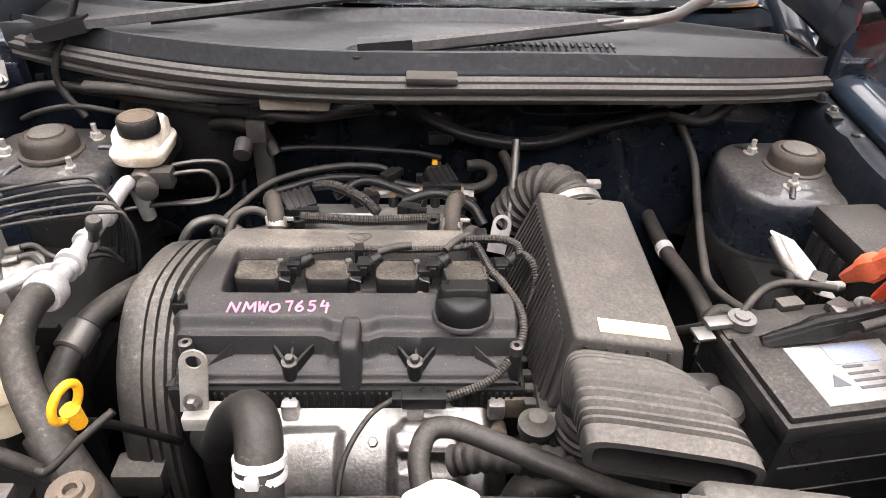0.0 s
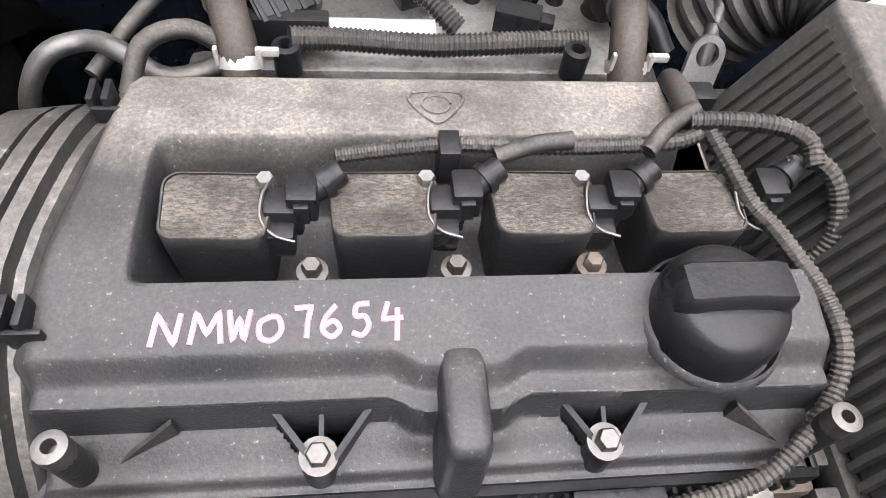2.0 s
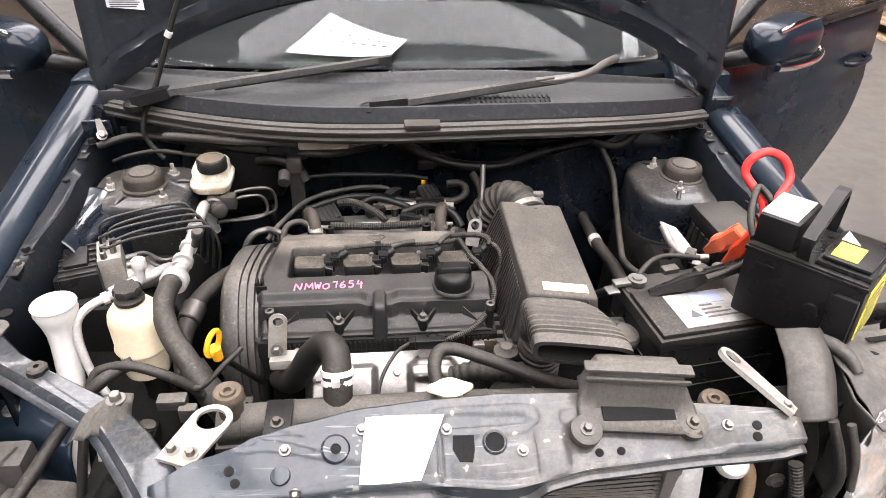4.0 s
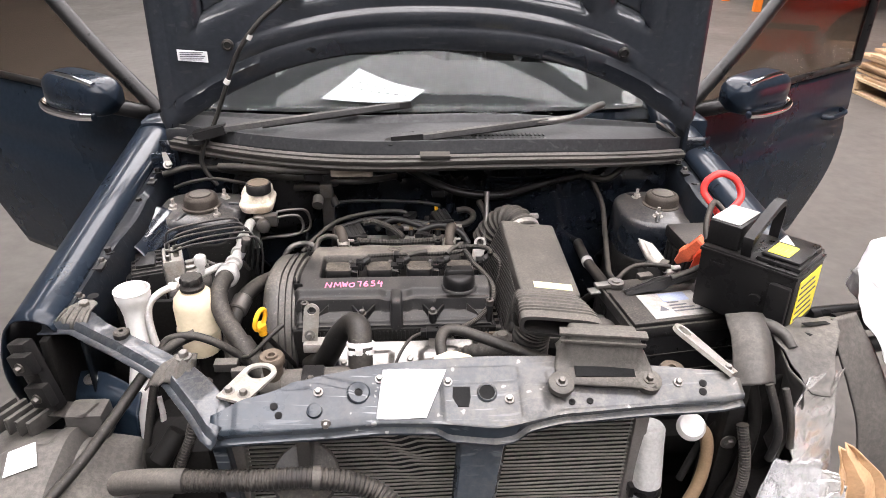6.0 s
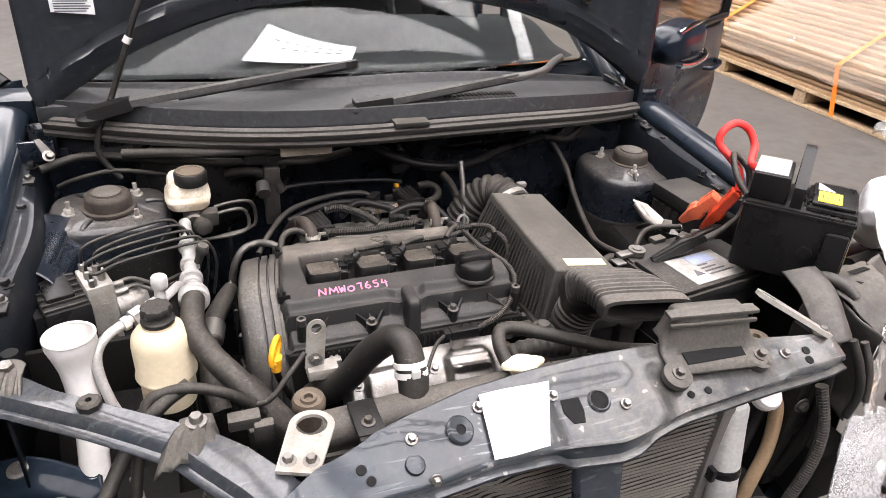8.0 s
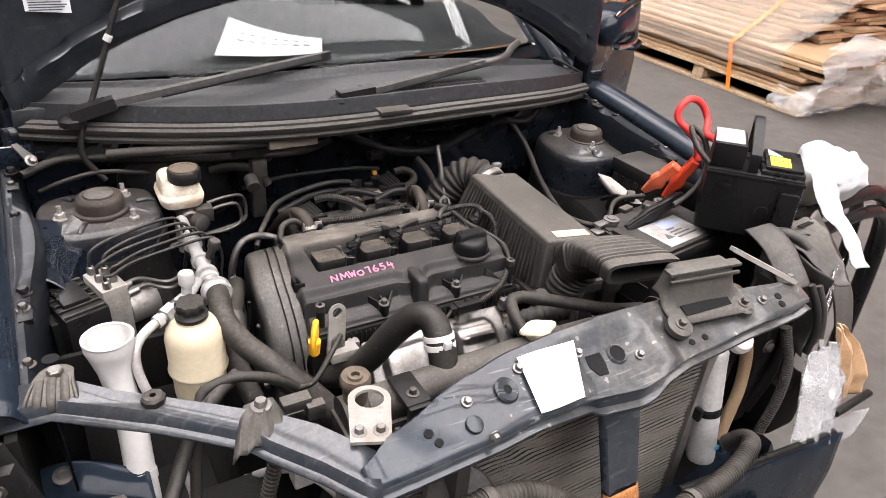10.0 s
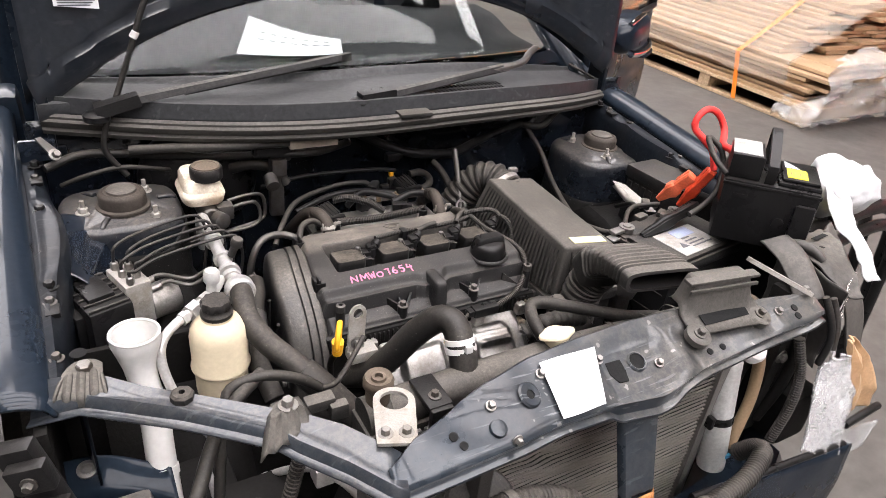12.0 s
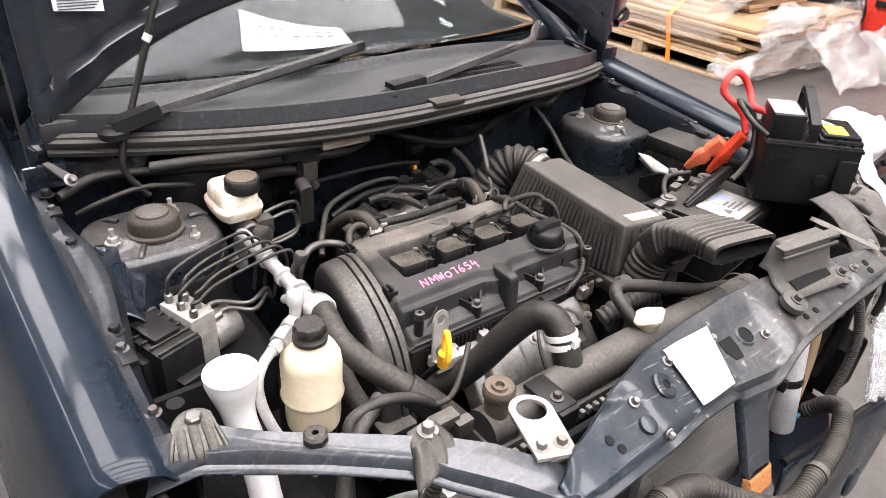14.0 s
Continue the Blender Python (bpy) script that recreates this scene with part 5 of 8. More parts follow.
def rib_side(a0, a1, c0, c1, n, wid, out):
    """Upright ribs between a lower and an upper edge."""
    r = B()
    a0, a1, c0, c1 = Vector(a0), Vector(a1), Vector(c0), Vector(c1)
    d = (a1 - a0).normalized()
    for k in range(n):
        f = (k + 0.5) / n
        p, q = a0.lerp(a1, f), c0.lerp(c1, f)
        q = p.lerp(q, 0.93)
        o = Vector(out)
        loft(r, [[p - d * wid, p + d * wid, p + d * wid * 0.7 + o, p - d * wid * 0.7 + o], [q - d * wid, q + d * wid, q + d * wid * 0.7 + o * 0.3, q - d * wid * 0.7 + o * 0.3]])
    return r
part("side_ribs", rib_side((0.150, 0.80, 0.665), (0.166, 0.51, 0.690), (0.187, 0.78, 0.798), (0.181, 0.525, 0.780), 26, 0.0028, (-0.006, 0, 0.004)), M_GREY, lid)
part("side_ribs", rib_side((0.18, 0.497, 0.69), (0.31, 0.493, 0.684), (0.19, 0.513, 0.782), (0.30, 0.508, 0.774), 5, 0.0022, (0, -0.004, 0.002)), M_PLAST, lid)
b = B()
box(b, 0.160, 0.325, 0.492, 0.835, 0.655, 0.682, 0.006, Matrix.Identity(4))
for k in range(13):
    box(b, 0.146, 0.162, 0.52 + 0.023 * k, 0.532 + 0.023 * k, 0.662, 0.676, 0.003)
part("flange", b, M_GREY, air)
part("base", box(B(), 0.175, 0.335, 0.51, 0.82, 0.42, 0.66, 0.012), M_PLAST, air)
for p in ((0.178, 0.482, 0.676), (0.225, 0.480, 0.674)):
    part("clip", box(B(), p[0] - 0.011, p[0] + 0.011, p[1], p[1] + 0.014, p[2] - 0.012, p[2] + 0.016, 0.003), M_ZINC, air)
part("label", plate(B(), [(0.2185, 0.529, 0.7796), (0.2955, 0.5245, 0.7715), (0.2965, 0.5455, 0.7722), (0.2195, 0.550, 0.7805)], (0, 0, 1), 0.0012), M_LABW, lid, "pale yellow sticker")
# bellows from the lid to the throttle
b = B()
tube(b, [(0.248, 0.79, 0.752), (0.236, 0.83, 0.770), (0.214, 0.858, 0.764), (0.190, 0.872, 0.737), (0.172, 0.880, 0.70)], 0.040, 22, ribs=0.014, depth=0.13)
bl = part("intake_bellows", b, M_RUB, air, "ribbed rubber intake bellows", smooth=30)
b = B()
lathe(b, [(0.042, -0.006), (0.042, 0.006)], (0.244, 0.808, 0.762), (-0.2, 0.9, 0.35), 28)
box(b, 0.260, 0.280, 0.812, 0.825, 0.792, 0.802, 0.002)
part("hose_clamp", b, M_ALU, bl)
# snorkel with ribs, mouth, and its bellows neck
def mouth(cx, cy, cz, w, h, yaw, pitch, n=40, p=4.6):
    m = Matrix.Translation((cx, cy, cz)) @ Matrix.Rotation(yaw, 4, "Z") @ Matrix.Rotation(pitch, 4, "X")
    out = []
    for k in range(n):
        a = 2 * math.pi * k / n
        c, s = math.cos(a), math.sin(a)
        out.append(m @ Vector((w / 2 * math.copysign(abs(c) ** (2 / p), c), 0, h / 2 * math.copysign(abs(s) ** (2 / p), s))))
    return out
b = B()
secs = []
path = [(0.220, 0.318, 0.829, 0.136, 0.038), (0.220, 0.330, 0.830, 0.136, 0.039), (0.219, 0.352, 0.830, 0.132, 0.041), (0.216, 0.382, 0.827, 0.124, 0.045), (0.213, 0.410, 0.817, 0.114, 0.052), (0.211, 0.434, 0.798, 0.104, 0.060), (0.209, 0.452, 0.768, 0.090, 0.066)]
pitches = (0.0, 0.0, -0.04, -0.12, -0.34, -0.68, -1.05)
for (q, pt) in zip(path, pitches):
    secs.append((q, pt))
rings = []
for a, c in zip(secs, secs[1:]):
    for k in range(8):
        f = k / 8
        v = [a[0][i] + (c[0][i] - a[0][i]) * f for i in range(5)]
        pt = a[1] + (c[1] - a[1]) * f
        g = 0.0 if (len(rings) < 10 or len(rings) > 40 or len(rings) % 3 < 2) else -0.0050
        rings.append(mouth(v[0], v[1], v[2], v[3] + 2 * g, v[4] + 2 * g, -0.20, pt))
inner = [mouth(0.220, 0.3175, 0.829, 0.123, 0.027, -0.20, 0.0), mouth(0.219, 0.350, 0.829, 0.116, 0.027, -0.20, 0.0), mouth(0.214, 0.405, 0.814, 0.09, 0.030, -0.20, -0.4)]
loft(b, [inner[0]] + rings, False)
throat = loft(B(), [[Vector(p) + Vector((0, 0.0005, 0)) for p in r] for r in inner[::-1]], False)
sn = part("snorkel", b, M_GREY, air, "ribbed dusty air intake snorkel", smooth=24)
# inside gets black plastic to paint the shade within the mouth
part("throat", throat, M_CLEAN, sn, "open mouth with its shade painted black")
b = B()
tube(b, [(0.220, 0.455, 0.762), (0.213, 0.468, 0.735), (0.208, 0.475, 0.70), (0.208, 0.478, 0.64)], 0.037, 24, ribs=0.012, depth=0.07)
part("snorkel_neck", b, M_GREY, sn, smooth=40)
b = B()
lathe(b, [(0.017, 0), (0.020, 0.006), (0.020, 0.016), (0.013, 0.020), (0.010, 0.026), (0.004, 0.027)], (0.150, 0.470, 0.688))
cyl(b, (0.150, 0.470, 0.60), (0.150, 0.470, 0.69), 0.016)
part("rubber_mount", b, M_GREY, air)

# ---- battery ----
bat = thing("battery", (0.485, 0.53, 0.45), "black car battery with a white label", "battery")
R = Matrix.Translation((0.390, 0.426, 0)) @ Matrix.Rotation(radians(8), 4, "Z")
b = B()
box(b, 0.003, 0.232, 0.003, 0.172, 0.50, 0.722, 0.006, R)
case = part("case", b, M_CLEAN, bat, "black battery case")
for k in range(4):
    part("case_rib", box(B(), 0.001, 0.004, 0.012, 0.163, 0.54 + 0.045 * k, 0.5425 + 0.045 * k, 0.0005, R), M_PLAST, case)
    part("case_rib", box(B(), 0.012, 0.223, 0.001, 0.004, 0.54 + 0.045 * k, 0.5425 + 0.045 * k, 0.0005, R), M_PLAST, case)
b = B()
box(b, 0.0, 0.235, 0.0, 0.175, 0.720, 0.744, 0.005, R)
box(b, 0.005, 0.230, 0.005, 0.125, 0.742, 0.753, 0.004, R)
lidb = part("lid", b, M_PLAST, bat)
part("label", box(B(), 0.052, 0.172, 0.014, 0.098, 0.753, 0.7543, 0, R), M_LABGREY, lidb, "soiled white printed battery label")
part("label_panel", box(B(), 0.095, 0.150, 0.066, 0.094, 0.7544, 0.7552, 0, R), material("blue_grey_print", (0.32, 0.36, 0.50), 0.5, bump=0.0), lidb)
b = B()
plate(b, [R @ Vector(p) for p in ((0.072, 0.036, 0.7545), (0.092, 0.036, 0.7545), (0.082, 0.053, 0.7545))], (0, 0, 1), 0.0008)
for k in range(4):
    box(b, 0.100, 0.160 - 0.012 * k, 0.030 + 0.010 * k, 0.0335 + 0.010 * k, 0.7544, 0.7551, 0, R)
part("print_bar", b, M_INK, lidb)
part("terminal_shelf", box(B(), 0.005, 0.230, 0.128, 0.172, 0.742, 0.747, 0.003, R), M_PLAST, lidb)
for tx in (0.030, 0.195):
    b = B()
    lathe(b, [(0.010, 0), (0.009, 0.016), (0.0085, 0.017)], R @ Vector((tx, 0.148, 0.746)))
    lathe(b, [(0.016, 0.004), (0.016, 0.014)], R @ Vector((tx, 0.148, 0.746)))
    box(b, tx - 0.045, tx - 0.012, 0.140, 0.158, 0.750, 0.758, 0.003, R)
    box(b, tx - 0.062, tx - 0.040, 0.128, 0.150, 0.746, 0.750, 0.001, R)
    part("terminal_clamp", b, M_ZINC, bat, "corroded zinc terminal clamp")
part("tray", box(B(), 0.38, 0.60, 0.40, 0.68, 0.45, 0.50, 0.006), M_DARK, bat)
b = B()
tube(b, [(0.40, 0.585, 0.755), (0.44, 0.62, 0.765), (0.48, 0.635, 0.765), (0.53, 0.62, 0.768)], 0.0052, 8)
tube(b, [(0.48, 0.635, 0.760), (0.50, 0.67, 0.75), (0.52, 0.73, 0.71)], 0.0052, 8)
tube(b, [(0.38, 0.58, 0.745), (0.365, 0.62, 0.70), (0.36, 0.70, 0.62)], 0.008, 8)
part("battery_lead", b, M_RUB, bat)

# ---- fuse box ----
fuse = thing("fuse_box", (0.61, 0.73, 0.60), "black under-hood fuse box with a flat lid", "fuse box")
R = Matrix.Translation((0.632, 0.722, 0.020)) @ Matrix.Rotation(radians(4), 4, "Z")
b = B()
box(b, -0.050, 0.050, -0.055, 0.055, 0.58, 0.742, 0.006, R)
fcase = part("case", b, M_PLAST, fuse)
for k in range(5):
    part("case_rib", box(B(), -0.053, -0.049, -0.048 + 0.021 * k, -0.036 + 0.021 * k, 0.64, 0.735, 0.001, R), M_PLAST, fcase)
part("lid", box(B(), -0.055, 0.055, -0.060, 0.060, 0.742, 0.772, 0.006, R), M_PLAST, fuse, "flat black lid")
b = B()
plate(b, [(0.495, 0.735, 0.775), (0.51, 0.70, 0.755), (0.53, 0.65, 0.735), (0.55, 0.64, 0.735), (0.54, 0.69, 0.75), (0.525, 0.725, 0.765)], (0.6, 0.3, 0.7), 0.003)
tube(b, [(0.50, 0.73, 0.77), (0.515, 0.69, 0.745), (0.545, 0.665, 0.738), (0.57, 0.66, 0.74)], 0.008, 8)
part("bracket", b, M_ALU, fuse)

# ---- jump starter ----
js = thing("jump_starter", (0.605, 0.40, 0.79), "black portable jump starter with yellow labels", "jump starter")
JM = Matrix.Translation((0.611, 0.446, 0.850)) @ Matrix.Rotation(radians(-50), 4, "Z") @ Matrix.Rotation(radians(-2), 4, "Y")
b = B()
box(b, -0.083, 0.090, -0.064, 0.064, -0.072, 0.056, 0.008, JM)
box(b, -0.084, 0.091, -0.065, 0.065, 0.044, 0.051, 0.002, JM)
box(b, -0.062, -0.034, -0.0655, -0.063, 0.02, 0.03, 0.001, JM)
jb = part("case", b, M_CLEAN, js, "black moulded case")
part("socket_cover", box(B(), 0.050, 0.086, -0.074, -0.062, -0.05, 0.030, 0.004, JM), M_CLEAN, jb)
part("knob", lathe(B(), [(0.012, 0), (0.011, 0.006)], JM @ Vector((0.030, -0.063, -0.015)), JM.to_3x3() @ Vector((0, -1, 0)), 20), M_CLEAN, jb)
cp = part("end_cap", box(B(), -0.080, -0.020, -0.055, 0.040, 0.056, 0.104, 0.006, JM), M_CLEAN, js)
part("cap_label", box(B(), -0.079, -0.027, -0.049, 0.034, 0.1042, 0.1054, 0, JM), M_LABGREY, cp, "plain pale grey top sticker")
b = B()
box(b, 0.012, 0.089, -0.056, 0.058, 0.052, 0.064, 0.006, JM)
box(b, 0.018, 0.084, -0.050, 0.052, 0.064, 0.071, 0.004, JM)
tp = part("top_panel", b, M_CLEAN, js)
lb = part("warning_label", box(B(), 0.026, 0.062, -0.042, 0.005, 0.0712, 0.0724, 0, JM), M_LABY, tp, "yellow warning label")
b = B()
for k in range(4):
    box(b, 0.032 + 0.008 * k, 0.0335 + 0.008 * k, -0.028, -0.012, 0.0724, 0.0728, 0, JM)
part("print_bars", b, M_INK, lb)
part("small_sticker", plate(B(), [JM @ Vector(q) for q in ((0.024, 0.012, 0.0712), (0.05, 0.012, 0.0712), (0.024, 0.045, 0.0712))], (0, 0, 1), 0.001), M_PAPER, tp)
lb = part("side_label", box(B(), 0.0902, 0.0914, -0.045, 0.050, -0.055, 0.035, 0, JM), M_LABY, jb, "large yellow warning label")
b = B()
for k in range(6):
    box(b, 0.0915, 0.0920, -0.038, 0.040 - 0.008 * (k % 3), -0.045 + 0.013 * k, -0.041 + 0.013 * k, 0, JM)
part("print_bars", b, M_INK, lb)
b = B()
rows = []
for q in smooth_path([(-0.004, -0.058, 0.055), (-0.004, -0.060, 0.080), (-0.004, -0.045, 0.092), (-0.004, 0.045, 0.125), (-0.004, 0.066, 0.118), (-0.004, 0.066, 0.09), (-0.004, 0.060, 0.055)], 0.008):
    rows.append([JM @ (q + Vector(o)) for o in ((-0.009, 0.002, -0.006), (0.009, 0.002, -0.006), (0.009, 0.0, 0.006), (-0.009, 0.0, 0.006))])
loft(b, rows)
part("carry_handle", b, M_CLEAN, js, smooth=30)
b = B()
tube(b, [(0.556, 0.485, 0.930), (0.580, 0.525, 0.928), (0.600, 0.562, 0.924), (0.632, 0.594, 0.940), (0.624, 0.612, 0.968), (0.594, 0.618, 0.980), (0.568, 0.617, 0.966), (0.563, 0.613, 0.944), (0.575, 0.592, 0.925), (0.585, 0.570, 0.905), (0.580, 0.550, 0.872)], 0.0072, 10)
part("red_cable", b, M_REDC, js, "red jump lead cable")
b = B()
tube(b, [(0.520, 0.475, 0.905), (0.535, 0.520, 0.915), (0.560, 0.565, 0.930), (0.575, 0.580, 0.935), (0.590, 0.555, 0.915), (0.585, 0.535, 0.88), (0.560, 0.515, 0.845), (0.520, 0.505, 0.825), (0.478, 0.500, 0.812)], 0.0058, 10)
part("black_cable", b, M_RUB, js, "black jump lead cable")

# jump lead clamps, gripping the battery's terminals
def jaw_clamp(arms, mat, label, axis):
    """Lever arms with a flared jaw and a ribbed grip, joined by a pivot spring."""
    t = thing("jump_lead_clamp", arms[0][1], label, "clamp")
    mids = []
    for tail, nose, wide, m in arms:
        A, N = Vector(tail), Vector(nose)
        d = (N - A).normalized()
        s = d.cross(Vector(axis)).normalized()
        u = s.cross(d)
        rows = []
        for f, w_, h_ in ((0.0, 0.60, 0.007), (0.03, 0.80, 0.010), (0.30, 0.88, 0.011), (0.42, 0.80, 0.010), (0.47, 1.05, 0.012), (0.62, 1.15, 0.012), (0.72, 0.80, 0.009), (0.92, 0.55, 0.006), (1.0, 0.42, 0.004)):
            c = A.lerp(N, f)
            rows.append([c + s * wide * w_ * a + u * h_ * q for a, q in ((-1, -0.6), (-0.7, -1), (0.7, -1), (1, -0.6), (1, 0.6), (0.7, 1), (-0.7, 1), (-1, 0.6))])
        jw = part("jaw", loft(B(), rows), m, t, smooth=35)
        for k in range(4):
            c = A.lerp(N, 0.07 + 0.085 * k)
            part("grip_rib", cyl(B(), c - s * wide * 0.92 + u * 0.006, c + s * wide * 0.92 + u * 0.006, 0.0062, seg=8), m, jw)
        mids.append(A.lerp(N, 0.55))
    part("spring", cyl(B(), mids[0], mids[-1] + Vector((0.004, 0, 0.004)), 0.006), M_ZINC, t)
    return t


M_ORED = material("orange_red_plastic", (0.80, 0.17, 0.08), 0.42, dust=0.06, scale=40, bump=0.1)
jaw_clamp((((0.579, 0.551, 0.872), (0.566, 0.600, 0.770), 0.012, M_RED), ((0.572, 0.588, 0.845), (0.553, 0.646, 0.765), 0.015, M_ORED)), M_RED, "red plastic jump lead clamp on the battery terminal", (0.5, 0.75, -0.3))
jaw_clamp((((0.565, 0.555, 0.795), (0.409, 0.543, 0.755), 0.0105, M_CLEAN), ((0.560, 0.553, 0.790), (0.409, 0.538, 0.752), 0.0095, M_CLEAN)), M_CLEAN, "black plastic jump lead clamp on the battery terminal", (0.5, 0.75, -0.3))
for at, w, tilt in (((0.530, 0.606, 0.752), 0.014, 0.5), ((0.473, 0.612, 0.750), 0.016, 0.2), ((0.532, 0.659, 0.752), 0.013, 0.9)):
    b = B()
    box(b, -w, w, -0.009, 0.009, -0.012, 0.006, 0.003, Matrix.Translation(at) @ Matrix.Rotation(tilt, 4, "Z"))
    part("terminal_fuse", b, M_GREY, bat, "dusty grey terminal fuse cover")


# ---- front panel over the radiator ----
def lerp_table(tab, x):
    for (a, *p), (c, *q) in zip(tab, tab[1:]):
        if x <= c:
            f = max(0, (x - a) / (c - a))
            f = f * f * (3 - 2 * f) * 0.4 + f * 0.6
            return [u + (v - u) * f for u, v in zip(p, q)]
    return list(tab[-1][1:])


# x: rear edge y, rear z, front edge y, front z
SLAM = [(-0.326, 0.182, 0.786, 0.164, 0.768), (-0.278, 0.206, 0.796, 0.162, 0.773), (-0.158, 0.244, 0.808, 0.166, 0.774), (-0.078, 0.262, 0.810, 0.174, 0.773), (0.010, 0.270, 0.811, 0.176, 0.767),
        (0.098, 0.273, 0.812, 0.166, 0.764), (0.205, 0.268, 0.812, 0.180, 0.776), (0.36, 0.240, 0.808, 0.186, 0.782), (0.45, 0.230, 0.804, 0.186, 0.784), (0.485, 0.215, 0.798, 0.190, 0.786)]


def slam_top(x, f):
    """A place on the panel's top, f from the rear edge (0) to the front edge (1)."""
    yr, zr, yf, zf = lerp_table(SLAM, x)
    d = 0.012 * (ss(0.008, 0.025, x) - ss(0.128, 0.15, x)) * ss(0.2, 0.34, f) * 0.7
    d += 0.006 * (ss(0.165, 0.185, x) - ss(0.36, 0.38, x)) * ss(0.3, 0.4, f)
    crease = 0.004 * math.exp(-((x + 0.215 - 0.2 * f) / 0.012) ** 2)
    return Vector((x, yr + (yf - yr) * f, zr + (zf - zr) * f - d + crease * (1 - f)))


b = B()
rows = []
for i in range(101):
    x = -0.326 + 0.811 * i / 100
    yr, zr, yf, zf = lerp_table(SLAM, x)
    low = 0.016 + 0.014 * (ss(0.0, 0.03, x) - ss(0.12, 0.15, x)) - 0.004 * ss(0.4, 0.5, x)
    ring = [Vector((x, yr + 0.004, zr - 0.030)), Vector((x, yr + 0.003, zr - 0.004))]
    ring += [slam_top(x, f) for f in (0.02, 0.1, 0.2, 0.3, 0.4, 0.5, 0.6, 0.7, 0.8, 0.9, 0.97)]
    ring += [Vector((x, yf - 0.002, zf - 0.006)), Vector((x, yf + 0.002, zf - low)), Vector((x, yf - 0.008, zf - low - 0.003)), Vector((x, yf - 0.009, zf - low - 0.006))]
    rows.append(ring)
loft(b, rows, False, False)
slam = solid(part("radiator_panel", b, M_SLAM, car, "scuffed bent dark blue panel over the radiator"), 0.003)


def on_slam(x, f, lift=0.0):
    p = slam_top(x, f)
    t, s = (slam_top(x, f + 0.05) - p), (slam_top(x + 0.01, f) - p)
    n = t.cross(s).normalized()
    if n.z < 0:
        n = -n
    return p + n * lift, n


# near-black discs and plates on the surface paint the shade inside holes
M_CAVITY_SHADE = material("painted_cavity_shade", (0.006, 0.006, 0.006), 0.9, bump=0.0)
for x, f, r, rim in ((-0.112, 0.50, 0.0065, 0.018), (0.086, 0.50, 0.0125, 0.016), (-0.236, 0.45, 0.0060, 0), (-0.228, 0.70, 0.0055, 0), (0.215, 0.82, 0.0052, 0), (0.243, 0.82, 0.0052, 0), (0.424, 0.50, 0.006, 0), (0.420, 0.78, 0.006, 0)):
    p, n = on_slam(x, f, 0.0012)
    if rim:
        part("hole_rim", lathe(B(), [(r, 0.0), (r, 0.0022), (rim * 0.85, 0.0026), (rim, 0.0002)], p, n, 24, caps=False), M_SLAM, slam)
    part("hole", lathe(B(), [(r, -0.004), (r, 0.0004), (r * 0.5, 0.0006)], p, n, 20), M_CAVITY_SHADE, slam)
b = B()
q = [on_slam(x, f, 0.0004)[0] for x, f in ((0.034, 0.42), (0.060, 0.42), (0.060, 0.58), (0.056, 0.72), (0.040, 0.72), (0.032, 0.58))]
plate(b, q, (0, 0, 1), 0.0012)
part("latch_hole_shade", b, M_CAVITY_SHADE, slam)
for x, f in ((0.026, 0.34), (0.120, 0.62), (-0.080, 0.30), (-0.172, 0.36), (-0.158, 1.0), (0.385, 0.5)):
    p, n = on_slam(x, min(f, 0.97), 0.001)
    part("bolt", hexbolt(B(), p, n if f < 1 else (0, -1, 0), r=0.0052, h=0.005, washer=1.4), M_ZINC, slam)
p, n = on_slam(-0.176, 0.72, 0.001)
part("rubber_bung", lathe(B(), [(0.012, 0), (0.011, 0.004), (0.006, 0.006)], p, n, 20), M_SLAM, slam)

# side strut to the wing
b = B()
rows = []
for x, yr, zr, yl, zl in ((-0.655, 0.470, 0.794, 0.423, 0.790), (-0.60, 0.455, 0.800, 0.418, 0.793), (-0.55, 0.402, 0.805, 0.378, 0.799), (-0.50, 0.366, 0.805, 0.344, 0.799), (-0.45, 0.340, 0.796, 0.314, 0.790), (-0.408, 0.320, 0.786, 0.288, 0.781),
                          (-0.388, 0.306, 0.786, 0.265, 0.775), (-0.348, 0.262, 0.790, 0.210, 0.778), (-0.318, 0.226, 0.784, 0.166, 0.776), (-0.300, 0.204, 0.780, 0.152, 0.770)):
    a, c = Vector((x, yr, zr)), Vector((x - 0.012, yl, zl))
    m = a.lerp(c, 0.62)
    rows.append([a + Vector((0.004, 0.004, -0.024)), a + Vector((0.002, 0.002, -0.003)), a, a.lerp(c, 0.3), m, c + Vector((0, 0.004, 0.003)), c + Vector((-0.001, 0.0, -0.001)), c + Vector((-0.003, -0.003, -0.010)), c + Vector((-0.008, -0.012, -0.012))])
loft(b, rows, False, False)
strut = solid(part("side_strut", b, M_STRUT, slam, "dusty painted steel side strut"), 0.003)
def fan_bracket(u, v):
    a = radians(15 + 150 * u)
    back = Vector((-0.607 - 0.019 * math.cos(a) * -1, 0.459 + 0.019 * math.sin(a), 0.800))
    front = Vector((-0.586 - 0.060 * u, 0.410 + 0.016 * u, 0.791))
    p = back.lerp(front, v)
    rib = 0.0045 * max(0.0, math.cos(u * math.pi * 8)) ** 2 * ss(0.30, 0.55, v)
    return p + Vector((0, 0, rib + 0.006 * math.sin(math.pi * v) - 0.012 * ss(0.93, 1.0, v)))


solid(part("wing_bracket", field(B(), 0, 1, 0, 1, 48, 20, fan_bracket), M_DUCT, slam, "grey bracket with moulded fan ribs", smooth=60), 0.004)
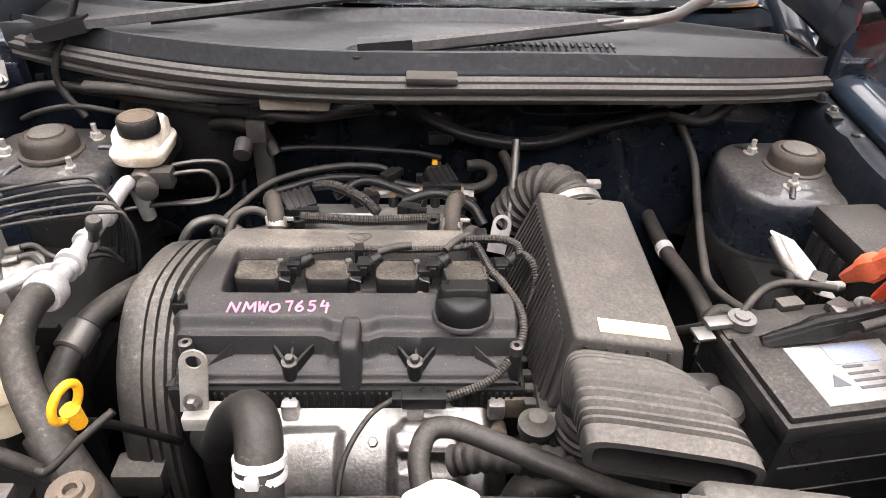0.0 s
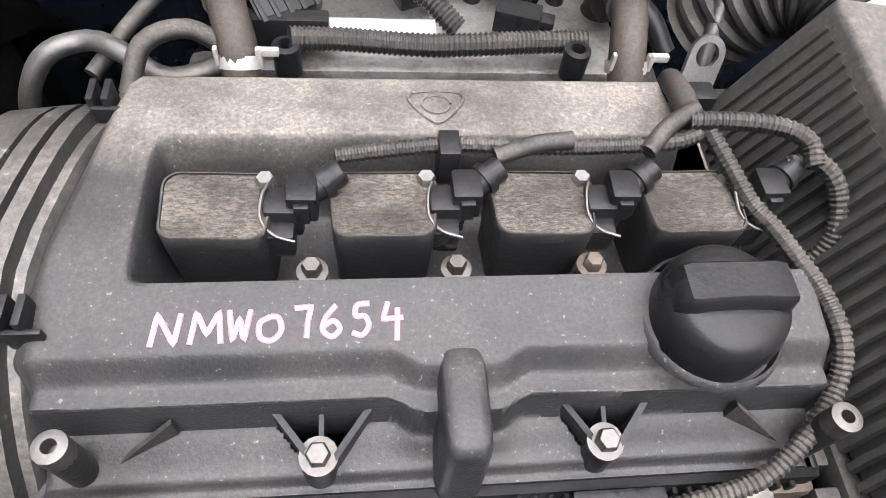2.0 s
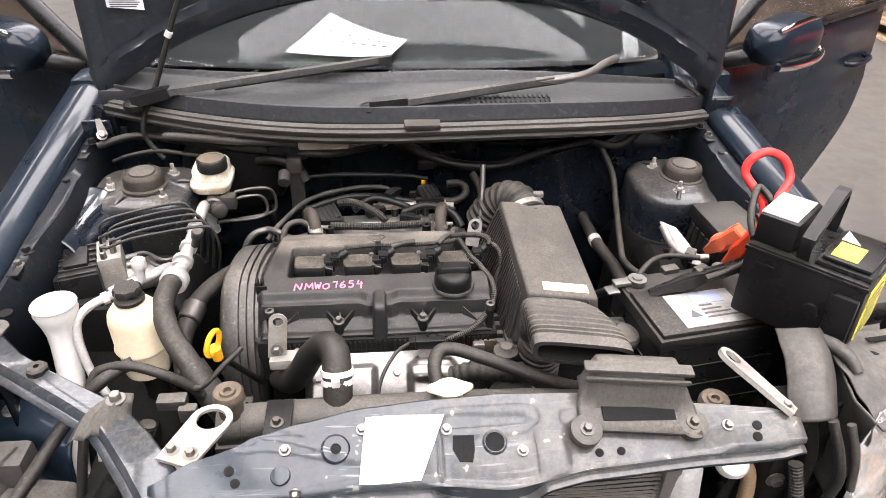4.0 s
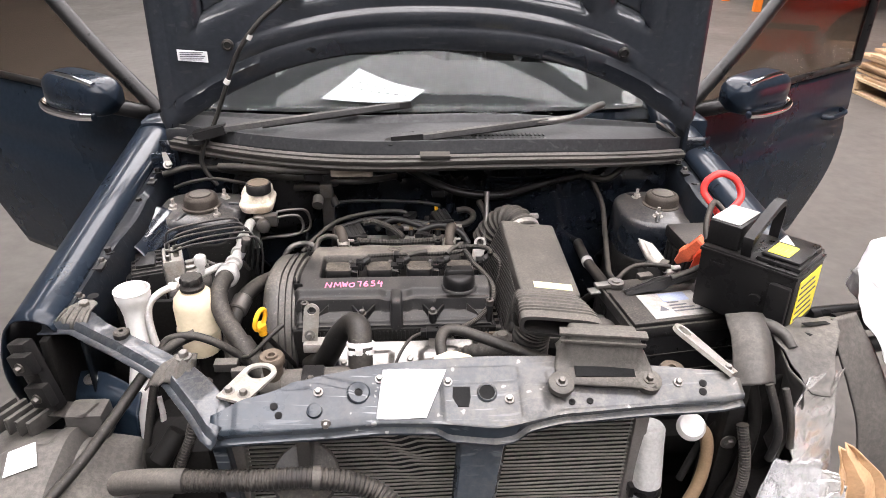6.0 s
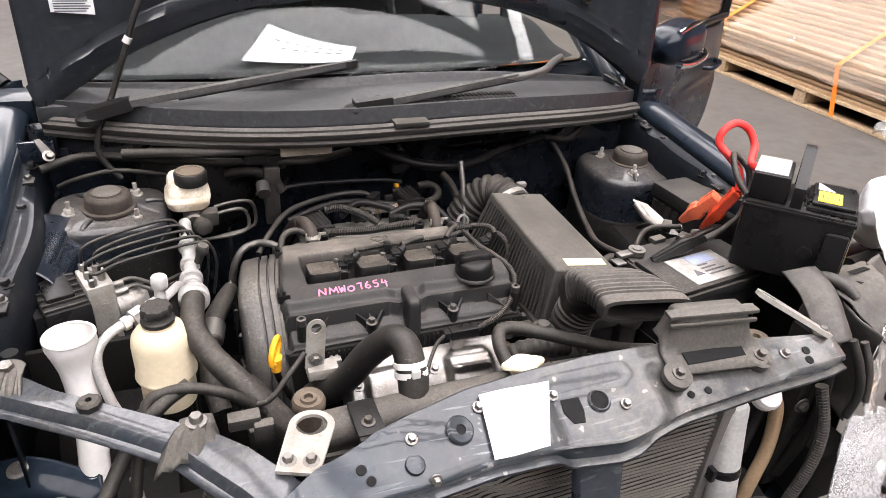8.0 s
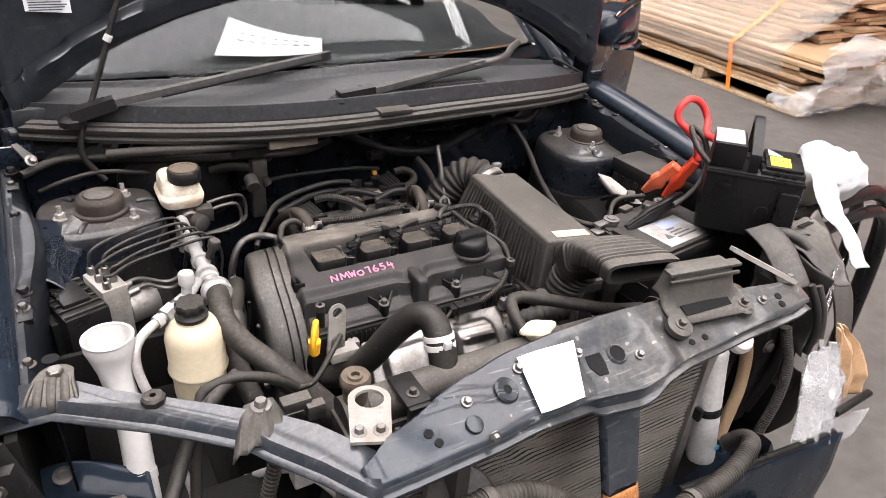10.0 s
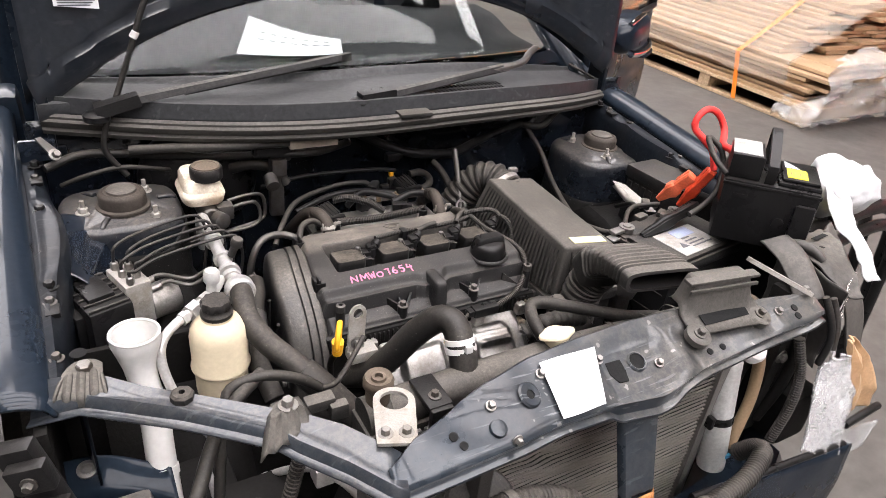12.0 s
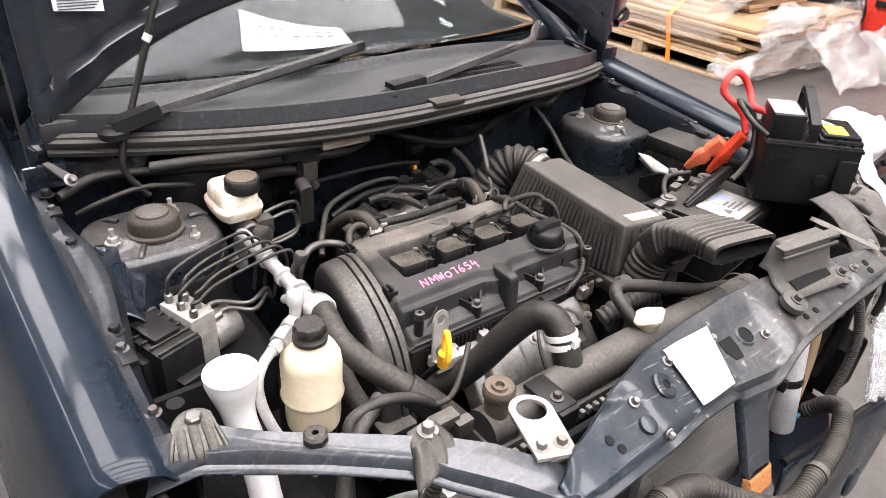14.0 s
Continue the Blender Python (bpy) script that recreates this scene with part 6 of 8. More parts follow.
part("bolt", hexbolt(B(), (-0.607, 0.458, 0.8015), r=0.0095, h=0.009), M_ZINC, slam)
part("hole", lathe(B(), [(0.010, 0), (0.010, 0.0010)], (-0.612, 0.505, 0.7945), seg=20), M_CAVITY_SHADE, slam)
part("rubber_stop", lathe(B(), [(0.014, 0), (0.014, 0.010), (0.011, 0.013), (0.004, 0.013), (0.004, 0.006)], (-0.511, 0.366, 0.799), seg=8), M_RUB, slam, "black rubber bonnet stop")
# ribbed bracket bolted on the strut
b = B()
rows = []
for j in range(13):
    f = j / 12
    w = 0.018 + 0.020 * f
    y, z = 0.331 - 0.058 * f, 0.7905 - 0.003 * f - 0.050 * max(0, f - 0.6) ** 1.3
    rows.append([(-0.399 - 0.012 * f + w * (k / 8 - 0.5) * 2, y + 0.02 * (k / 8 - 0.5) * f, z + (0.0075 * ss(0.2, 0.5, f) if k % 2 else 0) - 0.006 * abs(k / 8 - 0.5)) for k in range(9)])
loft(b, rows, False, False)
solid(part("ribbed_bracket", b, M_DUCT, slam, "grey ribbed bracket"), 0.003)
part("bolt", hexbolt(B(), (-0.399, 0.317, 0.791), r=0.008, h=0.008), M_ZINC, slam)

# lock eyes and stickers on the panel
lr = thing("hinge_ring_bracket", (-0.31, 0.235, 0.785), "white zinc plated bracket with a round eye", "bracket")
b = B()
eye_plate(b, (-0.303, 0.208, 0.787), (-0.273, 0.281, 0.780), 0.054, 0.0185, (0, 0, 1), 0.0045, 0.048)
part("strap", b, M_PALEZ, lr, "pale zinc strap")
for x, y in ((-0.309, 0.229), (-0.285, 0.221)):
    part("bolt", hexbolt(B(), (x, y, 0.789), r=0.0062), M_ZINC, lr)
rr = thing("hinge_ring_bracket", (0.47, 0.24, 0.79), "white zinc plated bracket with a narrow eye", "bracket")
b = B()
eye_plate(b, (0.475, 0.218, 0.800), (0.418, 0.294, 0.828), 0.038, 0.012, (0.45, 0.0, 0.9), 0.007, 0.026)
part("strap", b, M_PALEZ, rr)
part("bolt", hexbolt(B(), (0.469, 0.226, 0.806), r=0.006), M_ZINC, rr)
pp = thing("paper_tag", (-0.04, 0.22, 0.79), "blank white paper sheet with a small barcode", "paper")
b = B()
def paper_pt(u, v):
    rear = Vector((-0.075, 0.248, 0.8035)).lerp(Vector((0.024, 0.249, 0.8015)), u)
    front = Vector((-0.084, 0.172, 0.7730)).lerp(Vector((-0.010, 0.174, 0.7695)), u)
    return rear.lerp(front, v) + Vector((0, -0.0012, 0.0052 + 0.0012 * math.sin(u * 5 + v * 3)))
field(b, 0, 1, 0, 1, 14, 10, paper_pt)
solid(part("sheet", b, M_PAPER, pp, "white paper"), 0.0006)
b = B()
for k in range(12):
    u = 0.62 + 0.022 * k
    a, c = paper_pt(u, 0.74), paper_pt(u, 0.93)
    a2, c2 = paper_pt(u + 0.009, 0.74), paper_pt(u + 0.009, 0.93)
    plate(b, [a, a2, c2, c], (0, -0.4, 1), 0.0006)
part("barcode_bars", b, M_FAINT, pp)

# plastic air duct bracket
dk = thing("air_duct_bracket", (0.27, 0.24, 0.78), "dusty grey plastic air duct bracket bolted down", "bracket")
b = B()
rows = []
for i in range(31):
    f = i / 30
    x = 0.196 + 0.150 * f
    dy = 0.004 - 0.020 * f
    neck = ss(0.0, 0.2, min(f, 1 - f) * 1.3)
    zt = 0.822 + 0.042 * neck
    rows.append([(x, 0.212 + dy, 0.7985), (x, 0.228 + dy, 0.803), (x, 0.240 + dy, 0.808), (x, 0.247 + dy, 0.812 + 0.01 * neck), (x + 0.006 * (0.5 - f), 0.255 + dy, zt - 0.004), (x + 0.010 * (0.5 - f), 0.262 + dy, zt + 0.002), (x + 0.012 * (0.5 - f), 0.278 + dy, zt + 0.003)])
loft(b, rows, False, False)
solid(part("duct_body", b, M_DUCT, dk, smooth=40), 0.004)
b = B()
LM = Matrix.Translation((0.268, 0.250, 0.862)) @ Matrix.Rotation(-0.14, 4, "Z")
box(b, -0.068, 0.068, -0.008, 0.010, -0.001, 0.005, 0.002, LM)
box(b, -0.066, 0.066, -0.011, -0.006, -0.013, -0.007, 0.002, LM)
part("lip", b, M_DUCT, dk)
for x in (0.200, 0.338):
    b = B()
    lathe(b, [(0.020, -0.006), (0.020, 0.004), (0.016, 0.006)], (x, 0.214, 0.798), (0, -0.35, 1), 24)
    ft = part("foot", b, M_DUCT, dk)
    part("bolt", hexbolt(B(), (x, 0.212, 0.8035), (0, -0.35, 1), r=0.006), M_STEEL, ft)
# dark plate paints the shade of the duct's opening
part("slot_shade", plate(B(), [(0.225, 0.2405, 0.8105), (0.318, 0.232, 0.8105), (0.318, 0.218, 0.8030), (0.225, 0.224, 0.8030)], (0, -0.4, 1), 0.0015), M_CAVITY_SHADE, dk)

# ---- radiator ----
rad = thing("radiator", (0.05, 0.34, 0.23), "black radiator with a round plastic top tank", "radiator")
b = B()
tube(b, [(-0.285, 0.345, 0.700), (-0.1, 0.345, 0.706), (0.1, 0.345, 0.704), (0.34, 0.34, 0.696)], 0.029, 20, 0.02)
for k in range(9):
    lathe(b, [(0.0300, -0.002), (0.0308, 0.0), (0.0300, 0.002)], (-0.25 + 0.07 * k, 0.345, 0.703), (1, 0, 0), 24, caps=False)
box(b, -0.29, 0.36, 0.312, 0.378, 0.650, 0.690, 0.006)
part("top_tank", b, M_GREY, rad, "dusty black plastic top tank")
b = B()
for k in range(44):
    x = -0.275 + 0.0142 * k
    box(b, x, x + 0.008, 0.304, 0.314, 0.668, 0.681, 0.001, seg=1)
part("crimp_teeth", b, M_ALU, rad, kind="stuff")
part("core", box(B(), -0.28, 0.35, 0.325, 0.365, 0.23, 0.68, 0.004), M_DARK, rad)
for x, y, z in ((-0.265, 0.344, 0.743), (0.405, 0.278, 0.746)):
    b = B()
    lathe(b, [(0.018, 0), (0.0215, 0.006), (0.0215, 0.016), (0.019, 0.021), (0.015, 0.018), (0.011, 0.018), (0.010, 0.022), (0.006, 0.022), (0.0055, 0.016)], (x, y, z + 0.006), seg=28)
    cyl(b, (x, y, z - 0.05), (x, y, z + 0.008), 0.015, 0.018)
    part("rubber_bush", b, M_CAPBR, rad, "brown dusty rubber mounting bush")
b = B()
box(b, -0.215, -0.178, 0.285, 0.350, 0.734, 0.743, 0.003)
box(b, -0.214, -0.180, 0.278, 0.288, 0.64, 0.741, 0.003)
mb_ = part("mount_bracket", b, M_CLEAN, rad)
part("bolt", hexbolt(B(), (-0.197, 0.305, 0.743), r=0.006), M_STEEL, mb_)
# upper hose
b = B()
tube(b, [(-0.117, 0.352, 0.715), (-0.117, 0.374, 0.758), (-0.120, 0.398, 0.781), (-0.134, 0.422, 0.775), (-0.160, 0.445, 0.735), (-0.182, 0.47, 0.680), (-0.205, 0.505, 0.625), (-0.23, 0.54, 0.60)], 0.0215, 18)
uh = part("upper_hose", b, M_RUB, rad, "curved black rubber coolant hose")
b = B()
for o in (0.0, 0.012):
    lathe(b, [(0.0238, 0), (0.0242, 0.005), (0.0238, 0.0085)], (-0.117, 0.371 + 0.006 * (o > 0), 0.747 + o), (0, 0.45, 0.9), 26)
box(b, -0.124, -0.112, 0.347, 0.354, 0.760, 0.773, 0.002)
part("hose_clamp", b, M_WHITE, uh, "pale spring hose clamp")
b = B()
lathe(b, [(0.016, 0), (0.016, 0.008), (0.020, 0.010), (0.021, 0.018), (0.016, 0.021)], (0.043, 0.346, 0.732), seg=24)
pts_ = []
for k in range(28):
    a = 2 * math.pi * k / 28
    r = 0.020 + 0.008 * math.cos(2 * a) ** 2 * (1 if math.cos(2 * a) > 0 else 0.2)
    pts_.append((0.043 + r * 1.25 * math.cos(a), 0.345 + r * 0.92 * math.sin(a), 0.749))
plate(b, pts_, (0, 0, 1), 0.006, 0.002)
part("pressure_cap", b, M_CREAM, rad, "cream plastic radiator cap cover")
b = B()
tube(b, [(0.028, 0.358, 0.738), (0.024, 0.385, 0.757), (0.034, 0.408, 0.765), (0.058, 0.412, 0.764), (0.10, 0.400, 0.755), (0.15, 0.385, 0.742), (0.22, 0.365, 0.725), (0.29, 0.36, 0.71)], 0.0105, 12)
part("overflow_hose", b, M_RUB, rad)
b = B()
tube(b, [(0.06, 0.44, 0.68), (0.10, 0.43, 0.70), (0.17, 0.42, 0.70)], 0.017, 14, ribs=0.012, depth=0.1)
tube(b, [(0.12, 0.41, 0.62), (0.14, 0.42, 0.66), (0.19, 0.43, 0.67)], 0.02, 12)
part("lower_hose", b, M_RUB, rad)
b = B()
box(b, 0.13, 0.19, 0.33, 0.40, 0.60, 0.66, 0.008)
cyl(b, (0.05, 0.40, 0.40), (0.05, 0.44, 0.40), 0.14, seg=28)
cyl(b, (-0.15, 0.40, 0.40), (-0.15, 0.44, 0.40), 0.14, seg=28)
part("fan_shroud", b, M_CLEAN, rad)

# ---- condenser ----
con = thing("condenser", (0.03, 0.25, 0.25), "dusty air conditioning condenser with bent fins", "condenser")
b = B()
for x in (-0.315, 0.352):
    part("header", box(B(), x - 0.012, x + 0.012, 0.235, 0.265, 0.25, 0.735, 0.004), M_FIN, con)
# near-black sheet paints the shade in the gaps between fins
part("fin_shade_sheet", box(B(), -0.30, 0.34, 0.252, 0.262, 0.25, 0.735, 0.002), M_CAVITY_SHADE, con)
def fin_path(k):
    z = 0.262 + 0.0088 * k
    out = []
    for i in range(49):
        x = -0.302 + 0.642 * i / 48
        hit = 0.45 * math.exp(-((x + 0.045) / 0.04) ** 2) * ss(0.52, 0.68, z)
        zz = z - 0.005 * hit * math.sin((x + 0.05) * 60 + k * 0.9) - 0.004 * hit
        yy = 0.243 + 0.010 * hit * math.cos(x * 90 + k) + 0.001 * math.sin(x * 23 + k)
        out.append((x, yy, zz))
    return out
for k in range(53):
    b = B()
    rows = [[(x, y - 0.001, z), (x, y - 0.0005, z + 0.0013), (x, y + 0.003, z + 0.0014), (x, y + 0.003, z - 0.0002)] for x, y, z in fin_path(k)]
    loft(b, rows)
    part("fin", b, M_FIN, con, smooth=50)
# receiver drier
dr_ = thing("receiver_drier", (0.378, 0.195, 0.42), "silver receiver drier canister in a black band", "canister")
b = B()
lathe(b, [(0.016, 0), (0.025, 0.006), (0.026, 0.012), (0.026, 0.222), (0.0265, 0.226), (0.0265, 0.240), (0.023, 0.246), (0.006, 0.247)], (0.388, 0.216, 0.425), (-0.012, 0.040, 0.24), 28)
cn = part("canister", b, M_DRIER, dr_)
b = B()
lathe(b, [(0.0275, 0), (0.0275, 0.016)], (0.3825, 0.2345, 0.536), (-0.012, 0.040, 0.24), 28)
box(b, 0.347, 0.357, 0.221, 0.241, 0.531, 0.557, 0.003)
part("band", b, M_CLEAN, dr_)
part("blue_sticker", box(B(), 0.390, 0.402, 0.195, 0.200, 0.465, 0.472, 0), material("blue_sticker", (0.1, 0.4, 0.6), 0.5, bump=0), cn)
# hose with a pale cap beside it
nk = thing("drain_hose", (0.478, 0.26, 0.45), "brown rubber hose with a pale fitting", "hose")
part("hose", tube(B(), [(0.455, 0.262, 0.655), (0.480, 0.262, 0.640), (0.490, 0.256, 0.60), (0.484, 0.245, 0.54), (0.462, 0.235, 0.48), (0.45, 0.23, 0.44)], 0.0115, 12), M_COPPER, nk)
part("fitting", lathe(B(), [(0.018, 0), (0.024, 0.006), (0.022, 0.012), (0.024, 0.018), (0.020, 0.026)], (0.455, 0.268, 0.646), (-0.2, -0.6, 0.8), 20), M_WHITE, nk)
# centre post
b = B()
rows = []
for j in range(13):
    f = j / 12
    c, w = Vector((0.083 - 0.025 * f, 0.196 - 0.068 * f, 0.745 - 0.140 * f)), 0.042 - 0.009 * f
    rows.append([c + Vector((-w, 0.004, 0)), c + Vector((-w * 0.8, -0.006, 0)), c + Vector((0.0, -0.012 + 0.008 * ss(0.2, 0.5, f), 0)), c + Vector((w * 0.8, -0.006, 0)), c + Vector((w, 0.004, 0))])
loft(b, rows, False, False)
solid(part("centre_post", b, M_SLAM, slam, "painted post, rusted at its foot"), 0.003)
b = B()
rows = []
for j in range(7):
    f = j / 6
    c, w = Vector((0.058 - 0.003 * f, 0.129 - 0.012 * f, 0.611 - 0.030 * f)), 0.0335
    rows.append([c + Vector((-w, 0.002, 0.004 * math.sin(j * 2))), c + Vector((-w * 0.8, -0.008, 0)), c + Vector((0.0, -0.008, 0)), c + Vector((w * 0.8, -0.008, 0)), c + Vector((w, 0.002, 0))])
loft(b, rows, False, False)
solid(part("rusted_foot", b, M_RUST, slam, "rusted torn steel"), 0.003)
b = B()
rows = []
for j in range(9):
    f = j / 8
    c = Vector((-0.325 + 0.015 * f, 0.185 + 0.02 * f, 0.765 - 0.30 * f))
    rows.append([c + Vector((-0.014, 0.006, 0)), c + Vector((-0.010, -0.006, 0)), c + Vector((0.010, -0.006, 0)), c + Vector((0.014, 0.006, 0))])
loft(b, rows, False, False)
solid(part("corner_post", b, M_SLAM, slam), 0.003)

# bumper beam, loom in a corrugated sleeve, horn
bb = thing("bumper_beam", (0.2, 0.15, 0.36), "dark blue bent bumper reinforcement beam", "bumper")
b = B()
rows = []
for p in smooth_path([(-0.30, 0.19, 0.30), (0.0, 0.17, 0.30), (0.2, 0.165, 0.31), (0.38, 0.17, 0.33), (0.52, 0.20, 0.32), (0.63, 0.25, 0.31)], 0.03):
    rows.append([p + Vector(o) for o in ((0, 0.05, -0.06), (0, -0.035, -0.06), (0, -0.05, -0.04), (0, -0.05, 0.03), (0, -0.035, 0.05), (0, 0.05, 0.055))])
loft(b, rows)
part("beam", b, M_PAINT, bb)
lh = thing("wiring_loom", (0.0, 0.14, 0.45), "corrugated black wiring sleeve across the front", "cable")
part("sleeve", tube(B(), [(-0.41, 0.16, 0.680), (-0.27, 0.14, 0.695), (-0.172, 0.14, 0.695), (-0.09, 0.14, 0.665), (-0.03, 0.105, 0.63), (0.06, 0.075, 0.585), (0.166, 0.082, 0.575), (0.28, 0.10, 0.560), (0.35, 0.122, 0.555), (0.385, 0.14, 0.545), (0.405, 0.165, 0.52), (0.41, 0.19, 0.48)], 0.0165, 16, ribs=0.0075, depth=0.12), M_LOOM, lh, smooth=30)
for p, q in (((-0.180, 0.14, 0.6952), (-0.168, 0.14, 0.6945)), ((0.160, 0.0818, 0.5751), (0.172, 0.0824, 0.5745))):
    part("tie", cyl(B(), p, q, 0.0185), M_GREY, lh)
part("tape_end", tube(B(), [(-0.49, 0.19, 0.645), (-0.45, 0.175, 0.665), (-0.40, 0.1585, 0.6815), (-0.37, 0.154, 0.685)], 0.0185, 14), M_GREY, lh)
hn = thing("horn", (-0.19, 0.19, 0.66), "round black horn disc", "horn")
part("disc", lathe(B(), [(0.010, 0.006), (0.035, 0.004), (0.048, 0.0), (0.052, 0.004), (0.050, 0.010), (0.030, 0.022), (0.010, 0.03)], (-0.195, 0.165, 0.675), (0, 0.55, -0.8), 30), M_PLAST, hn)
part("bracket", box(B(), -0.205, -0.185, 0.168, 0.210, 0.655, 0.740, 0.002), M_STEEL, hn)


# ---- power steering reservoir ----
ps = thing("fluid_reservoir", (-0.436, 0.521, 0.60), "yellowed plastic fluid bottle with a black cap", "reservoir")
b = B()
lathe(b, [(0.030, 0.655), (0.036, 0.660), (0.0375, 0.672), (0.0375, 0.706), (0.0415, 0.709), (0.0425, 0.712), (0.0415, 0.715), (0.040, 0.718), (0.0405, 0.765), (0.038, 0.778), (0.030, 0.789), (0.022, 0.794), (0.0215, 0.803)], (-0.436, 0.521, 0), seg=36)
part("bottle", b, M_CREAM, ps, "translucent yellowed bottle")
b = B()
n = 48
rings = []
for r, z in ((0.0215, 0.797), (0.0225, 0.799), (0.0225, 0.804), (0.0195, 0.807), (0.0185, 0.811), (0.0205, 0.8125), (0.0205, 0.820), (0.0185, 0.8235), (0.008, 0.8245)):
    rings.append([(-0.436 + (r + (0.0012 * math.cos(9 * 2 * math.pi * k / n) if z > 0.812 and z < 0.825 else 0)) * math.cos(2 * math.pi * k / n), 0.521 + (r + (0.0012 * math.cos(9 * 2 * math.pi * k / n) if 0.812 < z < 0.825 else 0)) * math.sin(2 * math.pi * k / n), z) for k in range(n)])
loft(b, rings)
part("cap", b, M_PLAST, ps, "lobed black screw cap")
b = B()
box(b, -0.464, -0.404, 0.538, 0.573, 0.60, 0.72, 0.006)
cyl(b, (-0.43, 0.521, 0.60), (-0.43, 0.521, 0.66), 0.02)
part("bracket", b, M_DARK, ps)

# ---- washer filler neck ----
wf = thing("washer_filler_neck", (-0.535, 0.42, 0.45), "white plastic washer filler neck with an open mouth", "filler neck")
b = B()
path = smooth_path([(-0.544, 0.512, 0.803), (-0.544, 0.510, 0.767), (-0.543, 0.500, 0.733), (-0.538, 0.478, 0.685), (-0.540, 0.442, 0.62), (-0.540, 0.400, 0.54), (-0.532, 0.375, 0.46)], 0.012)
rings = []
for i, p in enumerate(path):
    d = (path[min(i + 1, len(path) - 1)] - path[max(0, i - 1)]).normalized()
    s = Vector((1, 0, 0))
    u = d.cross(s).normalized()
    z = p.z
    r = 0.0195 + 0.0115 * ss(0.735, 0.795, z) + (0.0015 if i == 1 else 0)
    rings.append([p + r * (math.cos(a) * s + math.sin(a) * u) for a in [2 * math.pi * k / 28 for k in range(28)]])
inner = [[Vector((-0.544, 0.512, z)) + (Vector(v) - path[0]) * sc for v in rings[0]] for sc, z in ((0.45, 0.739), (0.6, 0.757), (0.93, 0.800), (0.95, 0.8035))]
loft(b, inner + rings)
part("neck", b, M_WHITE, wf)
part("mouth_rim", tube(B(), rings[0] + rings[0][:2], 0.0022, 8, straight=True), M_WHITE, wf, "rolled rim")
part("collar", tube(B(), [path[int(len(path) * k)] for k in (0.52, 0.55)], 0.0212, 24, straight=True), M_WHITE, wf)

# ---- brake master cylinder ----
bk = thing("brake_master_cylinder", (-0.375, 0.95, 0.72), "brake fluid reservoir, booster and master cylinder", "brake cylinder")
b = B()
rows = []
for s, z in ((0.90, 0.792), (1.0, 0.797), (1.05, 0.806), (1.08, 0.810), (1.05, 0.814), (0.93, 0.818), (0.90, 0.836), (0.80, 0.842)):
    rows.append([(-0.378 + 0.037 * s * math.copysign(abs(math.cos(a)) ** 0.5, math.cos(a)), 0.902 + 0.047 * s * math.copysign(abs(math.sin(a)) ** 0.5, math.sin(a)), z) for a in [2 * math.pi * k / 32 for k in range(32)]])
loft(b, rows)
lathe(b, [(0.024, 0.835), (0.021, 0.846)], (-0.369, 0.880, 0))
part("reservoir", b, M_BRAKE, bk, "stained cream fluid reservoir")
b = B()
n = 60
rings = []
for r, z in ((0.0275, 0.840), (0.0285, 0.842), (0.0285, 0.860), (0.0265, 0.863), (0.020, 0.8615), (0.008, 0.862)):
    rings.append([(-0.369 + (r - (0.0009 if k % 2 and z < 0.859 else 0)) * math.cos(2 * math.pi * k / n), 0.878 + (r - (0.0009 if k % 2 and z < 0.859 else 0)) * math.sin(2 * math.pi * k / n), z) for k in range(n)])
loft(b, rings)
bcap = part("cap", b, M_PLAST, bk, "dark knurled cap")
part("cap_top", lathe(B(), [(0.0245, 0.8625), (0.0240, 0.8645), (0.019, 0.8645), (0.018, 0.8635), (0.004, 0.8635)], (-0.369, 0.878, 0), seg=32), M_CAPBR, bcap, "dusty brown top")
b = B()
cyl(b, (-0.372, 0.845, 0.772), (-0.372, 1.0, 0.772), 0.019, seg=20, w=0.003)
lathe(b, [(0.015, 0), (0.015, 0.018), (0.010, 0.020)], (-0.362, 0.842, 0.772), (0.3, -0.9, 0.1))
box(b, -0.36, -0.33, 0.85, 0.875, 0.762, 0.790, 0.003)
part("cylinder", b, M_STEEL, bk)
b = B()
lathe(b, [(0.03, -0.045), (0.075, -0.035), (0.108, -0.015), (0.116, 0.0), (0.116, 0.02), (0.105, 0.05)], (-0.355, 1.03, 0.765), (0, 1, 0), 36)
part("booster", b, M_CLEAN, bk, "black round vacuum booster")
b = B()
tube(b, [(-0.335, 0.865, 0.778), (-0.31, 0.868, 0.782), (-0.285, 0.875, 0.778), (-0.275, 0.88, 0.755), (-0.28, 0.875, 0.735), (-0.31, 0.87, 0.728), (-0.36, 0.87, 0.725), (-0.42, 0.86, 0.72)], 0.0034, 8)
part("brake_pipe", b, M_STEEL, bk)
b = B()
tube(b, [(-0.335, 0.880, 0.786), (-0.30, 0.885, 0.790), (-0.268, 0.895, 0.782), (-0.260, 0.90, 0.75), (-0.27, 0.895, 0.728), (-0.33, 0.89, 0.718), (-0.42, 0.88, 0.71)], 0.0034, 8)
part("brake_pipe", b, M_STEEL, bk)
b = B()
tube(b, [(-0.30, 0.99, 0.80), (-0.26, 0.965, 0.815), (-0.22, 0.96, 0.80), (-0.20, 0.95, 0.77)], 0.011, 12)
tube(b, [(-0.33, 0.985, 0.83), (-0.25, 0.98, 0.84), (-0.15, 0.985, 0.83)], 0.009, 10)
part("vacuum_hose", b, M_RUB, bk)

# ---- anti-lock brake unit ----
ab = thing("brake_modulator", (-0.56, 0.68, 0.55), "brake pressure modulator with steel pipes", "brake unit")
RM = Matrix.Translation((-0.553, 0.700, 0.715)) @ Matrix.Rotation(radians(18), 4, "Z")
b = B()
